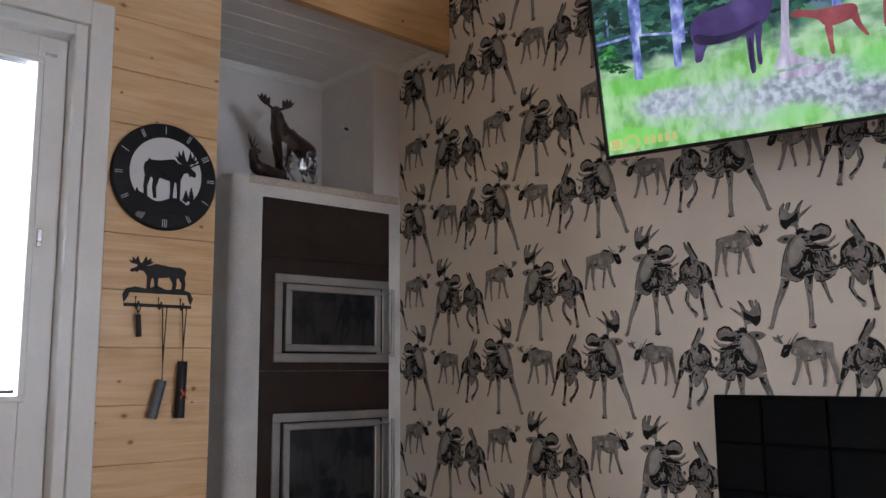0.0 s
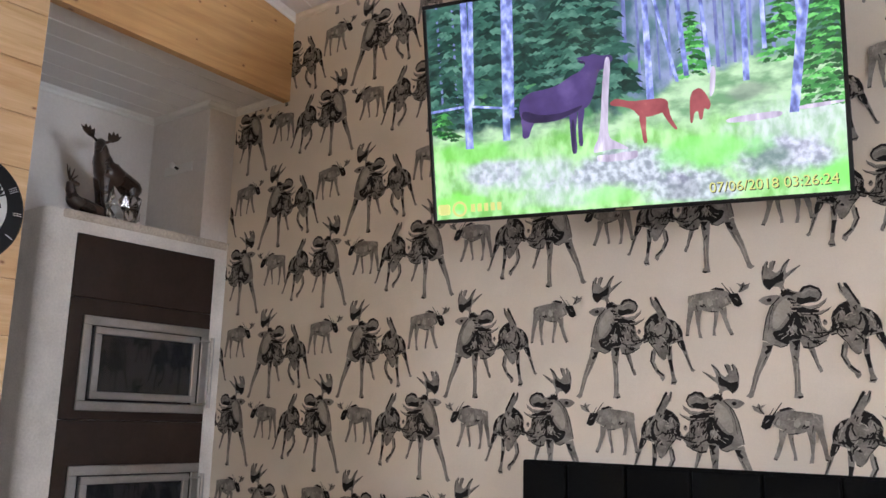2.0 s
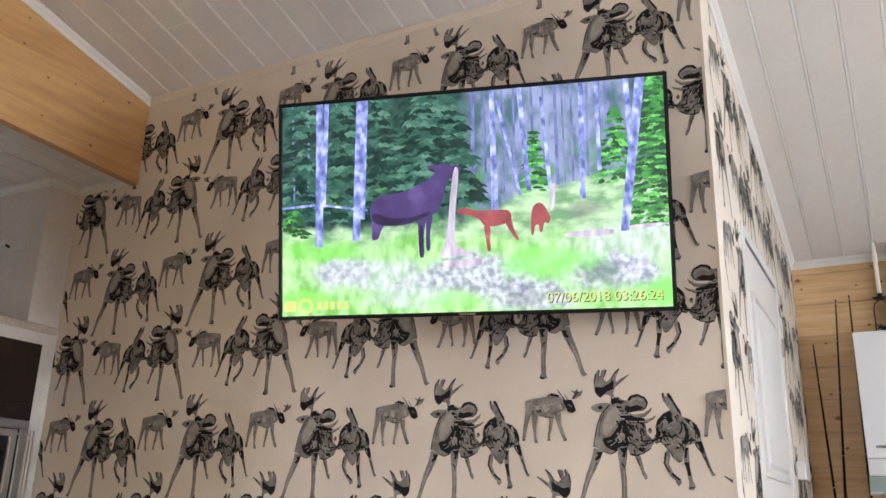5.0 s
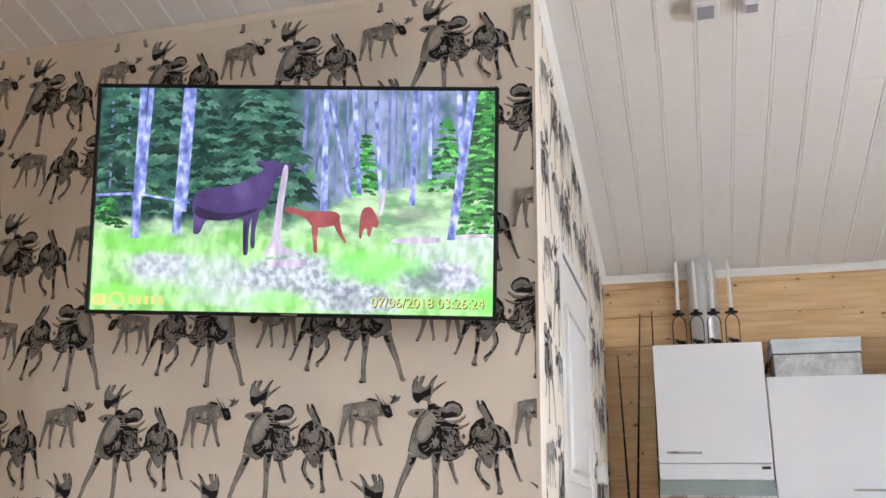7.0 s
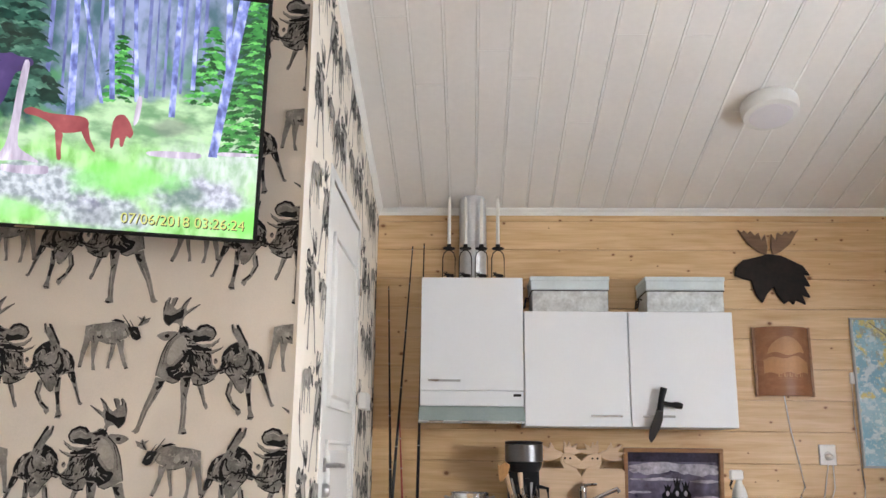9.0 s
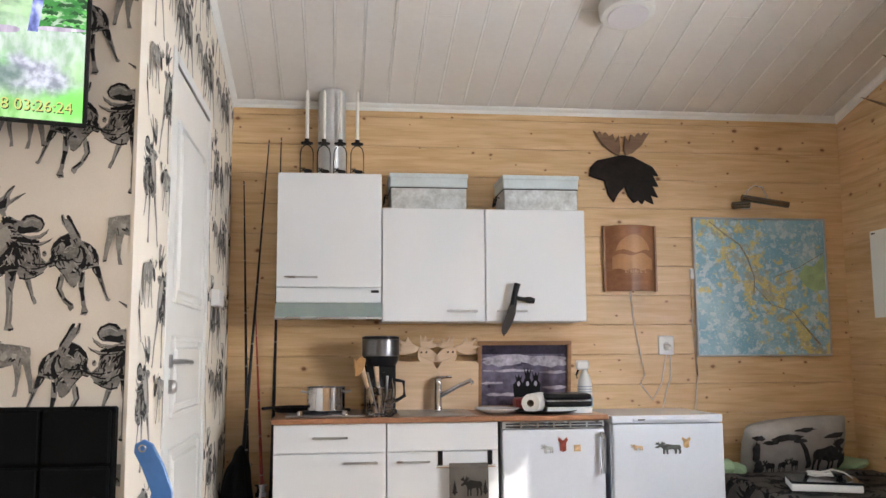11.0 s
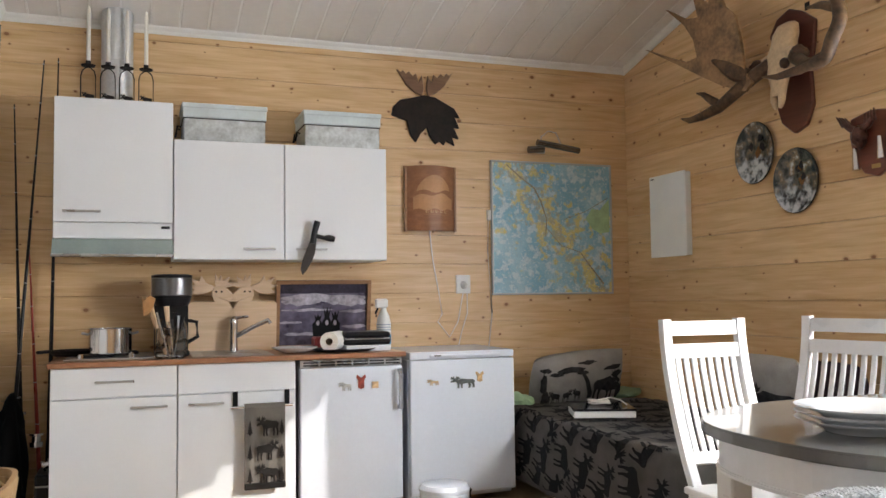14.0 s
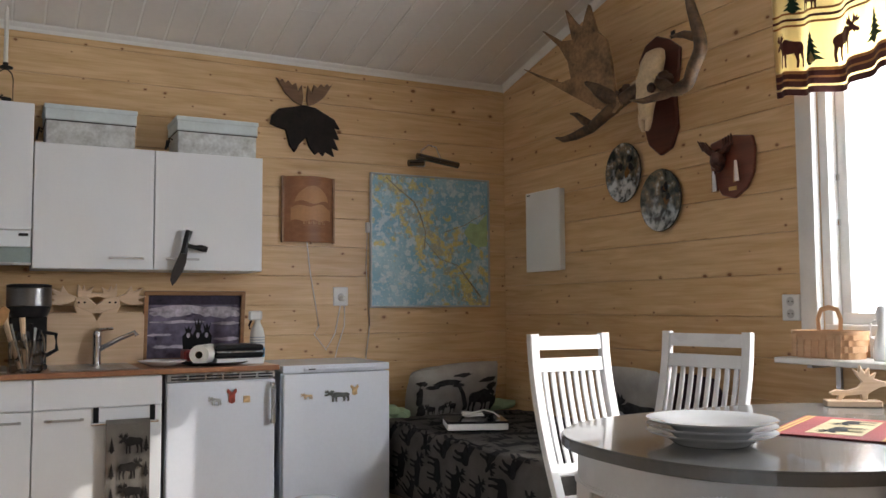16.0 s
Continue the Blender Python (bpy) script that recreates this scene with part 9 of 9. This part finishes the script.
def small_shape():
    """A small standing beast between the large ones."""
    s = []
    s.append((0, rough_edge([(-291, 108), (-269, 102), (-224, 97), (-189, 91), (-155, 97), (-137, 110), (-127, 129), (-146, 147), (-167, 157), (-185, 171), (-215, 169), (-242, 160), (-259, 167), (-286, 150), (-294, 131)])))  # body
    s.append((0, rough_edge([(-292, 139), (-267, 146), (-277, 178), (-288, 215), (-293, 249), (-305, 249), (-302, 214), (-297, 177)])))  # leg
    s.append((0, rough_edge([(-268, 154), (-241, 160), (-249, 194), (-251, 231), (-243, 259), (-257, 258), (-261, 224), (-266, 189)])))  # leg
    s.append((0, rough_edge([(-200, 168), (-181, 169), (-188, 204), (-197, 234), (-195, 253), (-208, 252), (-204, 226), (-198, 196)])))  # leg
    s.append((0, rough_edge([(-182, 162), (-154, 155), (-154, 191), (-142, 228), (-132, 251), (-144, 255), (-155, 235), (-167, 198)])))  # leg
    s.append((2, rough_edge([(-142, 109), (-112, 110), (-103, 130), (-96, 149), (-110, 157), (-127, 152), (-134, 137)])))  # head
    s.append((0, rough_edge([(-112, 107), (-103, 88), (-117, 73), (-99, 80), (-91, 71), (-86, 83), (-68, 77), (-77, 95), (-98, 106)])))  # antler
    s.append((2, rough_edge([(-209, 91), (-189, 83), (-157, 92), (-163, 98), (-189, 91)])))  # ridge
    s.append((1, rough_edge([(-220, 118), (-205, 121), (-201, 144), (-214, 150), (-224, 135)])))  # patch
    s.append((1, rough_edge([(-253, 127), (-238, 125), (-235, 146), (-247, 152)])))  # patch
    s.append((1, rough_edge([(-161, 125), (-149, 122), (-148, 140), (-158, 143)])))  # patch
    s.append((2, ink_stroke([(-134, 114), (-153, 89), (-168, 69)], 5.0, 2.5)))
    s.append((2, ink_stroke([(-125, 112), (-141, 87)], 4.3, 1.9)))
    s.append((2, ink_stroke([(-108, 107), (-93, 87), (-71, 79)], 3.7, 1.9)))
    s.append((2, ink_stroke([(-98, 99), (-93, 75)], 3.1, 1.9)))
    s.append((2, ink_stroke([(-214, 167), (-184, 170)], 4.3, 2.5)))
    s.append((2, ink_stroke([(-263, 140), (-258, 165)], 3.1, 1.9)))
    s.append((2, ink_stroke([(-179, 152), (-167, 163)], 3.1, 1.9)))
    s.append((2, ink_stroke([(-303, 248), (-294, 246)], 3.7, 3.1)))
    s.append((2, ink_stroke([(-144, 253), (-133, 249)], 3.7, 3.1)))
    s.append((2, ink_stroke([(-196, 181), (-203, 226)], 2.5, 1.2)))
    s.append((2, ink_stroke([(-155, 116), (-137, 147)], 2.5, 1.9)))
    s.append((0, ink_stroke([(-124, 125), (-112, 135)], 4.3, 2.5)))
    return s

def inside(x, y, pts):
    hit = False
    for (ax, ay), (bx, by) in zip(pts, pts[1:] + pts[:1]):
        if (ay > y) != (by > y) and x < (bx - ax) * (y - ay) / (by - ay) + ax:
            hit = not hit
    return hit


def mottling(outline, count, seed, bias, low=-1e9):
    """Small curved ink marks within an outline, gathered in dark drifts by a slow noise."""
    r = random.Random(seed)
    xs, ys = [p[0] for p in outline], [p[1] for p in outline]
    marks = []
    for _ in range(count * 12):
        x, y = r.uniform(min(xs), max(xs)), r.uniform(min(ys), max(ys))
        dark = noise.noise(Vector((x * 0.022, y * 0.022, seed))) + bias + r.uniform(-0.15, 0.15)
        if x < low or not inside(x, y, outline) or abs(dark) < 0.08:
            continue
        a = 2.2 * noise.noise(Vector((x * 0.015, y * 0.015, seed + 9))) + 1.0 + r.uniform(-0.4, 0.4)
        ln = r.uniform(9, 24)
        pts = [(x - math.cos(a) * ln / 2, y - math.sin(a) * ln / 2), (x + r.uniform(-3, 3), y + r.uniform(-3, 3)), (x + math.cos(a) * ln / 2, y + math.sin(a) * ln / 2)]
        if inside(*pts[0], outline) and inside(*pts[2], outline):
            marks.append((2 if dark > 0 else r.choice((0, 1)), ink_stroke(pts, r.uniform(4, 9), r.uniform(1.5, 4))))
        if len(marks) == count:
            break
    return marks


def first_named(shapes, least):
    """The largest outline of a shape: its body."""
    return max((pts for tone, pts in shapes if tone == 0), key=lambda p: (max(q[0] for q in p) - min(q[0] for q in p)) * (max(q[1] for q in p) - min(q[1] for q in p)) if len(p) > least else 0)


big, walker, small = big_shape(), walker_shape(), small_shape()
SMALL = small + mottling(first_named(small, 10), 10, 7, -0.02)
SHAPES = big + mottling(first_named(big, 30), 75, 3, 0.10, 45) + walker + mottling(first_named(walker, 20), 60, 5, 0.08) + SMALL
SMALL_FROM = len(SHAPES) - len(SMALL)


def paper_print(u0, u1, w0, w1, holes, phase_u, top, slope=0.0):
    """All repeats of the print within a stretch of wall, u to the right and w upwards."""
    verts, faces, tones = [], [], []
    per_u, per_w = 0.649, 0.785
    for r in range(-1, 6):
        for c in range(-6, 7):
            for mirrored in (False, True):
                ou = phase_u + c * per_u + (-0.153 if mirrored else 0.0)
                ow = top - r * per_w - (0.345 if mirrored else 0.0)
                if ou < u0 - 0.5 or ou > u1 + 0.6:
                    continue
                for i, (tone, pts) in enumerate(SHAPES):
                    base = len(verts)
                    for x, y in pts:
                        verts.append((ou + (-x if mirrored else x) * 0.001, 0.0005 + i * 0.00002, ow - y * 0.001 - (0.068 if mirrored and i >= SMALL_FROM else 0.0)))
                    faces.append(list(range(base, len(verts))))
                    tones.append(tone)
    me = bpy.data.meshes.new("print")
    me.from_pydata(verts, [], faces)
    bm = bmesh.new()
    bm.from_mesh(me)
    bpy.data.meshes.remove(me)
    for f, t in zip(bm.faces, tones):
        f.material_index = t
    bm.normal_update()
    bmesh.ops.triangulate(bm, faces=bm.faces[:])
    for co, no in (((u0, 0, 0), (-1, 0, 0)), ((u1, 0, 0), (1, 0, 0)), ((0, 0, w0), (0, 0, -1)), ((u1, 0, w1), (slope, 0, 1))):
        bmesh.ops.bisect_plane(bm, geom=bm.verts[:] + bm.edges[:] + bm.faces[:], plane_co=co, plane_no=no, clear_outer=True)
    for h0, h1, htop in holes:
        for co, no in (((h0, 0, 0), (1, 0, 0)), ((h1, 0, 0), (1, 0, 0)), ((0, 0, htop), (0, 0, 1))):
            bmesh.ops.bisect_plane(bm, geom=bm.verts[:] + bm.edges[:] + bm.faces[:], plane_co=co, plane_no=no)
        gone = [f for f in bm.faces if h0 < f.calc_center_median().x < h1 and f.calc_center_median().z < htop]
        bmesh.ops.delete(bm, geom=gone, context="FACES")
    return bm


def add_print(name, bm, m, parent):
    me = bpy.data.meshes.new(name)
    bm.to_mesh(me)
    bm.free()
    for mt in (INK_GREY, INK_LIGHT, INK_DARK):
        me.materials.append(mt)
    ob = new(name, me)
    ob.parent, ob.matrix_basis = parent, m
    return tagged(ob, "grey and black antlered shapes printed on cream wallpaper", kind="stuff")


# on the television wall u runs towards -y, on the door wall towards +x; local +y stands out from the wall
m_tv = Matrix(((0, -1, 0, X_TV), (-1, 0, 0, 0), (0, 0, 1, 0), (0, 0, 0, 1)))
add_print("printed_pattern", paper_print(-Y_OVEN, -Y_DOOR - 0.004, 0, z_roof(X_TV) - 0.03, [], -0.858, 1.748 + 0.785 * 2), m_tv, wall_tv)
m_dw = Matrix(((1, 0, 0, 0), (0, -1, 0, Y_DOOR), (0, 0, 1, 0), (0, 0, 0, 1)))
bm = paper_print(X_TV + 0.102, X_KITCHEN, 0, Z_EAVE - 0.03, [(LEAF[0] - 0.077, LEAF[1] + 0.032, LEAF[2] + 0.047)], 3.45, 1.62 + 0.785 * 2, SLOPE)
add_print("printed_pattern", bm, m_dw, wall_door)

# ---- pine panelling, board by board ----
plank_meshes = {}


def plank_mesh(length, height, thick=0.02):
    key = (round(length, 3), round(height, 3))
    if key not in plank_meshes:
        c = 0.0028
        prof = [(0, 0.0008), (-thick + c, 0.0008), (-thick, c + 0.0006), (-thick, height - c - 0.0006), (-thick + c, height - 0.0008), (0, height - 0.0008)]
        bm = bmesh.new()
        a = [bm.verts.new((0.001, y, z)) for y, z in prof]
        b = [bm.verts.new((length - 0.001, y, z)) for y, z in prof]
        for i in range(len(prof)):
            j = (i + 1) % len(prof)
            bm.faces.new((a[i], a[j], b[j], b[i]))
        bm.faces.new(a[::-1]), bm.faces.new(b)
        bmesh.ops.recalc_face_normals(bm, faces=bm.faces)
        me = bpy.data.meshes.new("plank")
        bm.to_mesh(me)
        bm.free()
        me.materials.append(PINE)
        plank_meshes[key] = me
    return plank_meshes[key]


def panelling(wall, place, runs_at, pitch, z_first, z_top, seed, joints=True):
    """Rows of planks; runs_at(za, zb) gives stretches along the wall, place(u, z) the pose of a plank."""
    r = random.Random(seed)
    z = z_first
    while z < z_top:
        for u0, u1 in runs_at(z, z + pitch):
            cuts = [u0]
            if joints and u1 - u0 > 1.6:
                cuts.append(round(u0 + (u1 - u0) * r.choice((0.31, 0.42, 0.55, 0.66, 0.74)), 2))
            cuts.append(u1)
            for a, b in zip(cuts, cuts[1:]):
                ob = new("plank", plank_mesh(b - a, pitch))
                ob.parent = wall
                ob.matrix_basis = place(a, z)
        z += pitch


panelling(wall_east, lambda u, z: pose(X_KITCHEN + 0.02, -u, z, 0, 0, -90), lambda a, b: [(-Y_DOOR, -Y_DINING)], 0.1868, -0.124, Z_EAVE, 5, joints=False)


def south_runs(za, zb):
    if zb < WIN[2] - 0.02 or za > WIN[3] + 0.02:
        return [(-X_KITCHEN, 1.0)]
    return [(-X_KITCHEN, -WIN[1] - 0.001), (-WIN[0] + 0.001, 1.0)]


panelling(wall_south, lambda u, z: pose(-u, Y_DINING - 0.02, z, 0, 0, 180), south_runs, 0.1955, -0.055, 3.7, 8, joints=False)


def north_runs(za, zb):
    return [(-0.6, X_NICHE - 0.001)] if za > DOOR[2] else [(-0.6, DOOR[0] - 0.001), (DOOR[1] + 0.001, X_NICHE - 0.001)]


panelling(wall_north, lambda u, z: pose(u, Y_CLOCK + 0.02, z, 0, 0, 0), north_runs, 0.224, -0.10, 3.7, 12, joints=False)
